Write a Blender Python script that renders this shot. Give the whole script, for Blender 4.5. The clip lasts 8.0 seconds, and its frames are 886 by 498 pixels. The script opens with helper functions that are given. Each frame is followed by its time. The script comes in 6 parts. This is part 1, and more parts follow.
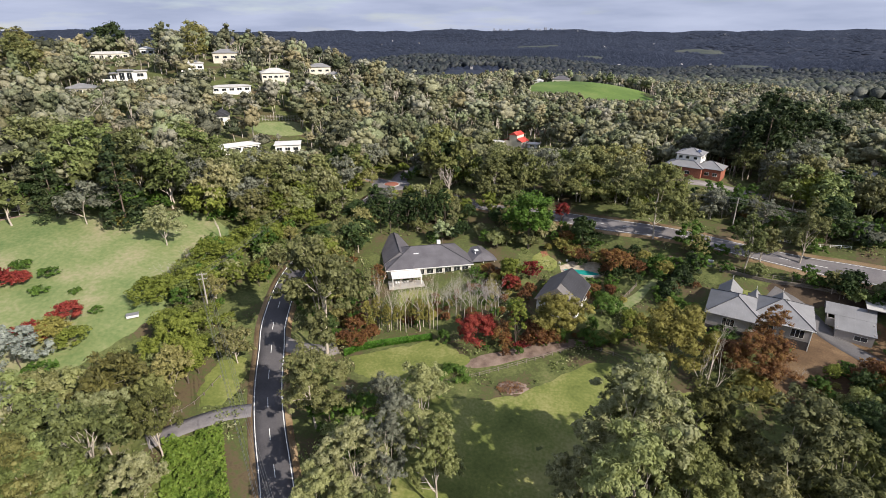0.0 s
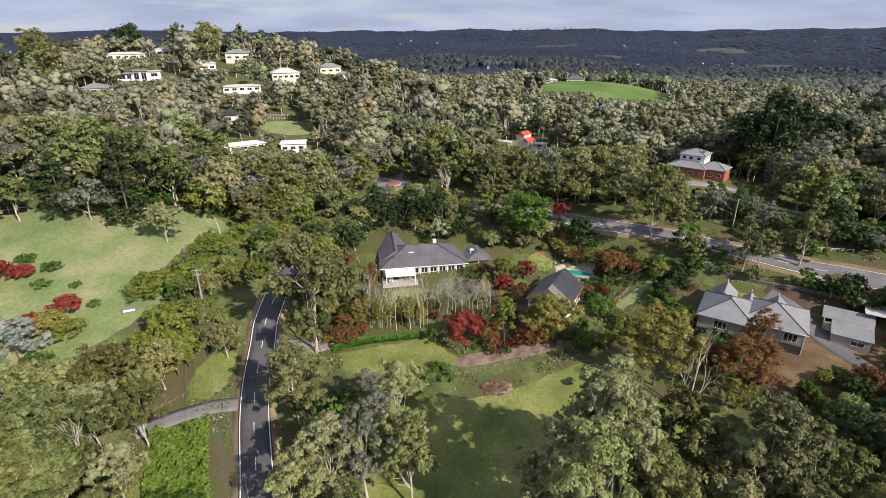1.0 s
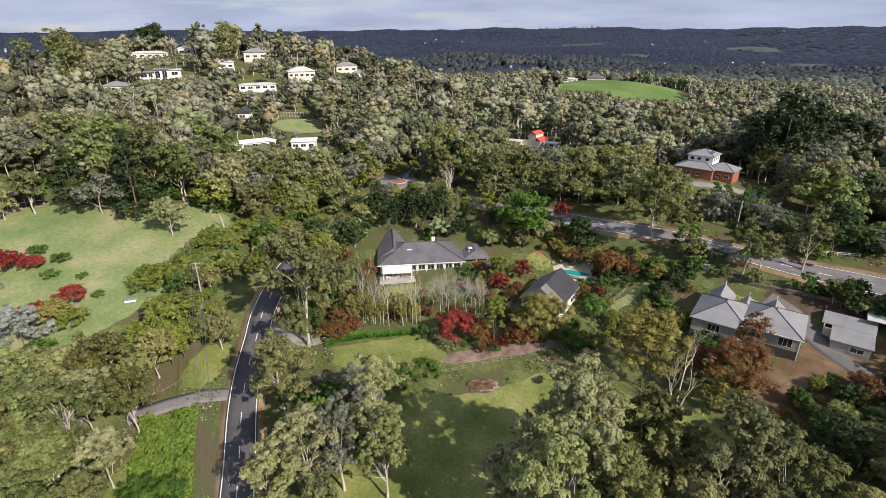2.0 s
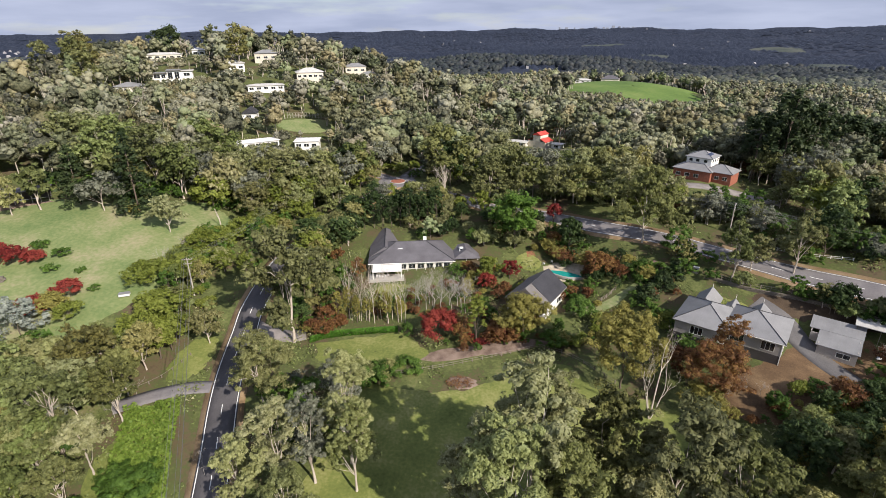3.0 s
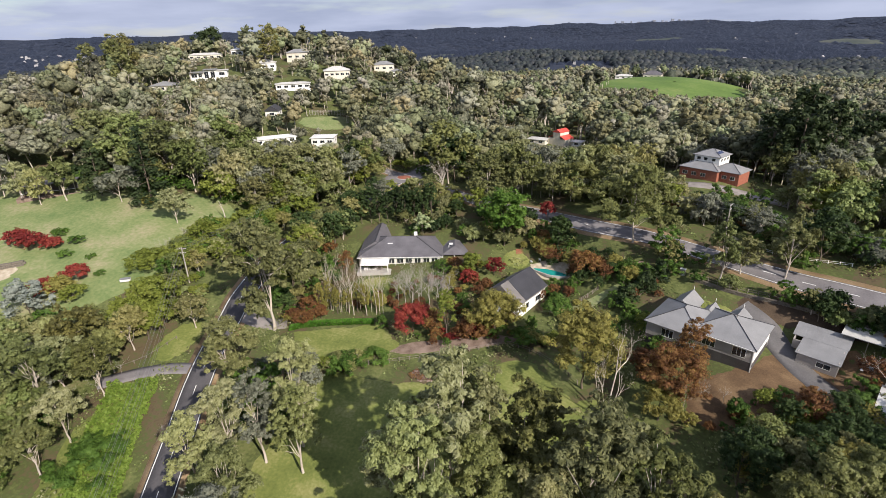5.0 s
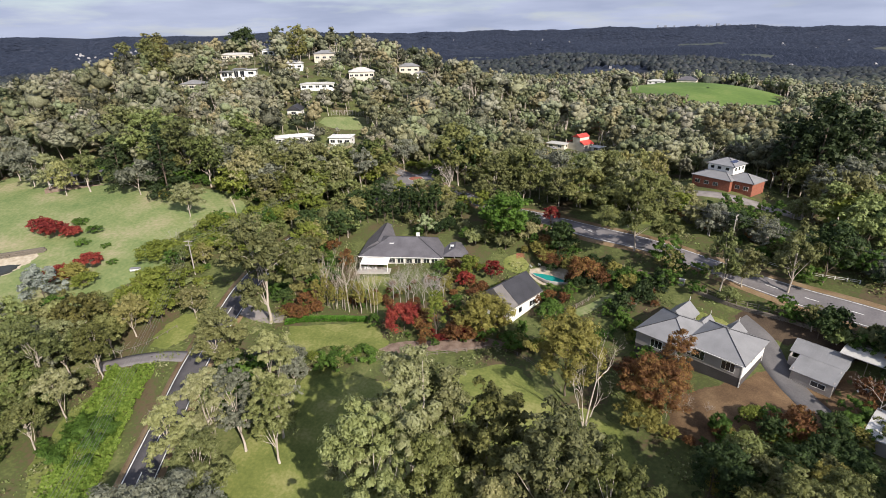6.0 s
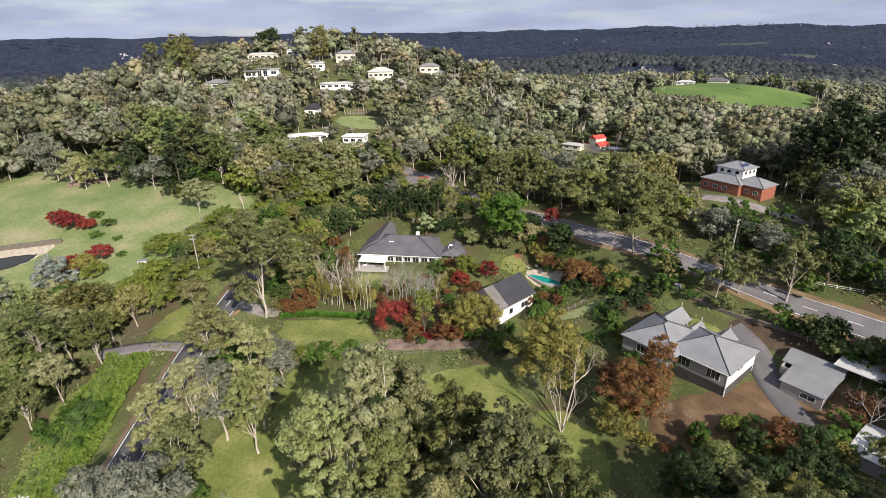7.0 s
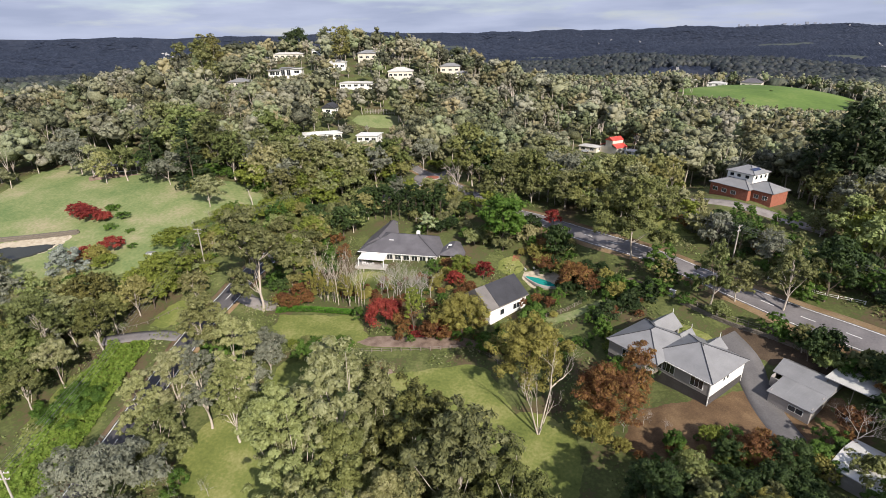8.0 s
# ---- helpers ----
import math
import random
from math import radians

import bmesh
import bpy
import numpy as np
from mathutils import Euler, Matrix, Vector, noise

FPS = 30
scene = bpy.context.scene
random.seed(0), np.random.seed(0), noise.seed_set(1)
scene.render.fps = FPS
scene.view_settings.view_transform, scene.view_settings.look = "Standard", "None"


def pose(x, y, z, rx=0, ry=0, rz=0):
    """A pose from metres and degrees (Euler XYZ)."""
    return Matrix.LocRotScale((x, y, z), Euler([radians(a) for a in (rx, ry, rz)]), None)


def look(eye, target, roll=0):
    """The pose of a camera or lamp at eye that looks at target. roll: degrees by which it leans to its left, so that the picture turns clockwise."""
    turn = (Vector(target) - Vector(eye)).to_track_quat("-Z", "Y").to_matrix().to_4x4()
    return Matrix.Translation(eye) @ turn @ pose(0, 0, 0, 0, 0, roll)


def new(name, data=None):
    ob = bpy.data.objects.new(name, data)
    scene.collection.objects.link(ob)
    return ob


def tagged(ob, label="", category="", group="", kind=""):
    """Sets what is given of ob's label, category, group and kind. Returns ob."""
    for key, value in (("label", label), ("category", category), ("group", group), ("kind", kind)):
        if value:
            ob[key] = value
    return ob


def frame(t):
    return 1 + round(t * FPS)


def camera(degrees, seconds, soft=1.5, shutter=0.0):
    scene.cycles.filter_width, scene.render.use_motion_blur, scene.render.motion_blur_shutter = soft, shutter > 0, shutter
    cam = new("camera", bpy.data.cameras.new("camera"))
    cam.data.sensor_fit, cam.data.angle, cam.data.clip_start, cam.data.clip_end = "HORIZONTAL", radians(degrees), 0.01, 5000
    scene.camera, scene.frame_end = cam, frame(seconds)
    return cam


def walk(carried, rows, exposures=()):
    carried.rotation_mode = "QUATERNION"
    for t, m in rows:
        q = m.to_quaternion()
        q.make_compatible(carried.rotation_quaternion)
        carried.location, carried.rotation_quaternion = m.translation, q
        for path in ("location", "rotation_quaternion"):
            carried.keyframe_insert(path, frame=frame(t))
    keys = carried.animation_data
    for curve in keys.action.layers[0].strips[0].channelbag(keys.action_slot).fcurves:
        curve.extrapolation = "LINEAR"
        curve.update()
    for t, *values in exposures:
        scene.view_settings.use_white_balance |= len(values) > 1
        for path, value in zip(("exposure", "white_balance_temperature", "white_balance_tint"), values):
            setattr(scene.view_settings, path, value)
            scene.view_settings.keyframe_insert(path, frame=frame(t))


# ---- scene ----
cam = camera(80.7, 8.0, 0.6)
PATH = [
    (0, (-0.874, 1.19, 65.13), (-0.871, 3.036, 64.362), -0.0),
    (0.5, (2.547, 0.87, 65.156), (2.514, 2.716, 64.387), -0.1),
    (1, (6.145, 0.591, 65.186), (6.081, 2.436, 64.417), -0.2),
    (1.5, (9.945, 0.348, 65.181), (9.843, 2.192, 64.411), -0.3),
    (1.7, (11.566, 0.242, 65.184), (11.443, 2.083, 64.413), -0.3),
    (2.8, (21.015, -0.436, 65.256), (20.807, 1.397, 64.485), -0.5),
    (3, (22.796, -0.498, 65.263), (22.576, 1.335, 64.494), -0.5),
    (3.5, (27.423, -0.503, 65.291), (27.156, 1.323, 64.521), -0.6),
    (4, (32.349, -0.404, 65.315), (32.039, 1.416, 64.546), -0.7),
    (4.5, (37.277, -0.057, 65.352), (36.926, 1.755, 64.582), -0.8),
    (4.7, (39.262, 0.159, 65.359), (38.891, 1.966, 64.585), -1.1),
    (5.8, (50.252, 1.697, 65.446), (49.751, 3.473, 64.674), -1.2),
    (6, (52.236, 2.074, 65.45), (51.713, 3.845, 64.683), -0.9),
    (6.5, (57.157, 3.251, 65.429), (56.582, 5.006, 64.662), -0.9),
    (7, (62.14, 4.524, 65.423), (61.509, 6.261, 64.657), -1.0),
    (7.5, (66.984, 5.971, 65.413), (66.298, 7.687, 64.648), -1.0),
    (8, (71.827, 7.544, 65.398), (71.09, 9.238, 64.634), -1.0),
]
walk(cam, [(t, look(eye, target, roll)) for t, eye, target, roll in PATH])

# ---- light ----
SUN_EL = radians(34)
world = bpy.data.worlds.new("sky")
scene.world = world
world.use_nodes = True
wn, wl = world.node_tree.nodes, world.node_tree.links
wn.clear()
sky = wn.new("ShaderNodeTexSky")
sky.sky_type = "NISHITA"
sky.sun_disc = False
sky.sun_elevation = SUN_EL
sky.sun_rotation = math.atan2(0.75, -0.66)
sky.air_density, sky.dust_density, sky.ozone_density = 1.0, 0.4, 2.5
coord = wn.new("ShaderNodeTexCoord")
stretch = wn.new("ShaderNodeMapping")
stretch.inputs["Scale"].default_value = (2.2, 2.2, 15.0)
wl.new(coord.outputs["Generated"], stretch.inputs["Vector"])
cloud = wn.new("ShaderNodeTexNoise")
cloud.inputs["Scale"].default_value = 1.6
cloud.inputs["Detail"].default_value = 7.0
cloud.inputs["Roughness"].default_value = 0.55
wl.new(stretch.outputs["Vector"], cloud.inputs["Vector"])
cover = wn.new("ShaderNodeValToRGB")
cover.color_ramp.elements[0].position, cover.color_ramp.elements[1].position = 0.22, 0.50
wl.new(cloud.outputs["Fac"], cover.inputs["Fac"])
tone = wn.new("ShaderNodeTexNoise")
tone.inputs["Scale"].default_value = 2.3
tone.inputs["Detail"].default_value = 5.0
wl.new(stretch.outputs["Vector"], tone.inputs["Vector"])
grey = wn.new("ShaderNodeValToRGB")
grey.color_ramp.elements[0].position, grey.color_ramp.elements[1].position = 0.35, 0.65
grey.color_ramp.elements[0].color = (3.7, 4.2, 5.8, 1)
grey.color_ramp.elements[1].color = (4.95, 5.45, 7.15, 1)
wl.new(tone.outputs["Fac"], grey.inputs["Fac"])
blend = wn.new("ShaderNodeMix")
blend.data_type = "RGBA"
wl.new(cover.outputs["Color"], blend.inputs["Factor"])
wl.new(sky.outputs["Color"], blend.inputs["A"])
wl.new(grey.outputs["Color"], blend.inputs["B"])
shine = wn.new("ShaderNodeBackground")
shine.inputs["Strength"].default_value = 0.08
wl.new(blend.outputs["Result"], shine.inputs["Color"])
wout = wn.new("ShaderNodeOutputWorld")
wl.new(shine.outputs["Background"], wout.inputs["Surface"])

sun = new("sun", bpy.data.lights.new("sun", "SUN"))
sun.data.energy, sun.data.angle, sun.data.color = 5.0, radians(0.6), (1.0, 0.915, 0.82)
to_sun = Vector((0.75 * math.cos(SUN_EL), -0.66 * math.cos(SUN_EL), math.sin(SUN_EL)))
sun.matrix_world = look(to_sun * 400, (0, 0, 0))
scene.view_settings.exposure = 0.44


# ---- materials ----
def ramp_node(nt, stops):
    r = nt.nodes.new("ShaderNodeValToRGB")
    el = r.color_ramp.elements
    while len(el) < len(stops):
        el.new(0.5)
    for e, (p, c) in zip(el, stops):
        e.position, e.color = p, (*c, 1)
    return r


def surface(name, stops, scale=1.0, rough=0.8, bump=0.0, bump_scale=None, metal=0.0, coord_kind="Object", fine=0.35, spec=0.3, stretch_by=(1, 1, 1)):
    """Two scales of noise blended through a colour ramp, with a fine relief."""
    m = bpy.data.materials.new(name)
    m.use_nodes = True
    nt = m.node_tree
    b = nt.nodes["Principled BSDF"]
    tc = nt.nodes.new("ShaderNodeTexCoord")
    mp = nt.nodes.new("ShaderNodeMapping")
    mp.inputs["Scale"].default_value = stretch_by
    nt.links.new(tc.outputs[coord_kind], mp.inputs["Vector"])
    big = nt.nodes.new("ShaderNodeTexNoise")
    big.inputs["Scale"].default_value = scale
    big.inputs["Detail"].default_value = 6
    small = nt.nodes.new("ShaderNodeTexNoise")
    small.inputs["Scale"].default_value = scale * 14
    small.inputs["Detail"].default_value = 4
    for n in (big, small):
        nt.links.new(mp.outputs["Vector"], n.inputs["Vector"])
    mix = nt.nodes.new("ShaderNodeMix")
    mix.inputs["Factor"].default_value = fine
    nt.links.new(big.outputs["Fac"], mix.inputs["A"])
    nt.links.new(small.outputs["Fac"], mix.inputs["B"])
    r = ramp_node(nt, stops)
    nt.links.new(mix.outputs["Result"], r.inputs["Fac"])
    nt.links.new(r.outputs["Color"], b.inputs["Base Color"])
    b.inputs["Roughness"].default_value = rough
    b.inputs["Metallic"].default_value = metal
    b.inputs["Specular IOR Level"].default_value = spec
    if bump:
        bn = nt.nodes.new("ShaderNodeTexNoise")
        bn.inputs["Scale"].default_value = bump_scale or scale * 14
        bn.inputs["Detail"].default_value = 5
        nt.links.new(mp.outputs["Vector"], bn.inputs["Vector"])
        bp = nt.nodes.new("ShaderNodeBump")
        bp.inputs["Strength"].default_value = bump
        bp.inputs["Distance"].default_value = 0.1
        nt.links.new(bn.outputs["Fac"], bp.inputs["Height"])
        nt.links.new(bp.outputs["Normal"], b.inputs["Normal"])
    return m


def leafage(name, dark, mid, light, spread=0.5, through_light=0.3, hues=0.0, grain=0.0, blotch=1.1):
    """Leaves: the tint differs from plant to plant, from clump to clump and from leaf to leaf."""
    m = bpy.data.materials.new(name)
    m.use_nodes = True
    nt = m.node_tree
    b = nt.nodes["Principled BSDF"]
    geo = nt.nodes.new("ShaderNodeNewGeometry")
    info = nt.nodes.new("ShaderNodeObjectInfo")
    tint = nt.nodes.new("ShaderNodeAttribute")
    tint.attribute_name = "tint"
    tc = nt.nodes.new("ShaderNodeTexCoord")
    nz = nt.nodes.new("ShaderNodeTexNoise")
    nz.inputs["Scale"].default_value = 0.55
    nz.inputs["Detail"].default_value = 3
    nt.links.new(tc.outputs["Object"], nz.inputs["Vector"])

    def calc(op, a, c, clamp=False):
        n = nt.nodes.new("ShaderNodeMath")
        n.operation, n.use_clamp = op, clamp
        for i, v in enumerate((a, c)):
            if isinstance(v, (int, float)):
                n.inputs[i].default_value = v
            else:
                nt.links.new(v, n.inputs[i])
        return n.outputs[0]
    per_leaf = calc("MULTIPLY", calc("SUBTRACT", geo.outputs["Random Per Island"], 0.5), 0.45)
    per_clump = calc("MULTIPLY", calc("SUBTRACT", nz.outputs["Fac"], 0.5), blotch)
    per_tree = calc("MULTIPLY", calc("SUBTRACT", calc("FRACT", calc("ADD", info.outputs["Random"], tint.outputs["Fac"]), 0.0), 0.5), spread)
    total = calc("ADD", calc("ADD", per_leaf, per_clump), calc("ADD", per_tree, 0.5), not grain)
    if grain:
        fine = nt.nodes.new("ShaderNodeTexNoise")
        fine.inputs["Scale"].default_value, fine.inputs["Detail"].default_value, fine.inputs["Roughness"].default_value = 1.1, 4, 0.7
        nt.links.new(tc.outputs["Object"], fine.inputs["Vector"])
        total = calc("ADD", total, calc("MULTIPLY", calc("SUBTRACT", fine.outputs["Fac"], 0.5), grain * 1.6), True)
        relief = nt.nodes.new("ShaderNodeBump")
        relief.inputs["Strength"].default_value, relief.inputs["Distance"].default_value = 0.9, 0.6
        nt.links.new(fine.outputs["Fac"], relief.inputs["Height"])
        nt.links.new(relief.outputs["Normal"], b.inputs["Normal"])
    r = ramp_node(nt, [(0.0, dark), (0.5, mid), (1.0, light)])
    nt.links.new(total, r.inputs["Fac"])
    hue = ramp_node(nt, [(0.0, (1.10, 0.99, 0.85)), (0.25, (0.92, 1.0, 0.85)), (0.5, (1.06, 1.06, 1.32)), (0.75, (0.80, 1.02, 0.78)), (1.0, (1.06, 1.0, 1.1))])
    nt.links.new(calc("FRACT", calc("MULTIPLY", calc("ADD", info.outputs["Random"], tint.outputs["Fac"]), 7.31), 0.0), hue.inputs["Fac"])
    dye = nt.nodes.new("ShaderNodeMix")
    dye.data_type, dye.blend_type = "RGBA", "MULTIPLY"
    dye.inputs["Factor"].default_value = hues
    nt.links.new(r.outputs["Color"], dye.inputs["A"])
    nt.links.new(hue.outputs["Color"], dye.inputs["B"])
    nt.links.new(dye.outputs["Result"], b.inputs["Base Color"])
    b.inputs["Roughness"].default_value = 0.6
    b.inputs["Specular IOR Level"].default_value = 0.25
    tr = nt.nodes.new("ShaderNodeBsdfTranslucent")
    nt.links.new(dye.outputs["Result"], tr.inputs["Color"])
    mixer = nt.nodes.new("ShaderNodeMixShader")
    mixer.inputs["Fac"].default_value = through_light
    nt.links.new(b.outputs["BSDF"], mixer.inputs[1])
    nt.links.new(tr.outputs["BSDF"], mixer.inputs[2])
    nt.links.new(mixer.outputs["Shader"], nt.nodes["Material Output"].inputs["Surface"])
    return m


def ribbed(name, stops, pitch, rough=0.45, metal=0.0, axis="X", depth=0.03):
    """Sheet or tile courses: a fine relief of straight ribs over weathered colour."""
    m = surface(name, stops, 0.35, rough, metal=metal)
    nt = m.node_tree
    b = nt.nodes["Principled BSDF"]
    w = nt.nodes.new("ShaderNodeTexWave")
    w.wave_type, w.bands_direction, w.wave_profile = "BANDS", axis, "SAW"
    w.inputs["Scale"].default_value = 1.0 / pitch / 3.18
    tc = nt.nodes.new("ShaderNodeTexCoord")
    nt.links.new(tc.outputs["Object"], w.inputs["Vector"])
    bp = nt.nodes.new("ShaderNodeBump")
    bp.inputs["Strength"].default_value = 0.7
    bp.inputs["Distance"].default_value = depth
    nt.links.new(w.outputs["Fac"], bp.inputs["Height"])
    nt.links.new(bp.outputs["Normal"], b.inputs["Normal"])
    return m


EARTH = surface("litter_ground", [(0.25, (0.042, 0.034, 0.018)), (0.40, (0.105, 0.078, 0.044)), (0.50, (0.070, 0.086, 0.026)), (0.60, (0.12, 0.135, 0.045)), (0.75, (0.19, 0.16, 0.085))], 0.10, 0.95, 0.5, 1.5)
nt = EARTH.node_tree
ramp = [n for n in nt.nodes if n.type == "VALTORGB"][0]
# far ground blends by distance into wood tones with blue haze painted in
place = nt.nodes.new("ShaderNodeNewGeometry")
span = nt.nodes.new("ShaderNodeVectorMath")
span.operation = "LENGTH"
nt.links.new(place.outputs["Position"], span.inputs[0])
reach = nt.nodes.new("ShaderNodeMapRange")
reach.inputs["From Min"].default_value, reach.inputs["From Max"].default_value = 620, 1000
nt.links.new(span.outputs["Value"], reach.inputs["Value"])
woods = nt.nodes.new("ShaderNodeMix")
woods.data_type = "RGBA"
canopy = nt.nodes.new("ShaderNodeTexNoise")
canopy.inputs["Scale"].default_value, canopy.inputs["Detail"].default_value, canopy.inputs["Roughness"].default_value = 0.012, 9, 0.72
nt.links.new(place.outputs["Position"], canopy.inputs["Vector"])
haze_tones = ramp_node(nt, [(0.36, (0.010, 0.014, 0.026)), (0.5, (0.019, 0.026, 0.046)), (0.66, (0.034, 0.041, 0.062))])
nt.links.new(canopy.outputs["Fac"], haze_tones.inputs["Fac"])
nt.links.new(haze_tones.outputs["Color"], woods.inputs["B"])
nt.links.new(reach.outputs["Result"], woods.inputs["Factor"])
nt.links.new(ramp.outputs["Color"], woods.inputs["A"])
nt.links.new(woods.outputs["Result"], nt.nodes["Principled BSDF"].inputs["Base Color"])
GRASS = surface("lawn_grass", [(0.30, (0.075, 0.10, 0.022)), (0.5, (0.155, 0.178, 0.046)), (0.68, (0.28, 0.265, 0.105))], 0.11, 0.9, 0.5, 5.0)
PADDOCK = surface("paddock_grass", [(0.33, (0.095, 0.15, 0.048)), (0.5, (0.175, 0.212, 0.082)), (0.68, (0.31, 0.275, 0.165))], 0.07, 0.9, 0.5, 4.0)
FIELD = surface("field_grass", [(0.3, (0.06, 0.11, 0.02)), (0.55, (0.11, 0.175, 0.036)), (0.75, (0.19, 0.22, 0.07))], 0.025, 0.9)
SOIL = surface("bark_mulch", [(0.3, (0.09, 0.06, 0.045)), (0.5, (0.20, 0.145, 0.115)), (0.75, (0.31, 0.24, 0.195))], 0.5, 0.95, 0.5, 6.0)
DUST = surface("bare_earth", [(0.3, (0.16, 0.10, 0.05)), (0.5, (0.26, 0.18, 0.10)), (0.75, (0.38, 0.29, 0.19))], 0.25, 0.95, 0.4, 5.0)
# dirt with the shade below the road bank painted into its colour
SHADED_SOIL = surface("shade_darkened_dirt", [(0.3, (0.035, 0.025, 0.016)), (0.5, (0.075, 0.052, 0.034)), (0.75, (0.13, 0.095, 0.06))], 0.3, 0.95, 0.4, 5.0)
YARD = surface("trodden_soil", [(0.3, (0.055, 0.034, 0.019)), (0.5, (0.125, 0.078, 0.042)), (0.75, (0.23, 0.155, 0.085))], 0.25, 0.95, 0.4, 5.0)
OLDSTONE = surface("weathered_stone", [(0.3, (0.09, 0.08, 0.065)), (0.7, (0.22, 0.19, 0.155))], 0.8, 0.9, 0.5, 4)
GRAVEL = surface("gravel", [(0.3, (0.16, 0.14, 0.13)), (0.7, (0.34, 0.31, 0.29))], 0.4, 0.9, 0.3, 8.0)
ASPHALT = surface("asphalt", [(0.3, (0.060, 0.057, 0.060)), (0.55, (0.090, 0.085, 0.089)), (0.8, (0.13, 0.122, 0.122))], 0.18, 0.85, 0.3, 20.0)
OLD_ASPHALT = surface("worn_asphalt", [(0.3, (0.13, 0.12, 0.125)), (0.7, (0.24, 0.225, 0.225))], 0.2, 0.85, 0.3, 20.0)
GREY_ASPHALT = surface("grey_asphalt", [(0.3, (0.09, 0.086, 0.088)), (0.7, (0.16, 0.152, 0.152))], 0.2, 0.85, 0.3, 20.0)
LINE = surface("road_paint", [(0.3, (0.5, 0.5, 0.48)), (0.6, (0.8, 0.8, 0.78))], 1.5, 0.7)
BARK = surface("brown_bark", [(0.3, (0.06, 0.045, 0.035)), (0.7, (0.20, 0.16, 0.125))], 1.5, 0.9, 0.5, 12, stretch_by=(1, 1, 0.3))
PALE_BARK = surface("pale_bark", [(0.25, (0.20, 0.16, 0.12)), (0.5, (0.48, 0.42, 0.36)), (0.8, (0.68, 0.63, 0.56))], 0.8, 0.8, 0.3, 10, stretch_by=(1, 1, 0.35))
EUC = leafage("eucalypt_leaves", (0.064, 0.069, 0.024), (0.198, 0.200, 0.072), (0.38, 0.37, 0.18), 0.6, hues=0.9)
GREYLEAF = leafage("silver_leaves", (0.085, 0.09, 0.062), (0.19, 0.20, 0.145), (0.33, 0.34, 0.255), 0.3)
LIMELEAF = leafage("fresh_leaves", (0.065, 0.085, 0.012), (0.17, 0.205, 0.034), (0.30, 0.33, 0.075), 0.35)
BUSHLEAF = leafage("shrub_leaves", (0.025, 0.055, 0.010), (0.075, 0.14, 0.022), (0.15, 0.24, 0.045), 0.4)
DARKLEAF = leafage("dense_dark_leaves", (0.012, 0.024, 0.008), (0.040, 0.068, 0.020), (0.09, 0.135, 0.038), 0.35)
PINELEAF = leafage("pine_needles", (0.012, 0.024, 0.009), (0.04, 0.062, 0.022), (0.085, 0.11, 0.04), 0.25)
REDLEAF = leafage("crimson_leaves", (0.055, 0.010, 0.010), (0.20, 0.026, 0.024), (0.38, 0.085, 0.055), 0.4)
RUSTLEAF = leafage("rust_leaves", (0.055, 0.022, 0.012), (0.17, 0.078, 0.032), (0.32, 0.20, 0.06), 0.35)
GOLDLEAF = leafage("yellowing_leaves", (0.10, 0.088, 0.022), (0.245, 0.225, 0.058), (0.40, 0.37, 0.11), 0.25)
BLUELEAF = leafage("blue_grey_needles", (0.12, 0.14, 0.12), (0.26, 0.29, 0.25), (0.42, 0.45, 0.39), 0.15)
HEDGELEAF = leafage("hedge_leaves", (0.035, 0.10, 0.012), (0.09, 0.21, 0.025), (0.17, 0.32, 0.05), 0.15)
MIXLEAF = leafage("woodland_leaves", (0.042, 0.046, 0.026), (0.186, 0.180, 0.106), (0.34, 0.32, 0.215), 0.85, 0.15, hues=0.9, grain=0.9, blotch=0.5)
GREENLEAF = leafage("plane_leaves", (0.025, 0.055, 0.008), (0.085, 0.165, 0.022), (0.17, 0.27, 0.05), 0.2)
PALELEAF = leafage("pale_leaves", (0.14, 0.18, 0.08), (0.32, 0.38, 0.19), (0.5, 0.55, 0.32), 0.2)
# next three: cloud shade and distance haze are put into the leaf colour
MIDLEAF = leafage("cloud_dimmed_woods", (0.022, 0.027, 0.020), (0.062, 0.068, 0.052), (0.125, 0.128, 0.10), 0.8, 0.0, 0.6, grain=0.8)
DIMLEAF = leafage("cloud_dimmed_low_country", (0.013, 0.017, 0.020), (0.027, 0.032, 0.035), (0.05, 0.054, 0.052), 0.8, 0.0, 0.5)
FARLEAF = leafage("haze_blue_woodland", (0.009, 0.013, 0.025), (0.015, 0.021, 0.038), (0.027, 0.034, 0.055), 0.7, 0.0)
SLATE = ribbed("dark_roof_tiles", [(0.3, (0.085, 0.080, 0.088)), (0.7, (0.15, 0.143, 0.155))], 0.33, 0.6, axis="Y")
GREY_SHEET = ribbed("grey_roof_sheet", [(0.3, (0.19, 0.19, 0.195)), (0.7, (0.27, 0.27, 0.275))], 0.7, 0.5)
PALE_SHEET = ribbed("pale_roof_sheet", [(0.3, (0.42, 0.41, 0.39)), (0.7, (0.6, 0.59, 0.56))], 0.6, 0.5)
WHITE_SHEET = ribbed("white_roof_sheet", [(0.3, (0.6, 0.59, 0.57)), (0.7, (0.8, 0.79, 0.77))], 0.5, 0.5)
DARK_SHEET = ribbed("dark_roof_sheet", [(0.3, (0.035, 0.035, 0.04)), (0.7, (0.06, 0.06, 0.068))], 0.5, 0.5)
RED_SHEET = ribbed("red_roof_sheet", [(0.3, (0.45, 0.05, 0.04)), (0.7, (0.62, 0.10, 0.08))], 0.4, 0.5)
WHITE = surface("white_paint", [(0.3, (0.68, 0.67, 0.64)), (0.7, (0.82, 0.81, 0.78))], 0.6, 0.6)
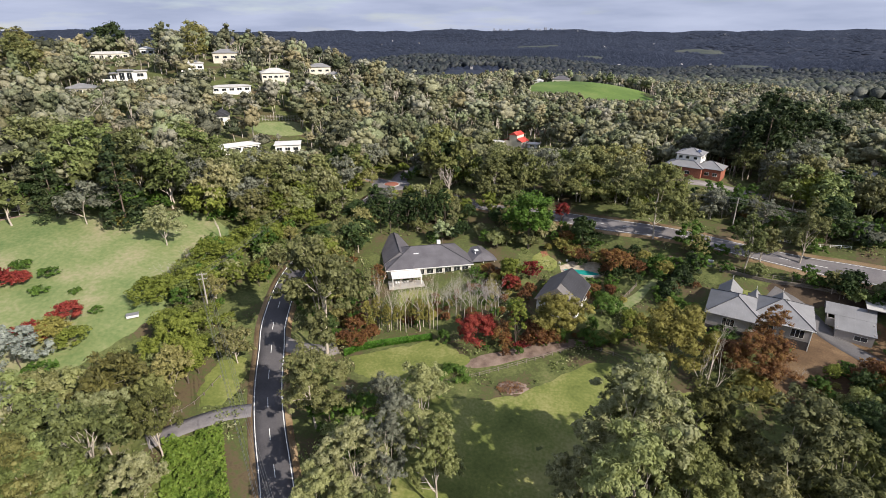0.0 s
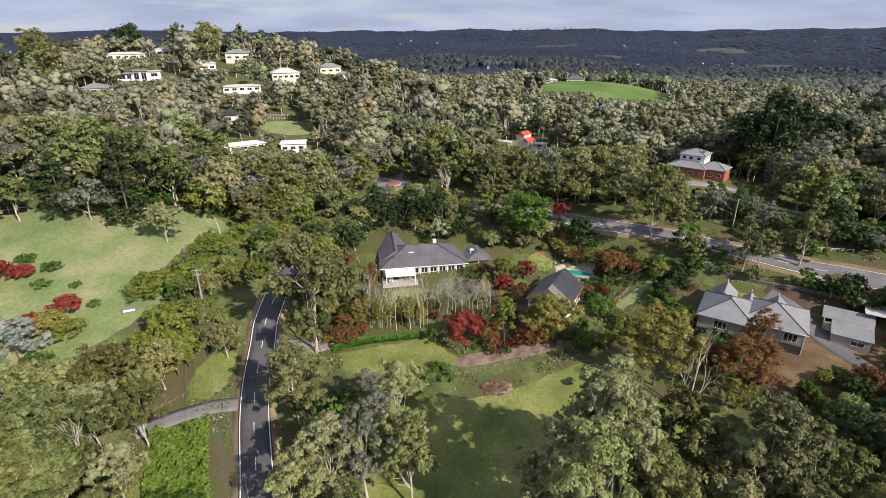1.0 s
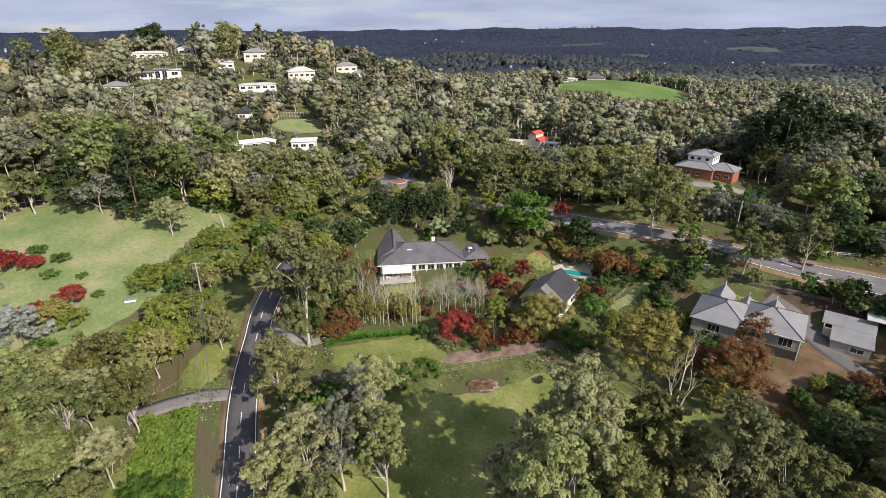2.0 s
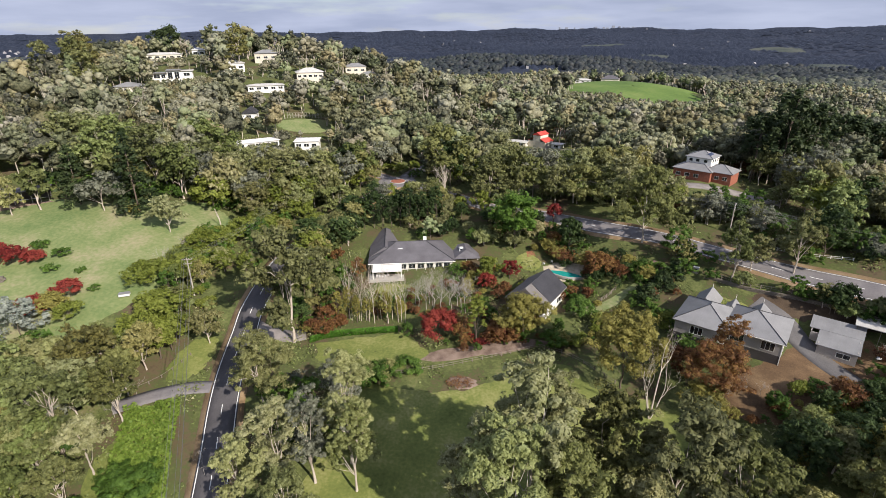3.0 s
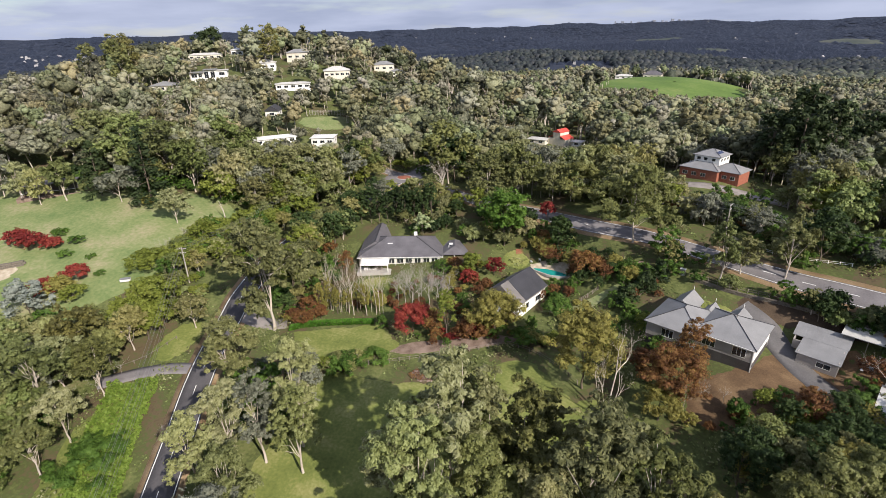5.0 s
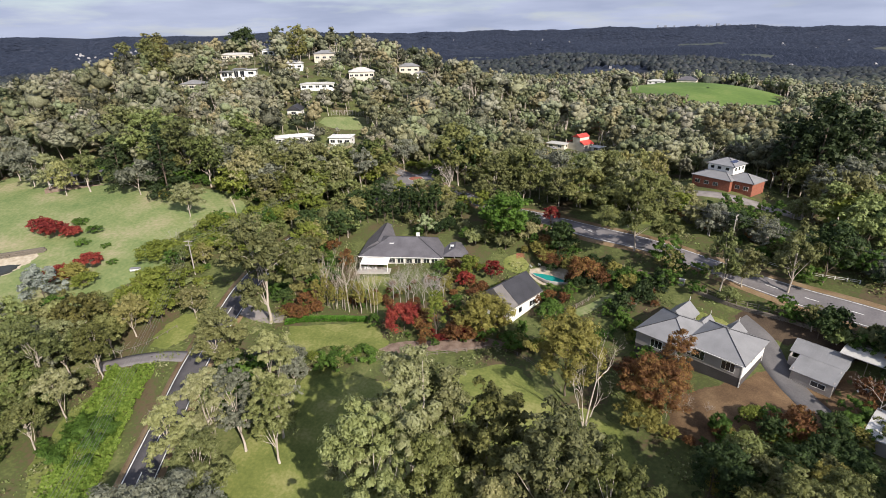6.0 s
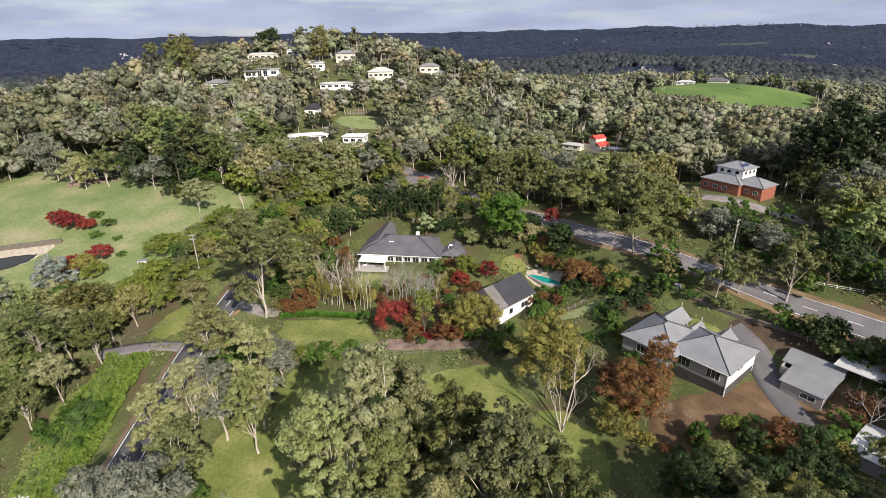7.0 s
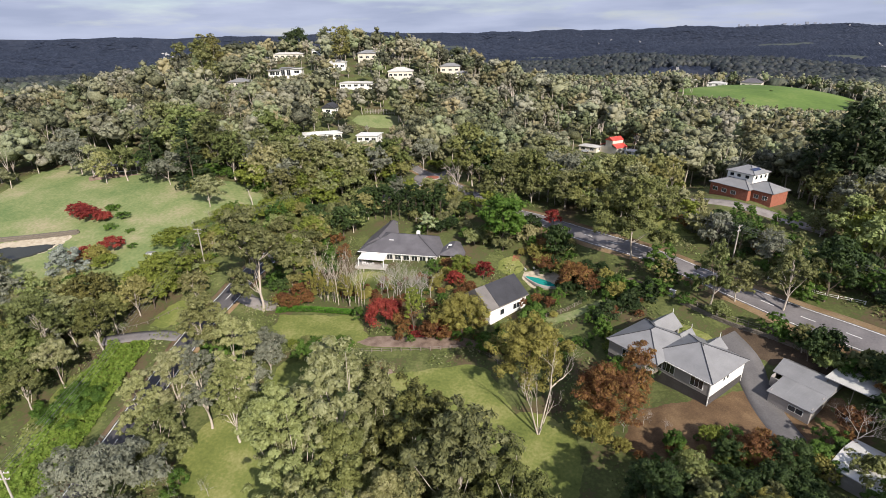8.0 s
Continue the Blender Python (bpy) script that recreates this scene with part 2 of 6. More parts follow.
CREAM = ribbed("cream_weatherboard", [(0.3, (0.50, 0.47, 0.42)), (0.7, (0.62, 0.59, 0.54))], 0.2, 0.6, axis="Z")
TAUPE = ribbed("taupe_weatherboard", [(0.3, (0.30, 0.28, 0.26)), (0.7, (0.40, 0.37, 0.35))], 0.2, 0.7, axis="Z")
CHARCOAL = ribbed("charcoal_boards", [(0.3, (0.055, 0.05, 0.05)), (0.7, (0.10, 0.09, 0.09))], 0.2, 0.7, axis="Z")
BRICK = surface("red_brick", [(0.3, (0.22, 0.075, 0.05)), (0.7, (0.36, 0.14, 0.09))], 1.5, 0.85, 0.3, 12)
RENDER = surface("cream_render", [(0.3, (0.55, 0.50, 0.42)), (0.7, (0.70, 0.65, 0.56))], 0.5, 0.8)
STONE = surface("sandstone", [(0.3, (0.28, 0.23, 0.16)), (0.5, (0.42, 0.36, 0.27)), (0.7, (0.56, 0.50, 0.40))], 0.8, 0.9, 0.5, 4)
CONCRETE = surface("concrete", [(0.3, (0.33, 0.31, 0.29)), (0.7, (0.48, 0.46, 0.43))], 0.5, 0.85, 0.2, 10)
TIMBER = surface("grey_timber", [(0.3, (0.15, 0.12, 0.10)), (0.7, (0.30, 0.26, 0.22))], 1.0, 0.85, 0.3, 10, stretch_by=(1, 1, 0.2))
POLEWOOD = surface("pole_timber", [(0.3, (0.30, 0.27, 0.24)), (0.7, (0.48, 0.44, 0.40))], 1.0, 0.85, stretch_by=(1, 1, 0.2))
WIRE = surface("power_cable", [(0.3, (0.20, 0.20, 0.19)), (0.7, (0.30, 0.30, 0.29))], 1.0, 0.4, metal=0.6)
GLASS = surface("window_glass", [(0.3, (0.015, 0.018, 0.022)), (0.7, (0.03, 0.035, 0.04))], 0.3, 0.06, spec=0.9)
SOLAR = surface("solar_glass", [(0.3, (0.012, 0.02, 0.06)), (0.7, (0.02, 0.03, 0.09))], 0.3, 0.1, spec=0.8)
POOLWATER = surface("pool_water", [(0.3, (0.015, 0.25, 0.22)), (0.7, (0.03, 0.34, 0.30))], 0.5, 0.08, 0.15, 3.0, spec=0.5)
PONDWATER = surface("pond_water", [(0.3, (0.02, 0.022, 0.016)), (0.7, (0.035, 0.035, 0.025))], 0.3, 0.08, 0.1, 2.0, spec=0.5)
PLASTIC = surface("pale_plastic", [(0.3, (0.6, 0.6, 0.6)), (0.7, (0.75, 0.75, 0.75))], 1.0, 0.4)
YELLOW = surface("yellow_paint", [(0.3, (0.75, 0.5, 0.02)), (0.7, (0.85, 0.6, 0.04))], 1.0, 0.5)
CARPAINT = surface("silver_car_paint", [(0.3, (0.45, 0.46, 0.48)), (0.7, (0.55, 0.56, 0.58))], 1.0, 0.25, metal=0.4)
BLUETARP = surface("blue_sheet", [(0.3, (0.03, 0.10, 0.35)), (0.7, (0.05, 0.16, 0.5))], 1.0, 0.5)
RUBBER = surface("tyre_rubber", [(0.3, (0.015, 0.015, 0.015)), (0.7, (0.03, 0.03, 0.03))], 1.0, 0.8)


# ---- ground ----
BASE = [-6.1, -1.7, 0.4]
HILLS = [(-190, 335, 90, -3.1), (-105, 350, 70, 9.9), (-230, 230, 90, 22.4), (-130, 240, 60, 9.1), (-120, 150, 50, 2.0), (-85, 140, 35, 6.0), (-75, 100, 30, -3.2), (-45, 80, 30, 4.1), (-40, 130, 35, -3.3), (-50, 200, 60, 0.8), (0, 195, 45, 6.3), (0, 140, 30, -1.1), (30, 110, 35, 3.5), (0, 75, 40, 2.8)]
RISES = [(45, 140, 30, -5.3), (85, 110, 25, -4.5), (85, 140, 28, 1.9), (115, 115, 30, 1.5), (100, 200, 45, 4.0), (60, 170, 35, 7.4), (70, 60, 60, -6.0), (150, 130, 60, 6.2), (-225, 400, 80, 40.9), (-150, 365, 50, 2.9), (-86, 400, 55, 12.5), (110, 560, 80, 17.0), (-110, 480, 90, 12.9), (170, 270, 90, 13.0), (-20, 40, 60, -11.5), (108, 116, 14, -5.7), (43, 149, 12, -3.9), (86, 102, 13, 4.5), (-75, 110, 18, 3.4), (122, 128, 18, 5.5), (-196, 272, 35, 3.7), (-193, 333, 25, -7.4), (150, 660, 50, 7.0), (195, 600, 40, 5.4), (75, 475, 35, 7.2), (100, 205, 16, 4.2)]


def smooth01(a, b, v):
    s = np.clip((v - a) / (b - a), 0, 1)
    return s * s * (3 - 2 * s)


def ground(x, y):
    """Height of the land: rolling rises near by, low wooded country and far ridges beyond."""
    x, y = np.asarray(x, float), np.asarray(y, float)
    z = BASE[0] + BASE[1] * x / 100 + BASE[2] * y / 100
    for a, b, r, h in HILLS + RISES:
        z = z + h * np.exp(-((x - a) ** 2 + (y - b) ** 2) / (2 * r * r))
    d = np.hypot(x, y)
    far = -26 + 9 * np.sin(x / 310 + 1.3) * np.cos(y / 270) + 7 * np.sin((x + y) / 190 + 0.5)
    an = np.arctan2(x, y)
    ridge = 90 + 4.5 * np.sin(an * 11 + 1) + 4 * np.sin(an * 27 + 2) + 3 * np.sin(an * 61) + 2.5 * np.sin(an * 140)
    far = far + ridge * smooth01(1900, 4600, d) + 24 * smooth01(1300, 1900, d) * (0.5 + 0.5 * np.sin(an * 9 + 0.4)) * (1 - smooth01(2000, 2600, d))
    far = far + 7 * np.sin(d / 190 + 1.6 * np.sin(an * 7) + 0.9 * np.sin(an * 19 + 1)) * smooth01(1150, 1600, d) * (1 - smooth01(3300, 4300, d))
    s = smooth01(720, 1150, d)
    return z * (1 - s) + far * s


def gz(x, y):
    return float(ground(x, y))


def mesh_np(name, verts, faces, mat=None, tint=None):
    """A mesh from arrays of corners and equal-sided faces."""
    me = bpy.data.meshes.new(name)
    verts = np.asarray(verts, np.float32)
    faces = np.asarray(faces, np.int32)
    n, k = faces.shape
    me.vertices.add(len(verts))
    me.vertices.foreach_set("co", verts.ravel())
    me.loops.add(n * k)
    me.loops.foreach_set("vertex_index", faces.ravel())
    me.polygons.add(n)
    me.polygons.foreach_set("loop_start", np.arange(0, n * k, k, dtype=np.int32))
    me.polygons.foreach_set("loop_total", np.full(n, k, np.int32))
    if tint is not None:
        me.attributes.new("tint", "FLOAT", "POINT").data.foreach_set("value", np.asarray(tint, np.float32))
    me.update(calc_edges=True)
    if mat:
        me.materials.append(mat)
    return me


def part(name, me, parent, label=""):
    ob = new(name, me)
    ob.parent = parent
    return tagged(ob, label)


def grid_faces(nu, nv):
    i = np.arange((nu - 1) * (nv - 1))
    a = (i // (nv - 1)) * nv + i % (nv - 1)
    return np.stack([a, a + nv, a + nv + 1, a + 1], 1)


def axis_steps(lo, hi, step, end_lo, end_hi):
    near = list(np.arange(lo, hi + 0.01, step))
    s, v = step, hi
    while v < end_hi:
        s *= 1.06
        v += s
        near.append(min(v, end_hi))
    s, v, low = step, lo, []
    while v > end_lo:
        s *= 1.06
        v -= s
        low.append(max(v, end_lo))
    return np.array(low[::-1] + near)


gx, gy = axis_steps(-180, 180, 3.0, -4950, 4950), axis_steps(20, 300, 3.0, -3000, 4950)
X, Y = np.meshgrid(gx, gy, indexing="ij")
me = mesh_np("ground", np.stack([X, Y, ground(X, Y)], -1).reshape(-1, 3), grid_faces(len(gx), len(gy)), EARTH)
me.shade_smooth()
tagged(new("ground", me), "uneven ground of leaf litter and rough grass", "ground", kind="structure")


def curve_points(pts, per=10):
    """A smooth line through a few corners."""
    p = np.array(pts, float)
    p = np.vstack([2 * p[0] - p[1], p, 2 * p[-1] - p[-2]])
    out = []
    for i in range(1, len(p) - 2):
        for t in np.linspace(0, 1, per, endpoint=False):
            a, b, c, d = p[i - 1:i + 3]
            out.append(0.5 * (2 * b + (c - a) * t + (2 * a - 5 * b + 4 * c - d) * t * t + (3 * b - a - 3 * c + d) * t ** 3))
    out.append(p[-2])
    return np.array(out)


def ribbon(line, left, right, up, thick=0.0, across=4):
    """Corners and faces of a strip that lies on the land along a line; left and right: distances from the line."""
    d = np.gradient(line, axis=0)
    d /= np.linalg.norm(d, axis=1)[:, None]
    nrm = np.stack([d[:, 1], -d[:, 0]], 1)
    offs = np.linspace(left, right, across)
    P = line[:, None, :] + nrm[:, None, :] * offs[None, :, None]
    Z = ground(P[..., 0], P[..., 1]) + up
    top = np.concatenate([P, Z[..., None]], -1)
    if thick:
        a, b = top[:, :1].copy(), top[:, -1:].copy()
        a[..., 2] -= thick
        b[..., 2] -= thick
        top = np.concatenate([a, top, b], 1)
    return top.reshape(-1, 3), grid_faces(top.shape[0], top.shape[1])[:, ::-1]


def strip(name, pts, left, right, up, mat, label, category, thick=0.3, per=10, kind="structure"):
    v, f = ribbon(curve_points(pts, per), left, right, up, thick)
    return tagged(new(name, mesh_np(name, v, f, mat)), label, category, kind=kind)


SHAPES = []


def patch(name, edge, mat, up, label, category, ragged=0.5, rings=14, kind="structure", seed=1):
    """A piece of grass or soil with an uneven edge that lies on the land."""
    rng = np.random.default_rng(seed)
    loop = curve_points(list(edge) + [edge[0]], 14)[:-1]
    c = loop.mean(0)
    k = np.arange(len(loop))
    wob = sum(rng.normal(0, ragged / (j + 1)) * np.sin(k * (2 * math.pi * m / len(loop)) + rng.uniform(0, 6)) for j, m in enumerate((5, 9, 17, 29, 41)))
    dirs = loop - c
    ln = np.linalg.norm(dirs, axis=1)
    loop = c + dirs * ((ln + wob + rng.normal(0, ragged * 0.25, len(loop))) / ln)[:, None]
    SHAPES.append(loop)
    P = np.concatenate([c + (loop - c) * s for s in np.linspace(0.02, 1, rings)])
    z = ground(P[:, 0], P[:, 1]) + up
    z[-len(loop):] -= up + 0.05
    n = len(loop)
    f = [(r * n + i, r * n + (i + 1) % n, (r + 1) * n + (i + 1) % n, (r + 1) * n + i) for r in range(rings - 1) for i in range(n)]
    me = mesh_np(name, np.column_stack([P, z]), f, mat)
    me.shade_smooth()
    return tagged(new(name, me), label, category, kind=kind)


ROAD_A = [(-18, 36), (-26, 58), (-31, 72), (-36, 85), (-39.5, 96), (-42.5, 109), (-45, 121), (-45.5, 140), (-41, 160), (-34.5, 176), (-28, 194), (-22, 210)]
ROAD_B = [(-48, 236), (-36, 224), (-21, 213.5), (-6, 203.5), (8, 192), (18, 184), (34, 177), (54, 167), (73, 157), (90, 146.5), (105, 137), (116, 130), (140, 113), (175, 86)]
ROAD_C = [(-20, 213), (-18, 232), (-10, 255), (4, 285), (12, 330)]
strip("road_verge", ROAD_A, -4.2, 4.6, 0.05, DUST, "dusty dirt verge along the narrow road", "verge", 0.5)
strip("road", ROAD_A, -3.1, 3.3, 0.10, ASPHALT, "dark asphalt road with white edge lines", "road", 0.4)
strip("road_verge", ROAD_B, -4.4, 4.4, 0.05, DUST, "dry dirt verge along the main road", "verge", 0.5)
strip("road", ROAD_B, -2.9, 2.9, 0.11, OLD_ASPHALT, "worn grey asphalt main road with line markings", "road", 0.4)
strip("road", ROAD_C, -3.4, 3.4, 0.10, OLD_ASPHALT, "grey asphalt side road leading off between trees", "road", 0.4)
for side in (-2.75, 2.95):
    strip("edge_line", ROAD_A, side - 0.09, side + 0.09, 0.125, LINE, "white painted edge line on the road", "road marking", 0.0)
for side in (-2.6, 2.6):
    strip("edge_line", ROAD_B, side - 0.07, side + 0.07, 0.135, LINE, "white painted edge line on the road", "road marking", 0.0)
for road, spot, off, step, length in ((ROAD_A, 0.125, 0.0, 9, 3.0), (ROAD_B, 0.135, 0.0, 9, 3.0)):
    line = curve_points(road, 40)
    run = np.concatenate([[0], np.cumsum(np.linalg.norm(np.diff(line, axis=0), axis=1))])
    for s0 in np.arange(4, run[-1] - 4, step):
        seg = np.stack([np.interp(np.linspace(s0, s0 + length, 4), run, line[:, j]) for j in (0, 1)], 1)
        v, f = ribbon(seg, off - 0.07, off + 0.07, spot, 0, 2)
        tagged(new("centre_dash", mesh_np("centre_dash", v, f, LINE)), "white painted centre dash on asphalt", "road marking", "centre dashes", "structure")
strip("driveway", [(-41, 89.5), (-46, 88), (-52, 84.5), (-58, 80)], -1.9, 1.9, 0.085, OLD_ASPHALT, "short grey asphalt driveway off the road", "driveway", 0.3)
strip("driveway", [(-42, 113), (-37, 111), (-31, 110.5), (-27, 112)], -2.4, 2.4, 0.07, GRAVEL, "pale gravel parking bay under the big tree", "driveway", 0.3)
strip("driveway", [(101, 104), (98, 111), (96, 118), (94.5, 124), (90, 130)], -3.0, 3.0, 0.09, GREY_ASPHALT, "grey asphalt driveway between house and shed", "driveway", 0.3)
strip("driveway", [(70, 194), (80, 196), (92, 194), (106, 188), (118, 184)], -2.6, 2.6, 0.07, GRAVEL, "grey driveway in front of the brick house", "driveway", 0.3)

patch("lawn", [(-8, 96), (8, 95.5), (24, 101.5), (38, 107), (47, 101), (56, 92), (60, 84), (48, 76), (22, 62), (4, 52), (-9, 53), (-12, 64), (-11, 77), (-10, 87)], GRASS, 0.08, "green lawn crossed by long tree shadows", "lawn", 0.6, 18, seed=3)
patch("lawn", [(-24, 108.5), (-14, 112.5), (-2, 116), (3, 112), (6, 106.5), (0, 101.5), (-10, 100), (-20, 102)], GRASS, 0.09, "small mown lawn behind a low hedge", "lawn", 0.4, seed=4)
patch("lawn", [(44, 92), (52, 98), (60, 97), (65, 90), (66, 80), (60, 73), (50, 75), (43, 84)], GRASS, 0.07, "shaded lawn under the bare tree", "lawn", 0.5, seed=31)
patch("paddock", [(-170, 160), (-150, 156), (-128, 157), (-108, 156), (-84, 167), (-74, 165), (-63, 150), (-66, 132), (-71, 112), (-80, 97), (-88, 84), (-104, 78), (-125, 76), (-150, 84), (-170, 110), (-178, 140)], PADDOCK, 0.10, "sloping green paddock with dry patches", "paddock", 1.0, 22, seed=5)
patch("lawn", [(40, 128), (50, 128), (60, 136), (66, 142), (60, 139), (50, 132)], PADDOCK, 0.08, "strip of rough grass beside the pool fence", "lawn", 0.3, seed=6)
patch("lawn", [(-14, 128), (-6, 127), (0, 131), (-4, 138), (-13, 137)], GRASS, 0.08, "small back lawn below the pergola", "lawn", 0.3, seed=7)
patch("lawn", [(120, 142), (136, 138), (160, 128), (172, 140), (150, 158), (128, 160)], GRASS, 0.09, "green lawn beyond the main road", "lawn", 0.6, seed=8)
patch("lawn", [(-52, 89), (-46, 92.5), (-46.5, 104), (-51, 105), (-54, 97)], GRASS, 0.08, "roadside grass verge by the driveway", "lawn", 0.4, seed=9)
patch("garden_bed", [(3, 104.8), (10, 105.4), (20, 108.4), (30, 112), (36, 115), (30, 116.4), (18, 112.6), (8, 109.4)], SOIL, 0.07, "mulched garden path under autumn trees", "garden bed", 0.4, seed=10)
patch("garden_bed", [(11.5, 97.6), (15, 96.2), (18.5, 97.6), (18, 99.8), (14.5, 100.5), (11.8, 99.6)], SOIL, 0.13, "round bed of dry stalks in the lawn", "garden bed", 0.3, 8, seed=11)
patch("dirt_yard", [(70, 93), (80, 90), (92, 93), (104, 99), (113, 110), (110, 119), (96, 117), (84, 108), (74, 103)], YARD, 0.06, "bare orange-brown dirt yard beside the house", "yard", 0.8, seed=12)
# this patch darkens the ground as tree shade would
patch("dirt_yard", [(90, 126), (100, 124), (112, 119), (118, 117), (112, 125), (100, 131), (90, 134)], SHADED_SOIL, 0.05, "dirt below the road bank with shade in its colour", "yard", 0.6, seed=24)
patch("field", [(72, 505), (88, 580), (110, 650), (150, 680), (200, 650), (222, 590), (212, 525), (178, 480), (120, 486)], FIELD, 0.6, "bright green open field among distant trees", "field", 6, seed=13)


# clearings in the distant woods: bearing in degrees, distance, half width and half depth
FAR_FIELDS = [(-45, 2300, 170, 130), (-39, 2700, 260, 120), (-22, 2600, 200, 140), (-12, 1750, 120, 90), (-3, 2300, 200, 150), (4, 1500, 90, 70), (9, 2900, 300, 150), (14, 1900, 130, 110), (19, 1350, 110, 80), (24, 2500, 240, 150), (28, 1700, 150, 100), (33, 1250, 130, 80), (36, 2200, 200, 140), (-30, 1900, 120, 100)]
FAR_SPOTS = [(30 + d * math.sin(radians(a)), d * math.cos(radians(a)), w, h, radians(a)) for a, d, w, h in FAR_FIELDS]
FAR_SPOTS = [(x, y, w * 0.42, h * 0.42, a) for x, y, w, h, a in FAR_SPOTS]
# meadow grass with the dimness of cloud shade in its base colour
MEADOW = surface("cloud_dimmed_meadow", [(0.3, (0.03, 0.042, 0.04)), (0.5, (0.055, 0.066, 0.056)), (0.7, (0.10, 0.10, 0.085))], 0.012, 0.9)
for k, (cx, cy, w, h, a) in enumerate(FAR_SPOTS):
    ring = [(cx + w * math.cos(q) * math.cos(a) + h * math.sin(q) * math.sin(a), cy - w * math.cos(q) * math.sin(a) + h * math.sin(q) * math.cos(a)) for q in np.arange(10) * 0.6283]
    patch("meadow", ring, MEADOW, 1.5, "distant meadow among woods, dimmed in colour as under cloud", "field", w * 0.12, 8, seed=40 + k)


def off_meadows(x, y):
    keep = np.ones(len(x), bool)
    for cx, cy, w, h, a in FAR_SPOTS:
        u, v = (x - cx) * math.cos(a) - (y - cy) * math.sin(a), (x - cx) * math.sin(a) + (y - cy) * math.cos(a)
        keep &= (u / w) ** 2 + (v / h) ** 2 > 0.9
    return keep


# ---- plants ----
def tube(path, radii, sides=6):
    """Corners and quads of a tapered limb along a path."""
    path, radii = np.asarray(path, float), np.asarray(radii, float)
    d = np.gradient(path, axis=0)
    d /= np.linalg.norm(d, axis=1)[:, None] + 1e-9
    ref = np.where(np.abs(d[:, 2:3]) > 0.9, [[1.0, 0, 0]], [[0, 0, 1.0]])
    a = np.cross(d, ref)
    a /= np.linalg.norm(a, axis=1)[:, None] + 1e-9
    b = np.cross(d, a)
    th = np.arange(sides) * 2 * math.pi / sides
    ring = a[:, None, :] * np.cos(th)[None, :, None] + b[:, None, :] * np.sin(th)[None, :, None]
    v = (path[:, None, :] + ring * radii[:, None, None]).reshape(-1, 3)
    f = [(i * sides + j, i * sides + (j + 1) % sides, (i + 1) * sides + (j + 1) % sides, (i + 1) * sides + j)
         for i in range(len(path) - 1) for j in range(sides)]
    return v, np.array(f)


def join(pieces):
    vs, fs, n = [], [], 0
    for v, f in pieces:
        vs.append(v)
        fs.append(np.asarray(f) + n)
        n += len(v)
    return np.concatenate(vs), np.concatenate(fs)


def leaf_quads(centres, normals, size, rng, slim=0.5, stray=0.42, hang=0.0):
    """One small bent-free leaf spray at each centre, facing roughly its normal."""
    n = len(centres)
    nor = normals + rng.normal(0, stray, (n, 3))
    nor /= np.linalg.norm(nor, axis=1)[:, None] + 1e-9
    t = np.cross(nor, rng.normal(0, 1, (n, 3)))
    if hang:
        t = t * (1 - hang) + (0, 0, -hang)
        t = t - nor * np.sum(t * nor, axis=1)[:, None]
    t /= np.linalg.norm(t, axis=1)[:, None] + 1e-9
    b = np.cross(nor, t)
    s = size * rng.uniform(0.6, 1.35, (n, 1))
    w = s * slim * rng.uniform(0.7, 1.3, (n, 1))
    v = np.stack([centres - t * s * 0.55, centres + b * w * 0.55 + t * s * 0.25, centres - b * w * 0.55 + t * s * 0.45], 1).reshape(-1, 3)
    return v, np.arange(3 * n).reshape(n, 3)


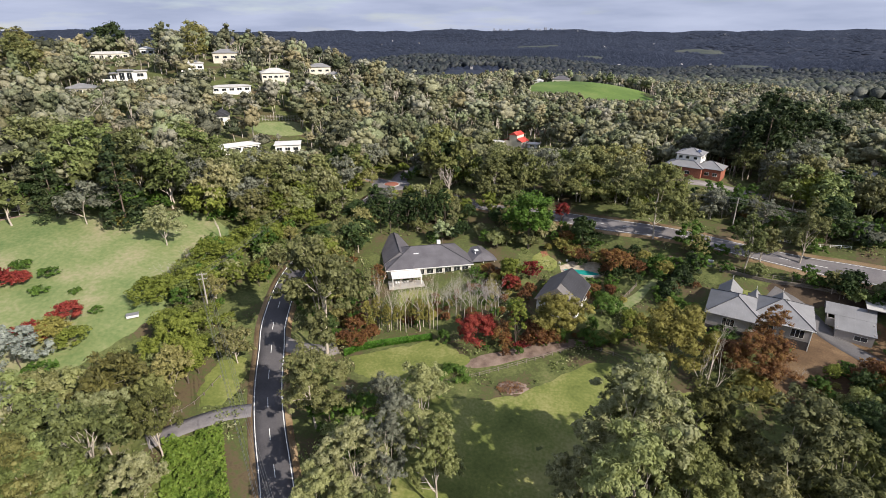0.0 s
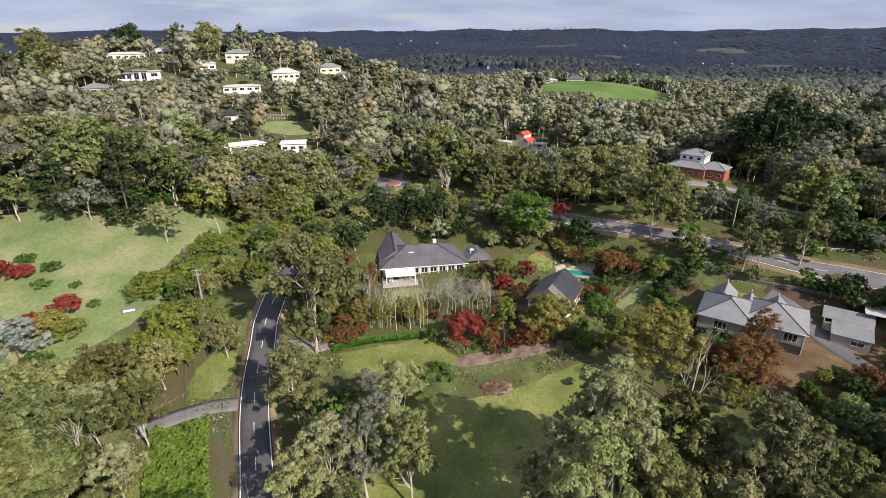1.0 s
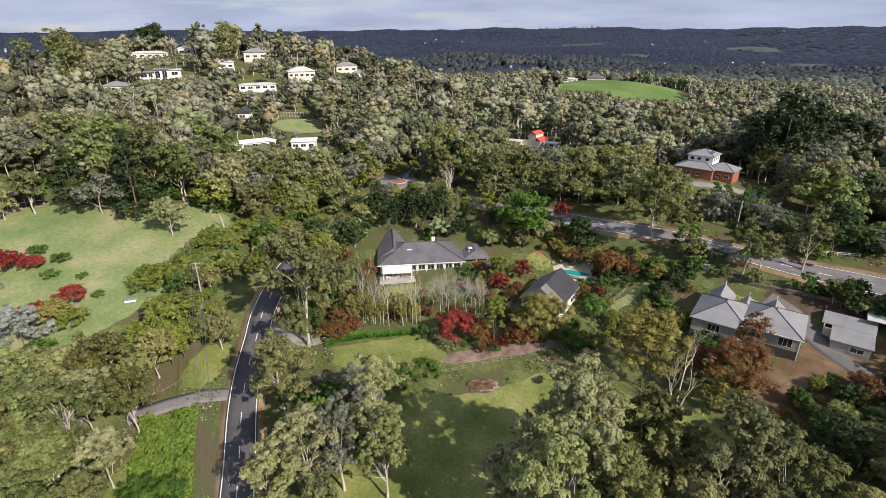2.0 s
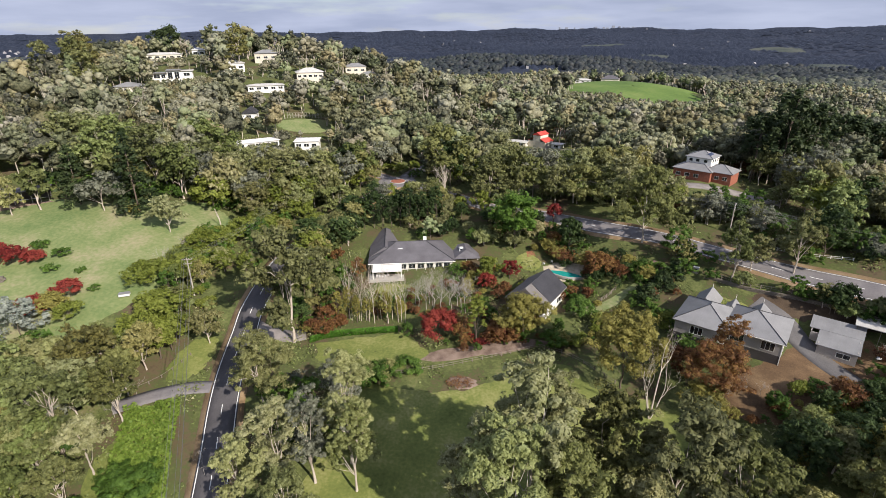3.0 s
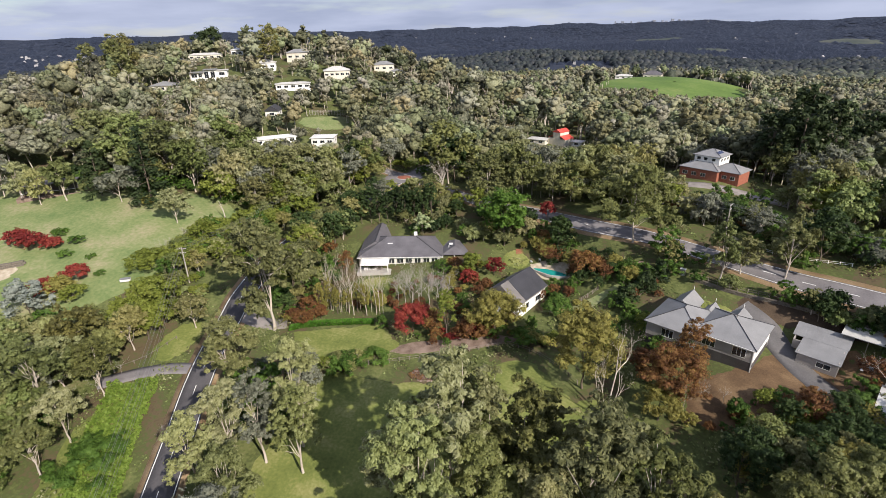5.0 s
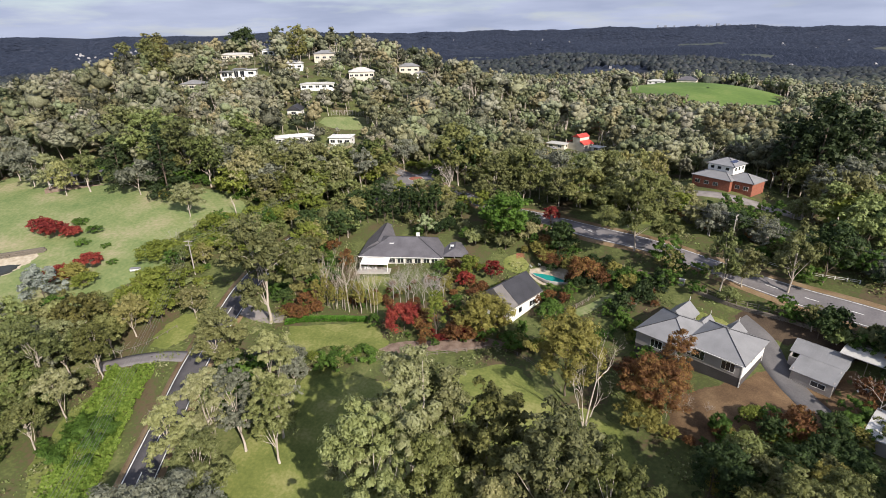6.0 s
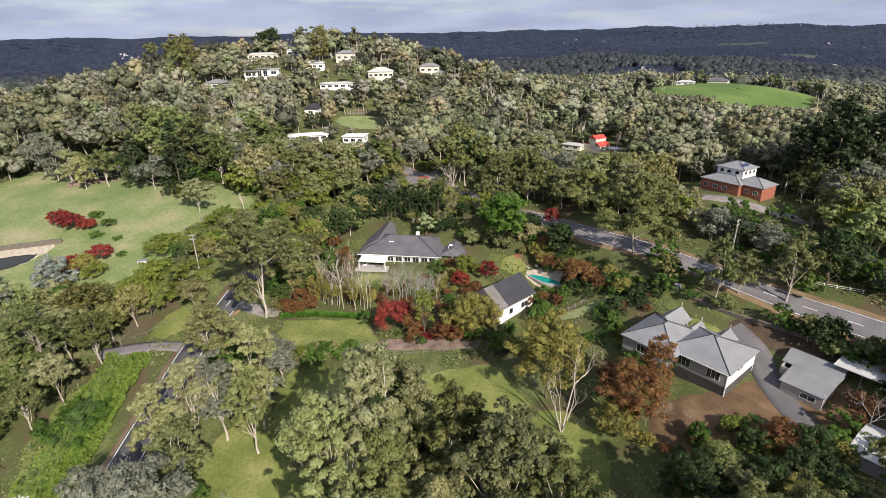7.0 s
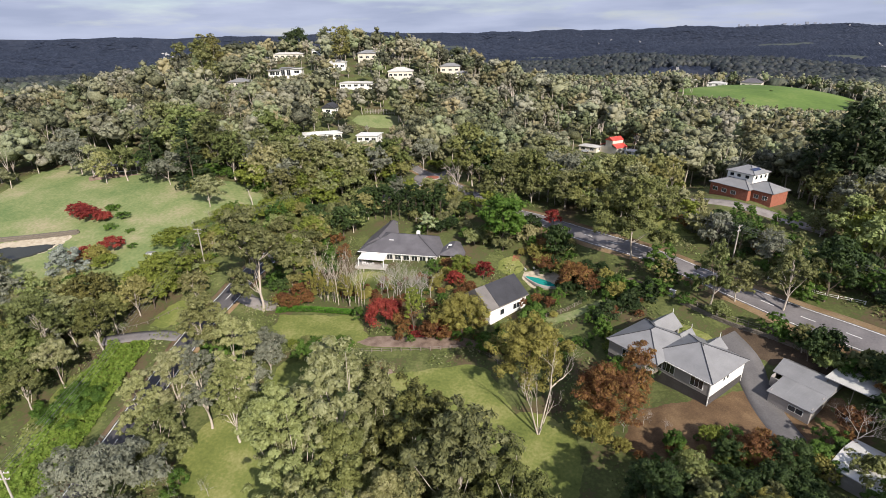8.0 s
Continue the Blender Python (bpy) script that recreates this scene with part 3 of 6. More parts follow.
def puffs(kind, rng, count):
    """Centres and radii of the leaf clumps of a crown, for a plant one unit high with a crown one unit in radius."""
    c, r = [], []
    if kind == "cone":
        for i in range(count):
            h = rng.uniform(0.06, 0.98)
            reach = (1 - h) ** 0.85
            a = i * 2.4 + rng.uniform(-0.4, 0.4)
            q = reach * rng.uniform(0.55, 0.95)
            c.append((q * math.cos(a), q * math.sin(a), h - 0.04 * q))
            r.append(0.10 + 0.16 * reach)
    elif kind == "gum":
        lobes = [(rng.uniform(0.35, 0.6) * math.cos(a), rng.uniform(0.35, 0.6) * math.sin(a), rng.uniform(0.28, 0.64)) for a in np.arange(6) * 1.05 + rng.uniform(0, 6)]
        lobes += [(rng.uniform(-0.15, 0.15), rng.uniform(-0.15, 0.15), 0.74), (rng.uniform(-0.3, 0.3), rng.uniform(-0.3, 0.3), 0.70)]
        for i in range(count):
            t = lobes[i % len(lobes)]
            d = rng.normal(0, 1, 3)
            d /= np.linalg.norm(d)
            d[2] = d[2] if d[2] > -0.3 else -d[2]
            k = rng.uniform(0.35, 1.0)
            c.append((t[0] + d[0] * 0.42 * k, t[1] + d[1] * 0.42 * k, min(t[2] + d[2] * 0.22 * k, 0.96)))
            r.append(rng.uniform(0.10, 0.19))
    elif kind == "dome":
        lean = rng.normal(0, 0.12, 2)
        for i in range(count):
            d = rng.normal(0, 1, 3)
            d /= np.linalg.norm(d)
            d[2] = d[2] if d[2] > -0.45 else -d[2]
            k = rng.uniform(0.5, 1.0)
            wide = 0.70 * (1 + 0.3 * math.sin(2 * math.atan2(d[1], d[0]) + count) + 0.2 * math.sin(5 * math.atan2(d[1], d[0])))
            c.append((d[0] * wide * k + lean[0], d[1] * wide * k + lean[1], 0.58 + d[2] * 0.30 * k))
            r.append(rng.uniform(0.16, 0.30))
    else:
        lo = {"round": 0.08, "bush": -0.10, "pine": 0.14}[kind]
        for i in range(count):
            d = rng.normal(0, 1, 3)
            d /= np.linalg.norm(d)
            d[2] = d[2] if d[2] > -0.6 else -d[2]
            k = rng.uniform(0.45, 0.84) * (1 + 0.22 * math.sin(3 * math.atan2(d[1], d[0]) + 1.7 * count) * (1 - abs(d[2])))
            mid = (lo + 1) / 2
            c.append((d[0] * k, d[1] * k, mid + d[2] * k * (1 - lo) / 2))
            r.append(rng.uniform(0.14, 0.25))
    return np.array(c), np.array(r)


def ico():
    """Corners and faces of a twenty-sided lump."""
    g = (1 + math.sqrt(5)) / 2
    v = []
    for a, b in ((1, g), (-1, g), (1, -g), (-1, -g)):
        v += [(0, a, b), (a, b, 0), (b, 0, a)]
    v = np.array(v, float)
    v /= np.linalg.norm(v[0])
    side = np.linalg.norm(v[:, None] - v[None], axis=2)
    near = np.min(side[side > 0.1]) * 1.05
    f = []
    for a in range(12):
        for b in range(a + 1, 12):
            for c in range(b + 1, 12):
                if side[a, b] < near and side[b, c] < near and side[a, c] < near:
                    f.append((a, b, c) if np.dot(np.cross(v[b] - v[a], v[c] - v[a]), v[a]) > 0 else (a, c, b))
    return v, np.array(f)


ICO_V, ICO_F = ico()


def lumps(centres, radii, rng, flat=0.72, rough=0.22):
    """Uneven little bodies of dense foliage, one at each centre."""
    n = len(centres)
    v = ICO_V[None] * rng.uniform(1 - rough, 1 + rough, (n, 12, 1)) * np.asarray(radii)[:, None, None] * (1, 1, flat)
    a = rng.uniform(0, 6.28, n)
    ca, sa = np.cos(a)[:, None], np.sin(a)[:, None]
    v = np.stack([v[..., 0] * ca - v[..., 1] * sa, v[..., 0] * sa + v[..., 1] * ca, v[..., 2]], -1) + np.asarray(centres)[:, None]
    return v.reshape(-1, 3), (np.arange(n)[:, None, None] * 12 + ICO_F[None]).reshape(-1, 3)


def crown_mesh(kind, H, R, leaves, size, count, rng, density=1.0, stray=0.30, twigs=7, core=0.42):
    """Leaves on small sprays, the sprays round larger clumps, the clumps round the limbs of a crown."""
    c, r = puffs(kind, rng, count)
    c = c * (R, R, H)
    flat = 0.74 if kind != "cone" else 0.42
    rr = r * R
    d0 = rng.normal(0, 1, (count, twigs, 3)) + (0, 0, 0.35)
    d0 /= np.linalg.norm(d0, axis=2)[..., None]
    sub = c[:, None, :] + d0 * (rr * 0.72)[:, None, None] * rng.uniform(0.75, 1.1, (count, twigs, 1)) * (1, 1, flat)
    srad = (rr * 0.42)[:, None] * rng.uniform(0.7, 1.3, (count, twigs))
    each = max(2, int(leaves * density / (count * twigs)))
    d = rng.normal(0, 1, (count, twigs, each, 3)) + d0[:, :, None, :] * 0.5
    d /= np.linalg.norm(d, axis=3)[..., None]
    d[..., 2] = np.where((d[..., 2] < -0.15) & (rng.uniform(0, 1, d.shape[:3]) < 0.7), -d[..., 2], d[..., 2])
    rad = rng.uniform(0.5, 1.25, (count, twigs, each, 1))
    P = (sub[:, :, None, :] + d * rad * srad[..., None, None] * (1, 1, 0.8)).reshape(-1, 3)
    grow_to = np.array((*[R / np.percentile(np.hypot(P[:, 0], P[:, 1]), 97)] * 2, H / np.percentile(P[:, 2], 99.5)))
    P, c = P * grow_to, c * grow_to
    nor = (d * 0.7 + d0[:, :, None, :] * 0.45 + (0, 0, 0.25)).reshape(-1, 3)
    drooping = kind == "gum" and size < 0.8
    out = [leaf_quads(P, nor, size * (1.25 if drooping else 1.0), rng, 0.5 if drooping else 0.72, stray, 0.6 if drooping else 0.0)]
    # hidden lumps added inside the clumps block light and darken the gaps
    if core:
        out.append(lumps(c, rr * core, rng, flat))
    return join(out), c


def trunk_mesh(kind, H, R, c, rng, limbs=7, girth=1.0):
    r0 = (0.0065 * H + 0.08) * girth
    top = H * (0.93 if kind in ("cone", "pine") else 0.62)
    zs = np.linspace(-0.4, top, 7)
    bend = np.cumsum(rng.normal(0, 0.012 * H, (7, 2)), 0) * (0.15 if kind == "cone" else 0.8)
    bend -= bend[0]
    path = np.column_stack([bend, zs])
    rad = r0 * np.array([1.5, 1.05, 0.92, 0.8, 0.66, 0.5, 0.3])
    out = [tube(path, rad, 7)]
    pick = rng.permutation(len(c))[:limbs]
    for i in pick:
        e = c[i]
        k = rng.integers(2, 6) if kind == "gum" else rng.integers(2, 7)
        s = path[min(k, 6)]
        if s[2] > e[2]:
            s = path[2]
        mid = s * 0.5 + e * 0.5 + np.array([0, 0, 0.04 * H]) + rng.normal(0, 0.02 * H, 3)
        q = np.array([s, s * 0.72 + mid * 0.28 + rng.normal(0, 0.01 * H, 3), mid, e])
        out.append(tube(q, r0 * np.array([0.42, 0.34, 0.22, 0.07]), 5))
    v, f = join(out)
    n0 = len(out[0][0])
    links, start = [], n0
    for lv, lf in out[1:]:
        near = np.argsort(np.linalg.norm(v[:n0] - v[start], axis=1))[:2]
        links.append((start, start + 1, near[0], near[1]))
        start += len(lv)
    return v, np.concatenate([f, np.array(links)]) if links else f


STYLE = {  # crown, leaf material, bark, clumps, leaf length, fill, label, category, name
    "euc": ("gum", EUC, PALE_BARK, 120, 0.46, 1.7, "tall eucalypt with olive leaves and pale limbs", "tree", "eucalypt"),
    "euc2": ("gum", EUC, PALE_BARK, 100, 0.50, 1.5, "spreading eucalypt with grey-green crown", "tree", "eucalypt"),
    "grey": ("gum", GREYLEAF, PALE_BARK, 96, 0.50, 1.1, "silver-leaved gum tree with open crown", "tree", "silver_gum"),
    "lime": ("round", LIMELEAF, BARK, 64, 0.42, 1.2, "fresh green leafy tree with dense crown", "tree", "leafy_tree"),
    "bush": ("bush", BUSHLEAF, BARK, 30, 0.36, 1.2, "dense green shrub growing in rough grass", "shrub", "shrub"),
    "dark": ("round", DARKLEAF, BARK, 70, 0.42, 1.3, "dense dark green tree with full crown", "tree", "dense_tree"),
    "pine": ("pine", PINELEAF, BARK, 80, 0.65, 1.3, "massive dark pine with layered crown", "tree", "pine_tree"),
    "red": ("round", REDLEAF, BARK, 64, 0.34, 1.2, "maple in crimson autumn leaf", "tree", "maple_tree"),
    "rust": ("round", RUSTLEAF, BARK, 90, 0.34, 0.9, "autumn tree with rust-brown leaves", "tree", "autumn_tree"),
    "gold": ("round", GOLDLEAF, BARK, 90, 0.32, 1.35, "deciduous tree with thinning yellow-green leaves", "tree", "yellowing_tree"),
    "cypress": ("bush", DARKLEAF, BARK, 60, 0.42, 1.7, "tall dark cypress in a close hedge row", "tree", "cypress"),
    "green": ("round", GREENLEAF, BARK, 84, 0.40, 1.4, "tall fresh green tree with full rounded crown", "tree", "plane_tree"),
    "pale": ("round", PALELEAF, BARK, 34, 0.36, 1.3, "small tree with pale cream-green leaves", "tree", "pale_tree"),
    "cone": ("cone", PINELEAF, BARK, 120, 0.6, 1.1, "dark tiered conifer with pointed top", "tree", "conifer"),
    "blue": ("bush", BLUELEAF, BARK, 40, 0.42, 1.2, "blue-grey cedar with drooping sprays", "tree", "blue_cedar"),
}
TEMPLATES = {}


def plant(style, x, y, H, R, spin):
    """A tree or shrub of its own: a base with trunk and crown; alike ones share their meshes."""
    kind, foliage, bark, count, size, fill, label, category, name = STYLE[style]
    far = math.hypot(x - 30, y)
    tier = 0 if far < 125 else 1 if far < 185 else 2
    key = (style, tier, int(spin * 10) % (5 if style in ("euc", "euc2") else 3), round(H / R * 1.5), R > 5)
    if key not in TEMPLATES:
        rng = np.random.default_rng(sum(map(ord, style)) + 101 * tier + 17 * key[2] + key[3])
        area = R * R * 2.2 + R * H * (1.3 if kind in ("cone", "pine", "round", "bush") else 0.8)
        grow = (0.75, 0.95, 1.25)[tier]
        leaves = area * 27 * fill / (grow * grow * (size / 0.5) ** 2)
        most = (19000, 5400, 2200)[tier] * min(4.0, max(1.0, (R / 7) ** 2 if tier else 1.0))
        leaf = size * grow * math.sqrt(max(1.0, leaves / most))
        (v, f), c = crown_mesh(kind, H, R, min(leaves, most), leaf, count, rng)
        cm = mesh_np("crown", v, f, foliage)
        v, f = trunk_mesh(kind, H, R, c, rng, 12 if kind == "gum" else 6, 0.75 if kind == "bush" else 1.0)
        tm = mesh_np("trunk", v, f, bark)
        tm.shade_smooth()
        TEMPLATES[key] = (tm, cm, H, R)
    tm, cm, H0, R0 = TEMPLATES[key]
    root = new(name)
    root.empty_display_size = 0.5
    root.matrix_world = pose(x, y, gz(x, y), 0, 0, spin * 57) @ Matrix.Diagonal((R / R0, R / R0, H / H0, 1))
    part("trunk", tm, root)
    part("crown", cm, root)
    return tagged(root, label, category, name.replace("_", " ") + "s")


TREES_EUC = [(-64.5, 84, 17, 6.8), (-60, 68.5, 20, 7.2), (-53.5, 77, 15, 5.2), (-71, 74.5, 14, 7.5), (-57.5, 91.5, 12, 5.0), (-68.5, 92, 10, 4.5), (-51, 65, 13, 4.8), (-78, 84, 11, 6.0), (-62, 76, 15, 5.5), (-50, 57, 12, 4.6), (-66, 62, 14, 6.0), (-57, 84, 12, 4.2), (-71, 85, 12, 5.2)]
TREES_EUC2 = [(-1.2, 207.5, 26, 12.4), (18.0, 185.3, 18, 9.3), (49.3, 183.0, 14, 11.0), (66.5, 156.4, 24, 11.6), (22.3, 245.7, 18, 10.6), (-35.8, 202.8, 15, 11.1), (-35.8, 174.5, 12, 7.2), (-59.7, 180.6, 18, 9.9), (92.5, 140.9, 11, 4.6), (102.3, 138.5, 19, 5.0), (-48.5, 103.2, 9, 4.6), (-58.0, 56.0, 12, 5.0), (-82.4, 144.3, 12, 6.2), (-101.5, 169.3, 24, 9.4), (-122.0, 172.1, 24, 12.3), (-97.0, 197.5, 20, 12.8), (-73.1, 170.3, 15, 8.0), (-140.4, 180.1, 22, 14.5), (37.4, 188.4, 12, 7.2), (60.9, 179.3, 12, 6.9), (-62.5, 63.0, 13, 6.0), (-73.0, 69.0, 12, 6.5), (-153, 347, 29, 8), (-205, 268, 29, 9), (-222, 292, 31, 10), (-190, 255, 24, 9), (-213, 284, 27, 9), (-230, 278, 28, 9)]
TREES_GREY = [(100.5, 156, 10, 4.2), (-65.5, 169.1, 14, 7.6), (-108.9, 150.8, 13, 8.0), (-31.6, 224.4, 14, 7.0), (-167.0, 150.0, 17, 8.5), (-156.0, 147.0, 14, 7.5), (187.0, 256.0, 24, 9.5), (143.0, 201.0, 20, 7.5), (199.0, 260.0, 21, 9.0)]
TREES_LIME = [(-84.0, 102.5, 4.2, 3.6), (-55.5, 98.5, 8, 4.5), (-72.0, 71.0, 7.0, 3.2), (-62.5, 108.4, 8, 6.6), (-73.8, 119.8, 6, 6.8), (-65.4, 143.8, 6, 7.7), (-58.6, 153.7, 7, 8.3), (-50.4, 167.4, 8, 7.8), (-77.3, 163.1, 12, 7.7), (19.4, 141.5, 8, 4.3), (-67.8, 128.9, 6, 7.7), (-43.7, 196.9, 9, 8.0), (125.9, 170.3, 13, 8.4), (17.6, 112.5, 14, 2.6), (-40.5, 163.1, 6, 6.0), (-60.0, 100.5, 13, 5.2), (-63.5, 97, 9, 4.0), (-56.5, 95.5, 11, 3.4), (-58.0, 103.0, 6, 3.8)]
TREES_BUSH = [(-43.3, 61.2, 4, 7.5), (45.2, 128.4, 4, 5.6), (37.2, 114.1, 4, 4.3), (-113.2, 128.2, 2, 3.0), (-104.2, 125.1, 2.5, 2.7), (-94.1, 119.4, 1.2, 1.7), (-85.3, 113.0, 1.3, 1.8), (-102.4, 118.5, 2, 2.4), (63.4, 142.8, 4, 3.0), (74.2, 140.9, 5, 3.7), (82.4, 144.6, 4, 2.8), (107.3, 141.4, 5, 4.0), (1.7, 101.4, 3, 4.1), (-4.5, 98.5, 3, 3.8), (-85.5, 92.2, 4, 4.7), (74.5, 149.3, 9, 4.9), (103, 99, 5, 3.8), (107, 104, 4.5, 3.2)]
TREES_DARK = [(44.6, 158.0, 11, 4.8), (80, 82, 9, 4.6), (110.5, 141.7, 16, 6.0), (90, 84, 9, 4.5), (99, 94, 8, 4.0)]
TREES_PINE = [(125.5, 203.5, 36, 8.5), (117.5, 208.0, 26, 6.5), (136.0, 208.5, 32, 8.0), (129.0, 216.0, 27, 8.0), (130.1, 233.9, 24, 10.8), (163.0, 236.0, 26, 9.0), (174.0, 240.0, 24, 9.5), (345.0, 452.0, 22, 12.0), (366.0, 460.0, 24, 13.0)]
TREES_RED = [(8.0, 114.5, 8, 5.6), (25.8, 143.8, 6, 3.3), (19.0, 137.7, 5, 2.9), (-122.5, 121.5, 4.5, 4.4), (-115.5, 120.0, 5.0, 4.8), (-109.5, 121.5, 3.6, 3.4), (-89.5, 109.5, 5.0, 4.0), (-94.5, 102.5, 5.0, 4.0), (40.4, 170.8, 7, 3.0)]
TREES_RUST = [(13.5, 114.5, 6, 3.6), (23.7, 113.2, 6, 4.2), (52.8, 147.1, 6, 6.0), (69, 97.2, 14.5, 7.0), (72.5, 101, 18, 3.4), (-19.6, 137.9, 8, 2.4), (122.4, 226.9, 6, 4.7), (42.3, 155.1, 4, 5.3), (65.5, 106.0, 7, 4.8), (-59.1, 224.8, 7, 5.2)]
TREES_GOLD = [(29.3, 116.5, 12, 7.6), (51.0, 101.0, 20, 8.2), (-90.5, 104.0, 5.2, 4.2), (66, 93.5, 8, 4.6)]
TREES_CONE = [(-98.1, 153.0, 27, 7.0), (-119.3, 153.4, 20, 6.0), (63.5, 132.8, 5, 3.2), (68.4, 136.9, 5, 3.3), (72.7, 140.6, 5, 2.7)]
TREES_GREEN = [(27.2, 158.6, 19, 8.2)]
TREES_PALE = [(-1.0, 161.5, 8.5, 3.4)]
TREES_BLUE = [(-92.0, 95.5, 9.5, 6.2)]

FRONT_GUMS = [(28.5, 63, 37, 9.0), (40, 66.5, 30, 7.5), (34, 68, 29, 6.0), (30, 71, 28, 5.5), (47, 66, 25, 5.0), (44, 60, 23, 5.5), (25.5, 53.5, 34, 7.0), (20, 60, 25, 5.5), (34.5, 56, 29, 6.5), (50.5, 61, 33, 9.5), (58.5, 60.5, 28, 7.0), (43, 53, 27, 6.0), (-16, 67.5, 19, 6.3), (-20, 62.5, 16, 5.0), (-10, 58, 15, 5.5), (-4.5, 74.5, 26, 5.6), (-2, 69, 20, 4.5), (-26.5, 85.5, 19, 7.0),
              (-29, 108.5, 31, 10.8), (33, 47, 27, 7.0), (49, 47, 26, 7.0), (66, 54, 24, 7.0), (84, 66, 22, 7.0), (92, 72, 17, 6.0), (76, 60, 24, 7.0), (87, 139, 17, 4.5), (124, 114, 18, 5.5),
              # five gums out of view, added to cast shade on the lower right ground
              (104, 50, 27, 7.5), (111, 58, 29, 8.0), (118, 66, 27, 7.5), (124, 74, 26, 7.0), (112, 69, 22, 6.0)]
FRONT_SILVER = [(-10, 69.5, 22, 4.2), (-10, 45, 19, 11.5)]
FRONT_DARK = [(77, 77, 15, 4.6), (96, 88, 8, 4.2), (106, 125.5, 7, 3.5), (118, 117.5, 8, 4.0)]

for style, rows in (("euc", FRONT_GUMS), ("grey", FRONT_SILVER), ("dark", FRONT_DARK), ("euc", TREES_EUC), ("euc2", TREES_EUC2), ("grey", TREES_GREY), ("lime", TREES_LIME), ("bush", TREES_BUSH), ("dark", TREES_DARK),
                    ("pine", TREES_PINE + [(-246, 417, 28, 13), (-262, 372, 18, 9)]), ("red", TREES_RED), ("rust", TREES_RUST), ("gold", TREES_GOLD), ("green", TREES_GREEN), ("pale", TREES_PALE), ("cone", TREES_CONE), ("blue", TREES_BLUE)):
    for i, (x, y, H, R) in enumerate(rows):
        plant(style, x, y, H, R, (i * 2.399 + x * 0.07) % 6.28)

def scrub(seed, cx, cy, rx, ry, turn, count, styles, low, high):
    """Shrubs and small trees scattered over an oval stretch of ground."""
    r = np.random.default_rng(seed)
    lines = [(curve_points(ROAD_A, 12), 5.0), (curve_points(ROAD_B, 12), 7.0)]
    ca, sa = math.cos(radians(turn)), math.sin(radians(turn))
    for i in range(count):
        a, q = r.uniform(0, 6.28), math.sqrt(r.uniform(0, 1))
        u, w = rx * q * math.cos(a), ry * q * math.sin(a)
        x, y = cx + u * ca - w * sa, cy + u * sa + w * ca
        if any(np.min(np.hypot(l[:, 0] - x, l[:, 1] - y)) < g for l, g in lines):
            continue
        if ((x + 50) / 10) ** 2 + ((y - 93) / 15) ** 2 < 1 or ((x + 49) / 9) ** 2 + ((y - 70) / 14) ** 2 < 1 or ((x + 56) / 7) ** 2 + ((y - 81) / 13) ** 2 < 1:
            continue
        style = styles[r.integers(len(styles))]
        H = r.uniform(low, high)
        if abs((x + 61) * 0.79 + (y - 119) * 0.61) < 4 and -1 < (x + 61) * 0.61 - (y - 119) * 0.79 < 20:
            H = min(H, 2.6)
        if abs((x - 92.5) * 0.966 - (y - 158.8) * 0.26) < 4 and -1 < (92.5 - x) * 0.26 + (158.8 - y) * 0.966 < 16:
            H = min(H, 2.2)
        plant(style, x, y, H, H * (r.uniform(0.5, 0.75) if H < 6 else r.uniform(0.38, 0.5)), r.uniform(0, 6.28))


scrub(31, -62, 118, 7, 34, 12, 46, ("lime", "bush", "euc2", "lime"), 4, 8)
scrub(32, -74, 68, 15, 12, 0, 12, ("euc", "euc2", "euc", "grey", "lime"), 7, 13)
scrub(34, -30, 132, 9, 16, 0, 22, ("bush", "euc2", "rust", "dark"), 2.5, 6)
scrub(35, 10, 164, 22, 6, -12, 22, ("bush", "dark", "euc2"), 2.5, 5.5)
scrub(36, 52, 150, 22, 8, -28, 30, ("bush", "rust", "dark", "rust", "gold"), 2, 4.5)
scrub(37, 58, 124, 10, 12, 0, 16, ("bush", "gold", "bush"), 2, 4)
scrub(38, 98, 80, 24, 14, 0, 30, ("dark", "bush", "euc", "rust"), 4, 8)
scrub(39, 118, 100, 12, 14, 0, 18, ("bush", "rust", "euc"), 3, 6)
scrub(40, 104, 156, 26, 8, -30, 36, ("euc2", "bush", "dark", "grey"), 4, 10)
scrub(47, 84, 141, 20, 4, -30, 9, ("euc2", "bush", "dark"), 3, 8)
scrub(48, 40, 164, 14, 4, -25, 12, ("euc2", "bush", "dark"), 3, 7)
scrub(56, 111, 127, 14, 4, -30, 8, ("euc2", "dark", "bush"), 4, 9)
scrub(57, 104, 138, 12, 3, -30, 4, ("euc2", "dark", "grey"), 7, 13)
scrub(49, 130, 140, 14, 10, -30, 16, ("euc2", "bush", "dark"), 4, 9)
scrub(50, -72, 168, 22, 6, 10, 26, ("bush", "lime", "bush"), 2, 5)
scrub(51, -120, 165, 30, 6, 0, 26, ("bush", "bush", "dark"), 2, 5)
scrub(52, -20, 226, 40, 8, 0, 26, ("bush", "lime", "bush"), 2, 5)
scrub(41, 60, 184, 26, 6, -20, 20, ("euc2", "bush", "lime"), 4, 9)
scrub(42, -17, 84, 9, 12, 0, 12, ("euc", "bush", "grey"), 5, 10)
scrub(53, -33, 150, 5, 28, -6, 26, ("euc2", "lime", "euc2", "dark"), 8, 13)
scrub(54, -52, 176, 6, 24, -12, 20, ("euc2", "lime", "grey"), 8, 14)
scrub(55, 12, 178, 26, 5, -22, 14, ("euc2", "lime", "dark"), 6, 12)
scrub(43, 22, 124, 12, 8, 0, 14, ("rust", "bush", "gold"), 2, 4)
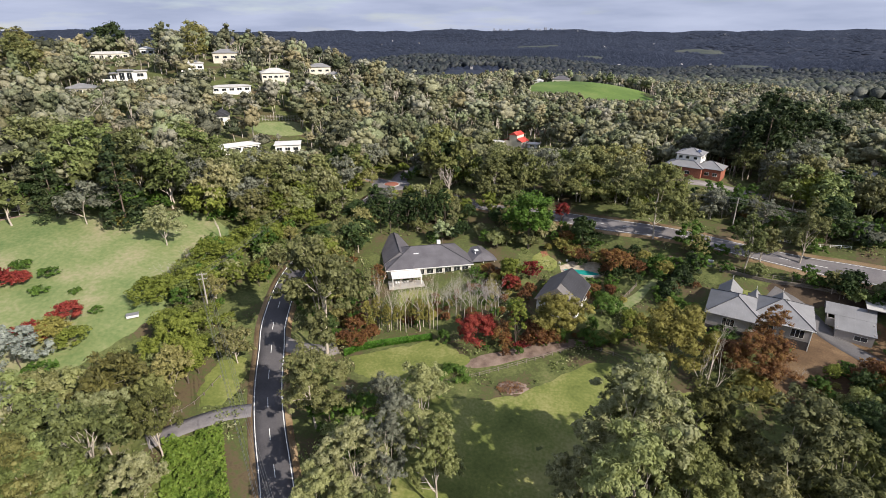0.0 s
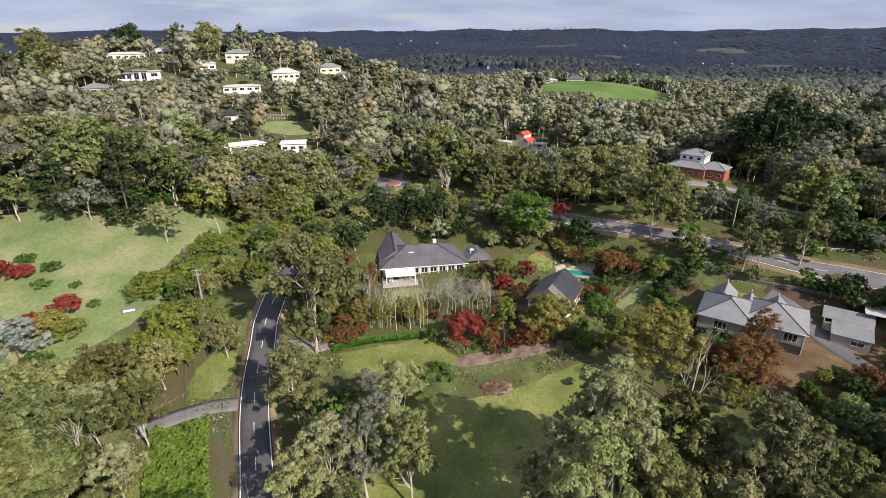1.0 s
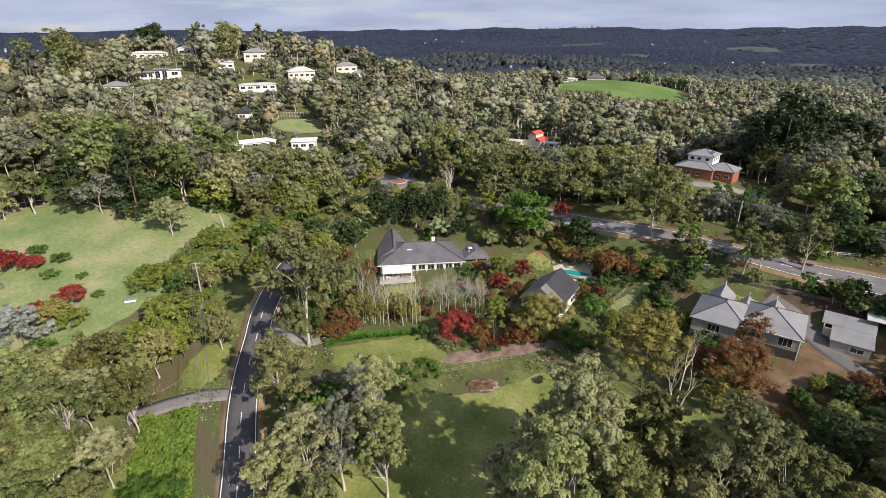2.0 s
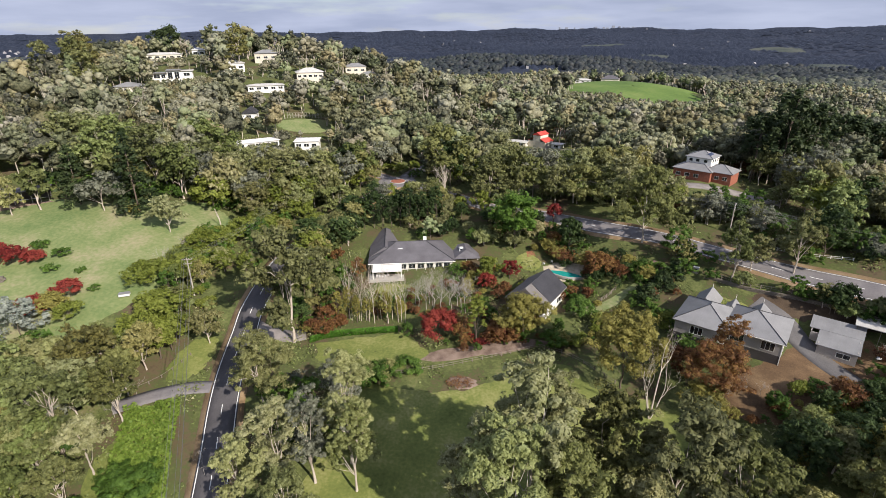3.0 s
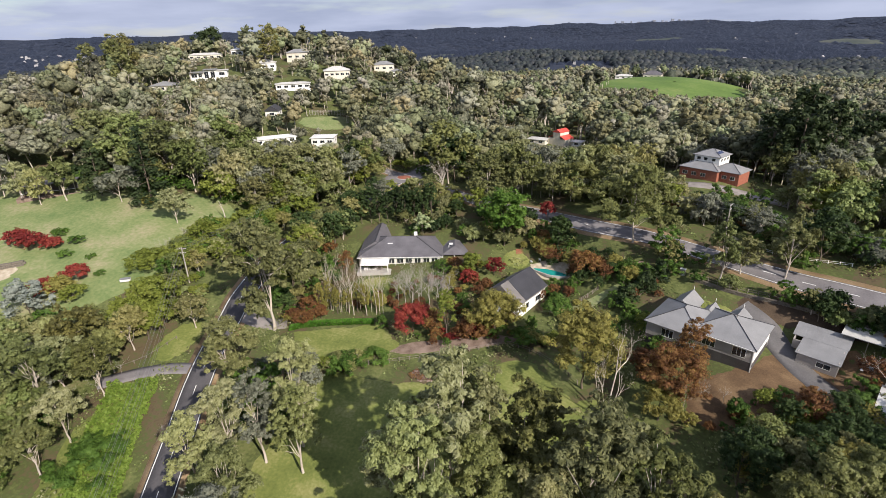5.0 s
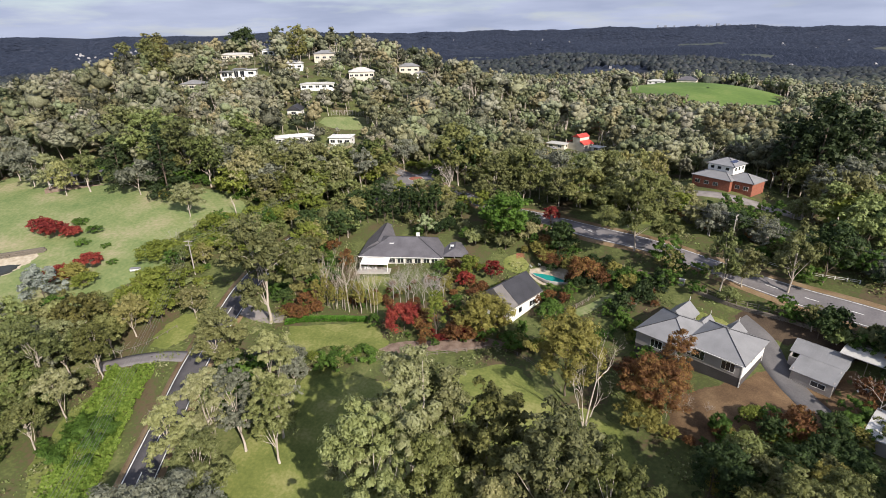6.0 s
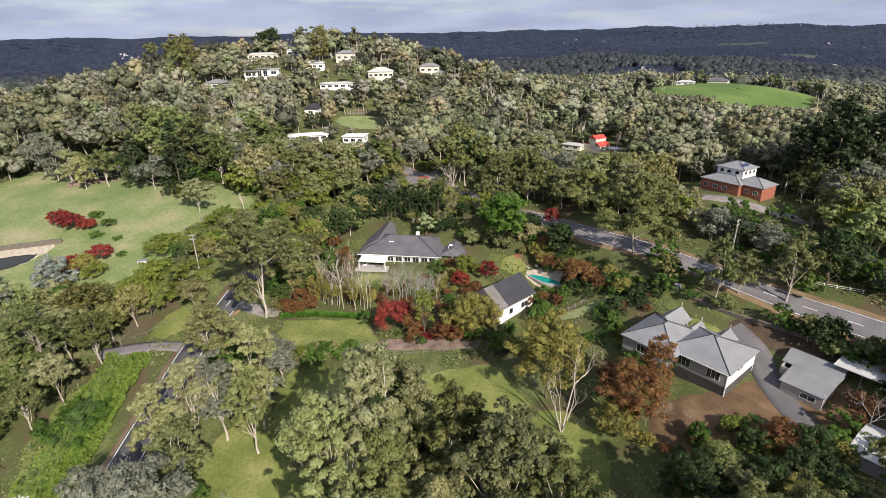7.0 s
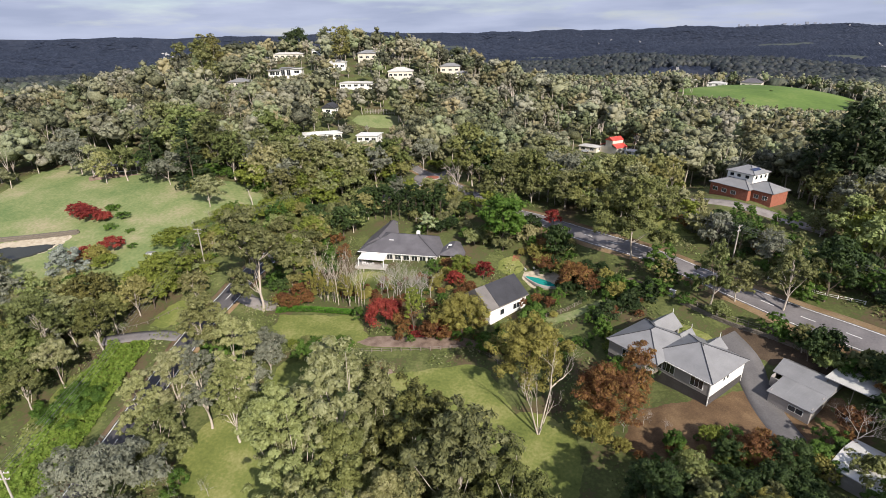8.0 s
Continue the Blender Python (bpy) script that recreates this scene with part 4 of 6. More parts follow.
scrub(58, 93, 95, 14, 5, 10, 14, ("rust", "gold", "bush", "lime"), 2, 4.5)
scrub(59, 86, 82, 9, 5, 0, 7, ("euc2", "gold", "euc"), 6, 11)
scrub(60, -60, 62, 8, 13, 20, 16, ("euc2", "lime", "bush", "euc"), 3, 8)
scrub(61, -12, 50, 12, 8, 0, 9, ("bush", "euc2", "gold"), 2, 5)
scrub(44, 50, 56, 34, 8, 0, 18, ("euc", "bush", "dark"), 7, 13)
scrub(45, 150, 168, 16, 16, 0, 22, ("pine", "euc2", "dark"), 10, 17)
scrub(46, -52, 148, 5, 22, 10, 18, ("lime", "euc2", "bush"), 4, 9)

scrub(70, 20, 138, 14, 8, -20, 26, ("bush", "rust", "gold", "bush", "lime"), 1.6, 3.6)
scrub(71, -4, 124, 16, 4, 8, 22, ("bush", "gold", "rust"), 1.2, 3.0)
scrub(72, 42, 138, 9, 5, 20, 20, ("bush", "rust", "lime", "bush"), 1.6, 3.6)
scrub(73, 22, 114, 14, 3.2, 18, 24, ("rust", "rust", "red", "bush"), 1.4, 3.4)
scrub(74, 44, 118, 9, 7, 20, 20, ("bush", "lime", "gold"), 1.6, 4.0)
scrub(75, -24, 120, 6, 9, 0, 18, ("bush", "gold", "rust", "euc2"), 1.6, 4.2)
scrub(76, 62, 140, 16, 5, -30, 24, ("bush", "rust", "dark"), 1.6, 4.0)
scrub(77, 86, 93, 16, 5, 10, 26, ("rust", "rust", "gold", "bush"), 1.2, 3.2)
# dark-leaved plants favoured in these three; their colour stands in for cloud shade
scrub(78, 112, 126, 14, 4.5, -30, 34, ("dark", "bush", "euc2"), 2.5, 7.5)
scrub(84, 122, 108, 10, 9, -30, 22, ("dark", "rust", "bush"), 2.5, 6.0)
scrub(85, 100, 142, 18, 3.5, -32, 18, ("dark", "bush", "euc2"), 3, 8)
scrub(79, 96, 170, 22, 8, -30, 34, ("bush", "dark", "rust", "grey"), 1.6, 4.0)
scrub(80, 70, 118, 6, 8, 20, 14, ("bush", "dark", "lime"), 2.0, 5.0)
scrub(81, -6, 97, 8, 4, 10, 14, ("bush", "lime", "euc2"), 1.8, 3.6)
scrub(82, 6, 172, 22, 5, -10, 18, ("dark", "bush", "euc2"), 3.0, 7.0)
scrub(83, 4, 132, 14, 5, 10, 18, ("rust", "bush", "gold"), 1.2, 2.6)
for k in range(7):
    plant("gold", -20.5 + k * 2.7, 119.6 + 0.16 * k + 0.9 * math.sin(k * 2.2), 8.5 + 1.4 * math.sin(k * 1.7), 1.5 + 0.3 * math.sin(k * 2.9), k * 0.8)
plant("bush", -0.5, 114.5, 4.0, 2.4, 0.4)
for i in range(9):
    plant("cypress", -25 + i * 3.1, 167.4 + i * 0.55 + 0.5 * math.sin(i * 2.1), 13.0 + 1.3 * math.sin(i * 1.7), 2.9 + 0.3 * math.sin(i * 3.1), i * 1.1)

# open places and the things that must stay in sight from the air
EYES = ((0, 1), (36, 0), (72, 7))
SIGHT = [(x, y, gz(x, y) + up, wide) for x, y, up, wide in (
    (-193, 332, 2.5, 10), (-184, 338, 2.5, 8), (-232, 385, 2.5, 12), (-151, 350, 2, 10), (-150, 372, 2, 9), (-86, 397, 2.5, 10), (-108, 352, 2.0, 11), (-124, 316, 1.5, 12), (-84, 276, 0, 13),
    (-74, 247, 1, 9), (-93, 233, 2, 9), (-183, 275, 3.5, 8), (44, 316, 0.0, 9), (34, 318, 0.0, 8), (52, 314, 0.0, 6), (93, 200, 1, 12), (104, 192, 1, 10), (-112, 268, 2, 6), (-213, 400, 2, 6), (-22, 213, 0, 10), (-137, 152, 0, 9), (178, 217, 1, 10),
    (110, 505, 3.5, 20), (150, 500, 3.5, 20), (180, 510, 3.5, 18), (130, 560, 0, 25), (180, 570, 0, 25), (95, 520, 0, 12), (4, 195, 0, 5), (20, 183, 0, 4), (60, 165, 0, 5), (90, 147, 0, 6), (112, 132, 0, 6), (-104, 146, 1, 8), (108, 199, 0, 12))]
CLEAR = [(-5, 150, 24), (20, 155, 14), (38, 142, 18), (84, 118, 24), (104, 118, 14), (97, 203, 20), (44, 318, 10), (32, 318, 8), (-193, 334, 13), (-124, 316, 11), (-117, 318, 9), (-104, 352, 11), (-137, 152, 13),
         (-232, 385, 13), (-151, 350, 9), (-150, 372, 9), (-86, 397, 11), (-183, 275, 8), (-84, 272, 15), (111, 194, 11), (-75, 247, 9), (-93, 233, 9), (-112, 268, 6), (-22, 214, 15), (145, 150, 22), (178, 217, 10), (218, 266, 10), (-213, 400, 6)]


def headroom(x, y):
    """How tall a plant may grow at this spot before it hides what shows from the air."""
    best, g = 99.0, gz(x, y)
    for tx, ty, tz, wide in SIGHT:
        for ex, ey in EYES:
            dx, dy = tx - ex, ty - ey
            full = math.hypot(dx, dy)
            s = ((x - ex) * dx + (y - ey) * dy) / full
            if full - 130 < s < full + 2 and abs((x - ex) * dy - (y - ey) * dx) / full < wide:
                best = min(best, 65.2 + (tz - 65.2) * s / full - g)
    return best


def near_line(x, y, line, gap):
    return np.min(np.hypot(line[:, 0] - x, line[:, 1] - y)) < gap


LINES = [(curve_points(ROAD_B, 12), 8.5), (curve_points(ROAD_C, 12), 6.0), (curve_points(ROAD_A, 12), 7.0)]


def in_field(x, y):
    return ((x - 148) / 72) ** 2 + ((y - 580) / 98) ** 2 < 1


def open_ground(x, y):
    if any(math.hypot(x - a, y - b) < r for a, b, r in CLEAR) or in_field(x, y):
        return True
    if any(near_line(x, y, line, gap) for line, gap in LINES):
        return True
    if -172 < x < -60 and 82 < y < 166 and x + y * 0.2 < -30:
        return True
    return -60 <= x < 118 and y < 176 or (x > 118 and y < 150)


rng = np.random.default_rng(7)
wood = []
for x in np.arange(-330, 420, 6.6):
    for y in np.arange(60, 720, 6.6):
        px, py = x + rng.uniform(-3.2, 3.2), y + rng.uniform(-3.2, 3.2)
        ang = math.degrees(math.atan2(px - 30, py + 25))
        if abs(ang + 6) < 50 and not open_ground(px, py) and rng.uniform() < 0.95:
            room = headroom(px, py)
            if room > 1.5:
                wood.append((math.hypot(px - 30, py), px, py, room))
wood.sort()
for i, (d, x, y, room) in enumerate(wood[:200]):
    roll = rng.uniform()
    style = "euc2" if roll < 0.72 else "grey" if roll < 0.80 else "dark" if roll < 0.85 else "lime"
    H = min(rng.uniform(11, 20) if style != "lime" else rng.uniform(6, 10), room)
    if H < 6:
        style = "bush"
    plant(style, x, y, H, max(H * rng.uniform(0.30, 0.42), 2.2), rng.uniform(0, 6.28))


def woodland(name, spots, leaves, size, count, label, mat, heights=(10, 19), twigs=2):
    """Many trees in one sheet; each takes one of ten crowns, turned and scaled."""
    r = np.random.default_rng(len(spots))
    kinds = []
    for i in range(10):
        R = 3.5 if i % 3 else 4.1
        c, q = puffs("dome", r, count)
        c, q = c * (R, R, 10), q * R
        d = r.normal(0, 1, (count, twigs, 3)) + (0, 0, 0.5)
        d /= np.linalg.norm(d, axis=2)[..., None]
        sub = (c[:, None] + d * (q * 0.75)[:, None, None] * (1, 1, 0.8)).reshape(-1, 3)
        body = lumps(np.vstack([sub, [(0, 0, 5.8)]]), np.append(np.repeat(q, twigs) * r.uniform(0.6, 0.95, count * twigs), 0.55 * R), r, 0.85, 0.3)
        n = max(1, leaves // (count * twigs))
        e = r.normal(0, 1, (len(sub), n, 3)) + (0, 0, 0.4)
        e /= np.linalg.norm(e, axis=2)[..., None]
        tips = sub[:, None] + e * (np.repeat(q, twigs) * 0.95)[:, None, None]
        kinds.append(join([body, leaf_quads(tips.reshape(-1, 3), e.reshape(-1, 3), size, r, 0.6, 0.35)]))
    V, F, T, n = [], [], [], 0
    for d, x, y, room in spots:
        v, f = kinds[r.integers(10)]
        h = min(heights[0] + (heights[1] - heights[0]) * r.uniform(0, 1) ** 1.4, max(room, 2.5))
        a, s = r.uniform(0, 6.28), h / 10 * r.uniform(0.8, 1.25)
        ca, sa = math.cos(a) * s, math.sin(a) * s
        w = np.column_stack([v[:, 0] * ca - v[:, 1] * sa + x, v[:, 0] * sa + v[:, 1] * ca + y, v[:, 2] * h / 10 + gz(x, y)])
        V.append(w)
        F.append(f + n)
        T.append(np.full(len(v), r.uniform(0, 1)))
        n += len(v)
    me = mesh_np(name, np.concatenate(V), np.concatenate(F), mat, np.concatenate(T))
    return tagged(new(name, me), label, "woodland", kind="stuff")


def stems(name, spots, label):
    """Pale trunks with two forks each for the trees of a wood."""
    r = np.random.default_rng(77)
    out = []
    for d, x, y, room in spots:
        h = min(r.uniform(9, 16), max(room, 2.5) * 0.8)
        g, lean = gz(x, y), r.normal(0, 0.09 * h, (3, 2))
        out.append(tube([(x, y, g - 0.3), (x + lean[0, 0] * 0.4, y + lean[0, 1] * 0.4, g + h * 0.5), (x + lean[0, 0], y + lean[0, 1], g + h)], (0.3, 0.22, 0.06), 3))
        for q in lean[1:]:
            out.append(tube([(x + lean[0, 0] * 0.4, y + lean[0, 1] * 0.4, g + h * 0.48), (x + q[0] * 2.2, y + q[1] * 2.2, g + h * r.uniform(0.8, 1.02))], (0.16, 0.05), 3))
    v, f = join(out)
    return tagged(new(name, mesh_np(name, v, f, PALE_BARK)), label, "woodland", kind="stuff")


stems("woodland_trunks", wood[200::2], "pale trunks and limbs of the eucalypt wood")
woodland("woodland", [w for w in wood[200:] if w[0] < 300], 380, 0.62, 32, "dense eucalypt woodland of mixed grey-greens", MIXLEAF, (9, 22), 1)
woodland("woodland", [w for i, w in enumerate(wood[200:]) if 300 <= w[0] < 470 and i % 8 < 5], 130, 0.78, 22, "eucalypt woodland covering the hill slopes", MIXLEAF, (9, 25), 1)
woodland("woodland", [w for i, w in enumerate(wood[200:]) if w[0] >= 470 and i % 8 < 5], 24, 1.0, 12, "eucalypt woodland covering the far slopes", MIXLEAF, (11, 21), 1)


def far_cover(name, lo, hi, step, tree, seed, mat, label, tall=1.0):
    """Far treetops as small uneven lumps over the country beyond."""
    r = np.random.default_rng(seed)
    n = int(math.radians(118) * (hi * hi - lo * lo) / 2 / (step * step))
    d = np.sqrt(r.uniform(lo * lo, hi * hi, n))
    a = r.uniform(radians(-68), radians(50), n)
    x, y = d * np.sin(a) + 30, d * np.cos(a)
    keep = (((x - 148) / 72) ** 2 + ((y - 580) / 98) ** 2 > 1) & (np.sin(x / 140 + 1) * np.sin(y / 210 + 2) + 0.35 * np.sin(x / 47) * np.sin(y / 61) < 0.86) & off_meadows(x, y)
    x, y = x[keep], y[keep]
    n = len(x)
    ring = np.array([(math.cos(t), math.sin(t)) for t in np.arange(5) * 1.2566])
    s = tree * r.uniform(0.6, 1.3, n)
    base = np.stack([x, y, ground(x, y)], 1)
    j = lambda k: r.uniform(0.7, 1.3, (n, k))
    low, mid = j(5), j(5)
    V = np.empty((n, 11, 3))
    for k in range(5):
        for off, rad, hz, jit, tw in ((0, 0.42, 0.15, low, 0), (5, 0.52, 0.66, mid, 0.6)):
            c, q = math.cos(tw), math.sin(tw)
            dx, dy = ring[k][0] * c - ring[k][1] * q, ring[k][0] * q + ring[k][1] * c
            V[:, off + k] = base + np.stack([dx * rad * s * jit[:, k], dy * rad * s * jit[:, k], s * hz * tall * jit[:, (k + 2) % 5]], 1)
    V[:, 10] = base + np.stack([s * r.normal(0, 0.1, n), s * r.normal(0, 0.1, n), s * tall], 1)
    F = []
    for k in range(5):
        q = (k + 1) % 5
        F += [(k, q, 5 + k), (q, 5 + q, 5 + k), (5 + k, 5 + q, 10)]
    F = (np.arange(n)[:, None, None] * 11 + np.array(F)[None]).reshape(-1, 3)
    me = mesh_np(name, V.reshape(-1, 3), F, mat, np.repeat(r.uniform(0, 1, n), 11))
    return tagged(new(name, me), label, "woodland", kind="stuff")


far_cover("woodland", 690, 1120, 8.5, 12, 21, MIDLEAF, "woods beyond the field, dulled in colour as under cloud")
far_cover("woodland", 1050, 1560, 11, 13, 24, DIMLEAF, "wooded low country, darkened in colour as under cloud")


def far_tops(name, lo, hi, step, tree, seed, label, tall):
    """Soft low treetops, close together, over the distant ridges."""
    r = np.random.default_rng(seed)
    n = int(radians(106) * (hi * hi - lo * lo) / 2 / (step * step))
    d = np.sqrt(r.uniform(lo * lo, hi * hi, n))
    a = r.uniform(radians(-63), radians(43), n)
    x, y = d * np.sin(a) + 30, d * np.cos(a)
    free = off_meadows(x, y)
    x, y = x[free], y[free]
    n = len(x)
    s, g = tree * r.uniform(0.6, 1.35, n), ground(x, y)
    V = np.empty((n, 6, 3))
    for k in range(5):
        q = s * 0.66 * r.uniform(0.75, 1.25, n)
        V[:, k] = np.stack([x + q * math.cos(k * 1.2566), y + q * math.sin(k * 1.2566), g - 0.5], 1)
    V[:, 5] = np.stack([x, y, g + s * tall], 1)
    F = np.array([(k, (k + 1) % 5, 5) for k in range(5)])
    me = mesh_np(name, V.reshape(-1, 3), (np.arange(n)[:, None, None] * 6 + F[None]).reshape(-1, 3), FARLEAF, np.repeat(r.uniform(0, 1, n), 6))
    me.shade_smooth()
    return tagged(new(name, me), label, "woodland", kind="stuff")


far_tops("far_woods", 1300, 2200, 12, 13, 22, "wooded country in the distance with haze in its colour", 0.42)
far_tops("far_woods", 2200, 4850, 25, 23, 23, "wooded ridges on the horizon with haze in their colour", 0.26)


def inside(px, py, loop):
    """Which of many points lie within an outline."""
    hit = np.zeros(len(px), bool)
    a, b = loop, np.roll(loop, -1, axis=0)
    for (x1, y1), (x2, y2) in zip(a, b):
        cross = (y1 > py) != (y2 > py)
        hit ^= cross & (px < (x2 - x1) * (py - y1) / (y2 - y1 + 1e-12) + x1)
    return hit


r = np.random.default_rng(64)
ux, uy = r.uniform(-210, 190, 260000), r.uniform(40, 270, 260000)
patchy = np.sin(ux * 0.21 + 1) * np.sin(uy * 0.17 + 2) + 0.6 * np.sin(ux * 0.53) * np.sin(uy * 0.61) + r.normal(0, 0.16, 260000)
keep = patchy > 0.28
for loop in SHAPES:
    keep &= ~inside(ux, uy, loop)
for road, gap in ((ROAD_A, 4.8), (ROAD_B, 5.6), (ROAD_C, 4.5)):
    line = curve_points(road, 10)
    keep &= np.min(np.hypot(ux[:, None] - line[None, :, 0], uy[:, None] - line[None, :, 1]), axis=1) > gap
for a, b, q in ((-4, 152, 17), (14, 156, 9), (33, 131, 9), (43, 149, 9), (76, 114, 14), (90, 115, 12), (104, 118, 11), (96, 203, 15), (113, 97, 9), (98, 110, 9), (92, 190, 12)):
    keep &= np.hypot(ux - a, uy - b) > q
ux, uy = ux[keep], uy[keep]
high = np.clip(1.6 * (patchy[keep] - 0.2), 0.12, 1.7) * r.uniform(0.3, 1.0, len(ux))
v, f = leaf_quads(np.column_stack([ux, uy, ground(ux, uy) + high]), np.tile((0.15, -0.25, 0.9), (len(ux), 1)), 0.5, r, 0.75)
tagged(new("undergrowth", mesh_np("undergrowth", v, f, EUC, np.repeat(np.floor(patchy[keep] * 9) * 0.137 % 1, 3))), "low bracken and scrub under the trees", "undergrowth", kind="stuff")


# ---- buildings ----
def prism(corners, z0, z1):
    """A closed upright block over a corner list (anticlockwise)."""
    n = len(corners)
    v = [(x, y, z0) for x, y in corners] + [(x, y, z1) for x, y in corners]
    f = [tuple(range(n - 1, -1, -1)), tuple(range(n, 2 * n))] + [(i, (i + 1) % n, n + (i + 1) % n, n + i) for i in range(n)]
    return v, f


def poly_mesh(name, v, f, mat):
    me = bpy.data.meshes.new(name)
    me.from_pydata([tuple(p) for p in v], [], [tuple(q) for q in f])
    me.materials.append(mat)
    return me


def block(name, parent, x0, x1, y0, y1, z0, z1, mat, label="", soft=0.0):
    v, f = prism([(x0, y0), (x1, y0), (x1, y1), (x0, y1)], z0, z1)
    me = poly_mesh(name, v, f, mat)
    if soft:
        bm = bmesh.new()
        bm.from_mesh(me)
        bmesh.ops.bevel(bm, geom=bm.edges[:], offset=soft, segments=2, affect="EDGES")
        bm.to_mesh(me)
        bm.free()
    return part(name, me, parent, label)


def hip_roof(parent, x0, x1, y0, y1, z, rise, mat, eave=0.5, gable=0.0, thick=0.18, name="roof", label="", caps=None):
    """A hipped roof with overhang and fascia thickness; gable 1 pulls the ridge out to both ends."""
    x0, x1, y0, y1 = x0 - eave, x1 + eave, y0 - eave, y1 + eave
    w, d = x1 - x0, y1 - y0
    if w >= d:
        inset = d / 2 * (1 - gable)
        r0, r1 = (x0 + inset, (y0 + y1) / 2), (x1 - inset, (y0 + y1) / 2)
    else:
        inset = w / 2 * (1 - gable)
        r0, r1 = ((x0 + x1) / 2, y0 + inset), ((x0 + x1) / 2, y1 - inset)
    v = [(x0, y0, z), (x1, y0, z), (x1, y1, z), (x0, y1, z), (*r0, z + rise), (*r1, z + rise)]
    v += [(x0, y0, z - thick), (x1, y0, z - thick), (x1, y1, z - thick), (x0, y1, z - thick)]
    if w >= d:
        f = [(0, 1, 5, 4), (1, 2, 5), (2, 3, 4, 5), (3, 0, 4)]
    else:
        f = [(0, 1, 4), (1, 2, 5, 4), (2, 3, 5), (3, 0, 4, 5)]
    f += [(9, 8, 7, 6)] + [(6 + i, 6 + (i + 1) % 4, (i + 1) % 4, i) for i in range(4)]
    ob = part(name, poly_mesh(name, v, f, mat), parent, label)
    if caps:
        ends = [(0, 4), (3, 4), (1, 5), (2, 5), (4, 5)] if w >= d else [(0, 4), (1, 4), (2, 5), (3, 5), (4, 5)]
        for a, b in ends:
            tv, tf = tube([np.array(v[a]) + (0, 0, 0.03), np.array(v[b]) + (0, 0, 0.03)], [0.11, 0.11], 5)
            part("ridge_cap", mesh_np("ridge_cap", tv, tf, caps), parent)
    return ob


def window(parent, x, y, z, w, h, face, frame=WHITE, bars=1):
    """A window on a wall that faces -y (face 0), +x (1), +y (2) or -x (3): frame, pane and glazing bars."""
    m = pose(x, y, z, 0, 0, (0, 90, 180, 270)[face])
    def quad_box(x0, x1, y0, y1, z0, z1):
        return prism([(x0, y0), (x1, y0), (x1, y1), (x0, y1)], z0, z1)
    t = 0.09
    v = [(sx * (w / 2 + e), y, sz * (h / 2 + e)) for y in (-0.09, 0.02) for e in (t, 0) for sx, sz in ((-1, -1), (1, -1), (1, 1), (-1, 1))]
    f = []
    for k in range(4):
        n = (k + 1) % 4
        f += [(k, n, 4 + n, 4 + k), (8 + n, 8 + k, 12 + k, 12 + n), (n, k, 8 + k, 8 + n), (4 + k, 4 + n, 12 + n, 12 + k)]
    win = part("window", poly_mesh("window", v, f, frame), parent)
    win.matrix_local = m
    for i in range(bars):
        c = -w / 2 + w * (i + 1) / (bars + 1)
        bv, bf = quad_box(c - 0.04, c + 0.04, -0.08, 0.02, -h / 2, h / 2)
        part("glazing_bar", poly_mesh("glazing_bar", bv, bf, frame), win)
    pv, pf = quad_box(-w / 2, w / 2, -0.05, 0.02, -h / 2, h / 2)
    part("pane", poly_mesh("pane", pv, pf, GLASS), win)
    return win


def thing(name, x, y, z, yaw, label, category, group=""):
    root = new(name)
    root.matrix_world = pose(x, y, z, 0, 0, yaw)
    return tagged(root, label, category, group)


def walls(parent, x0, x1, y0, y1, z0, z1, mat, t=0.2, label=""):
    """Four walls of a block, butted end to end, and a floor slab inside."""
    block("wall", parent, x0, x1, y0, y0 + t, z0, z1, mat, label)
    block("wall", parent, x0, x1, y1 - t, y1, z0, z1, mat, label)
    block("wall", parent, x0, x0 + t, y0 + t, y1 - t, z0, z1, mat, label)
    block("wall", parent, x1 - t, x1, y0 + t, y1 - t, z0, z1, mat, label)


def simple_house(x, y, yaw, w, d, h, wall, roof, rise, label, wins=3, gable=0.0, lift=0.0, name="house", category="house"):
    """A small house seen from far: walls, roof, windows on the front and one end."""
    hs = thing(name, x, y, gz(x, y) + lift, yaw, label, category)
    walls(hs, -w / 2, w / 2, -d / 2, d / 2, -3, h, wall)
    hip_roof(hs, -w / 2, w / 2, -d / 2, d / 2, h + 0.1, rise, roof, 0.6, gable)
    for i in range(wins):
        window(hs, -w / 2 + w * (i + 0.5) / wins, -d / 2, h * 0.55, min(2.4, w / wins * 0.6), 1.3, 0)
    window(hs, w / 2, 0, h * 0.55, 1.8, 1.2, 1)
    return hs


# the grey-roofed raised weatherboard house
gh = thing("weatherboard_house", 86.5, 106.0, -6.0, 148.5 - 180, "raised weatherboard house with grey sheet roof", "house")
walls(gh, -13.5, -0.6, 0.6, 13.8, 2.9, 6.3, TAUPE)
walls(gh, -13.5, -0.6, 0.6, 13.8, -3.0, 2.9, CHARCOAL)
walls(gh, -23, -13.5, -2.2, 11.5, 2.9, 6.3, TAUPE)
walls(gh, -23, -13.5, -2.2, 11.5, -3.0, 2.9, CHARCOAL)
hip_roof(gh, -14.2, -0.6, 0.6, 13.8, 6.45, 3.3, GREY_SHEET, 0.6, label="grey ribbed steel roof", caps=DARK_SHEET)
hip_roof(gh, -23, -11.0, -2.2, 11.5, 6.43, 3.1, GREY_SHEET, 0.6, label="grey ribbed steel roof", caps=DARK_SHEET)
hip_roof(gh, -21.4, -16.6, 8.5, 15.2, 6.47, 2.5, GREY_SHEET, 0.5, 1.0, label="grey ribbed steel roof")
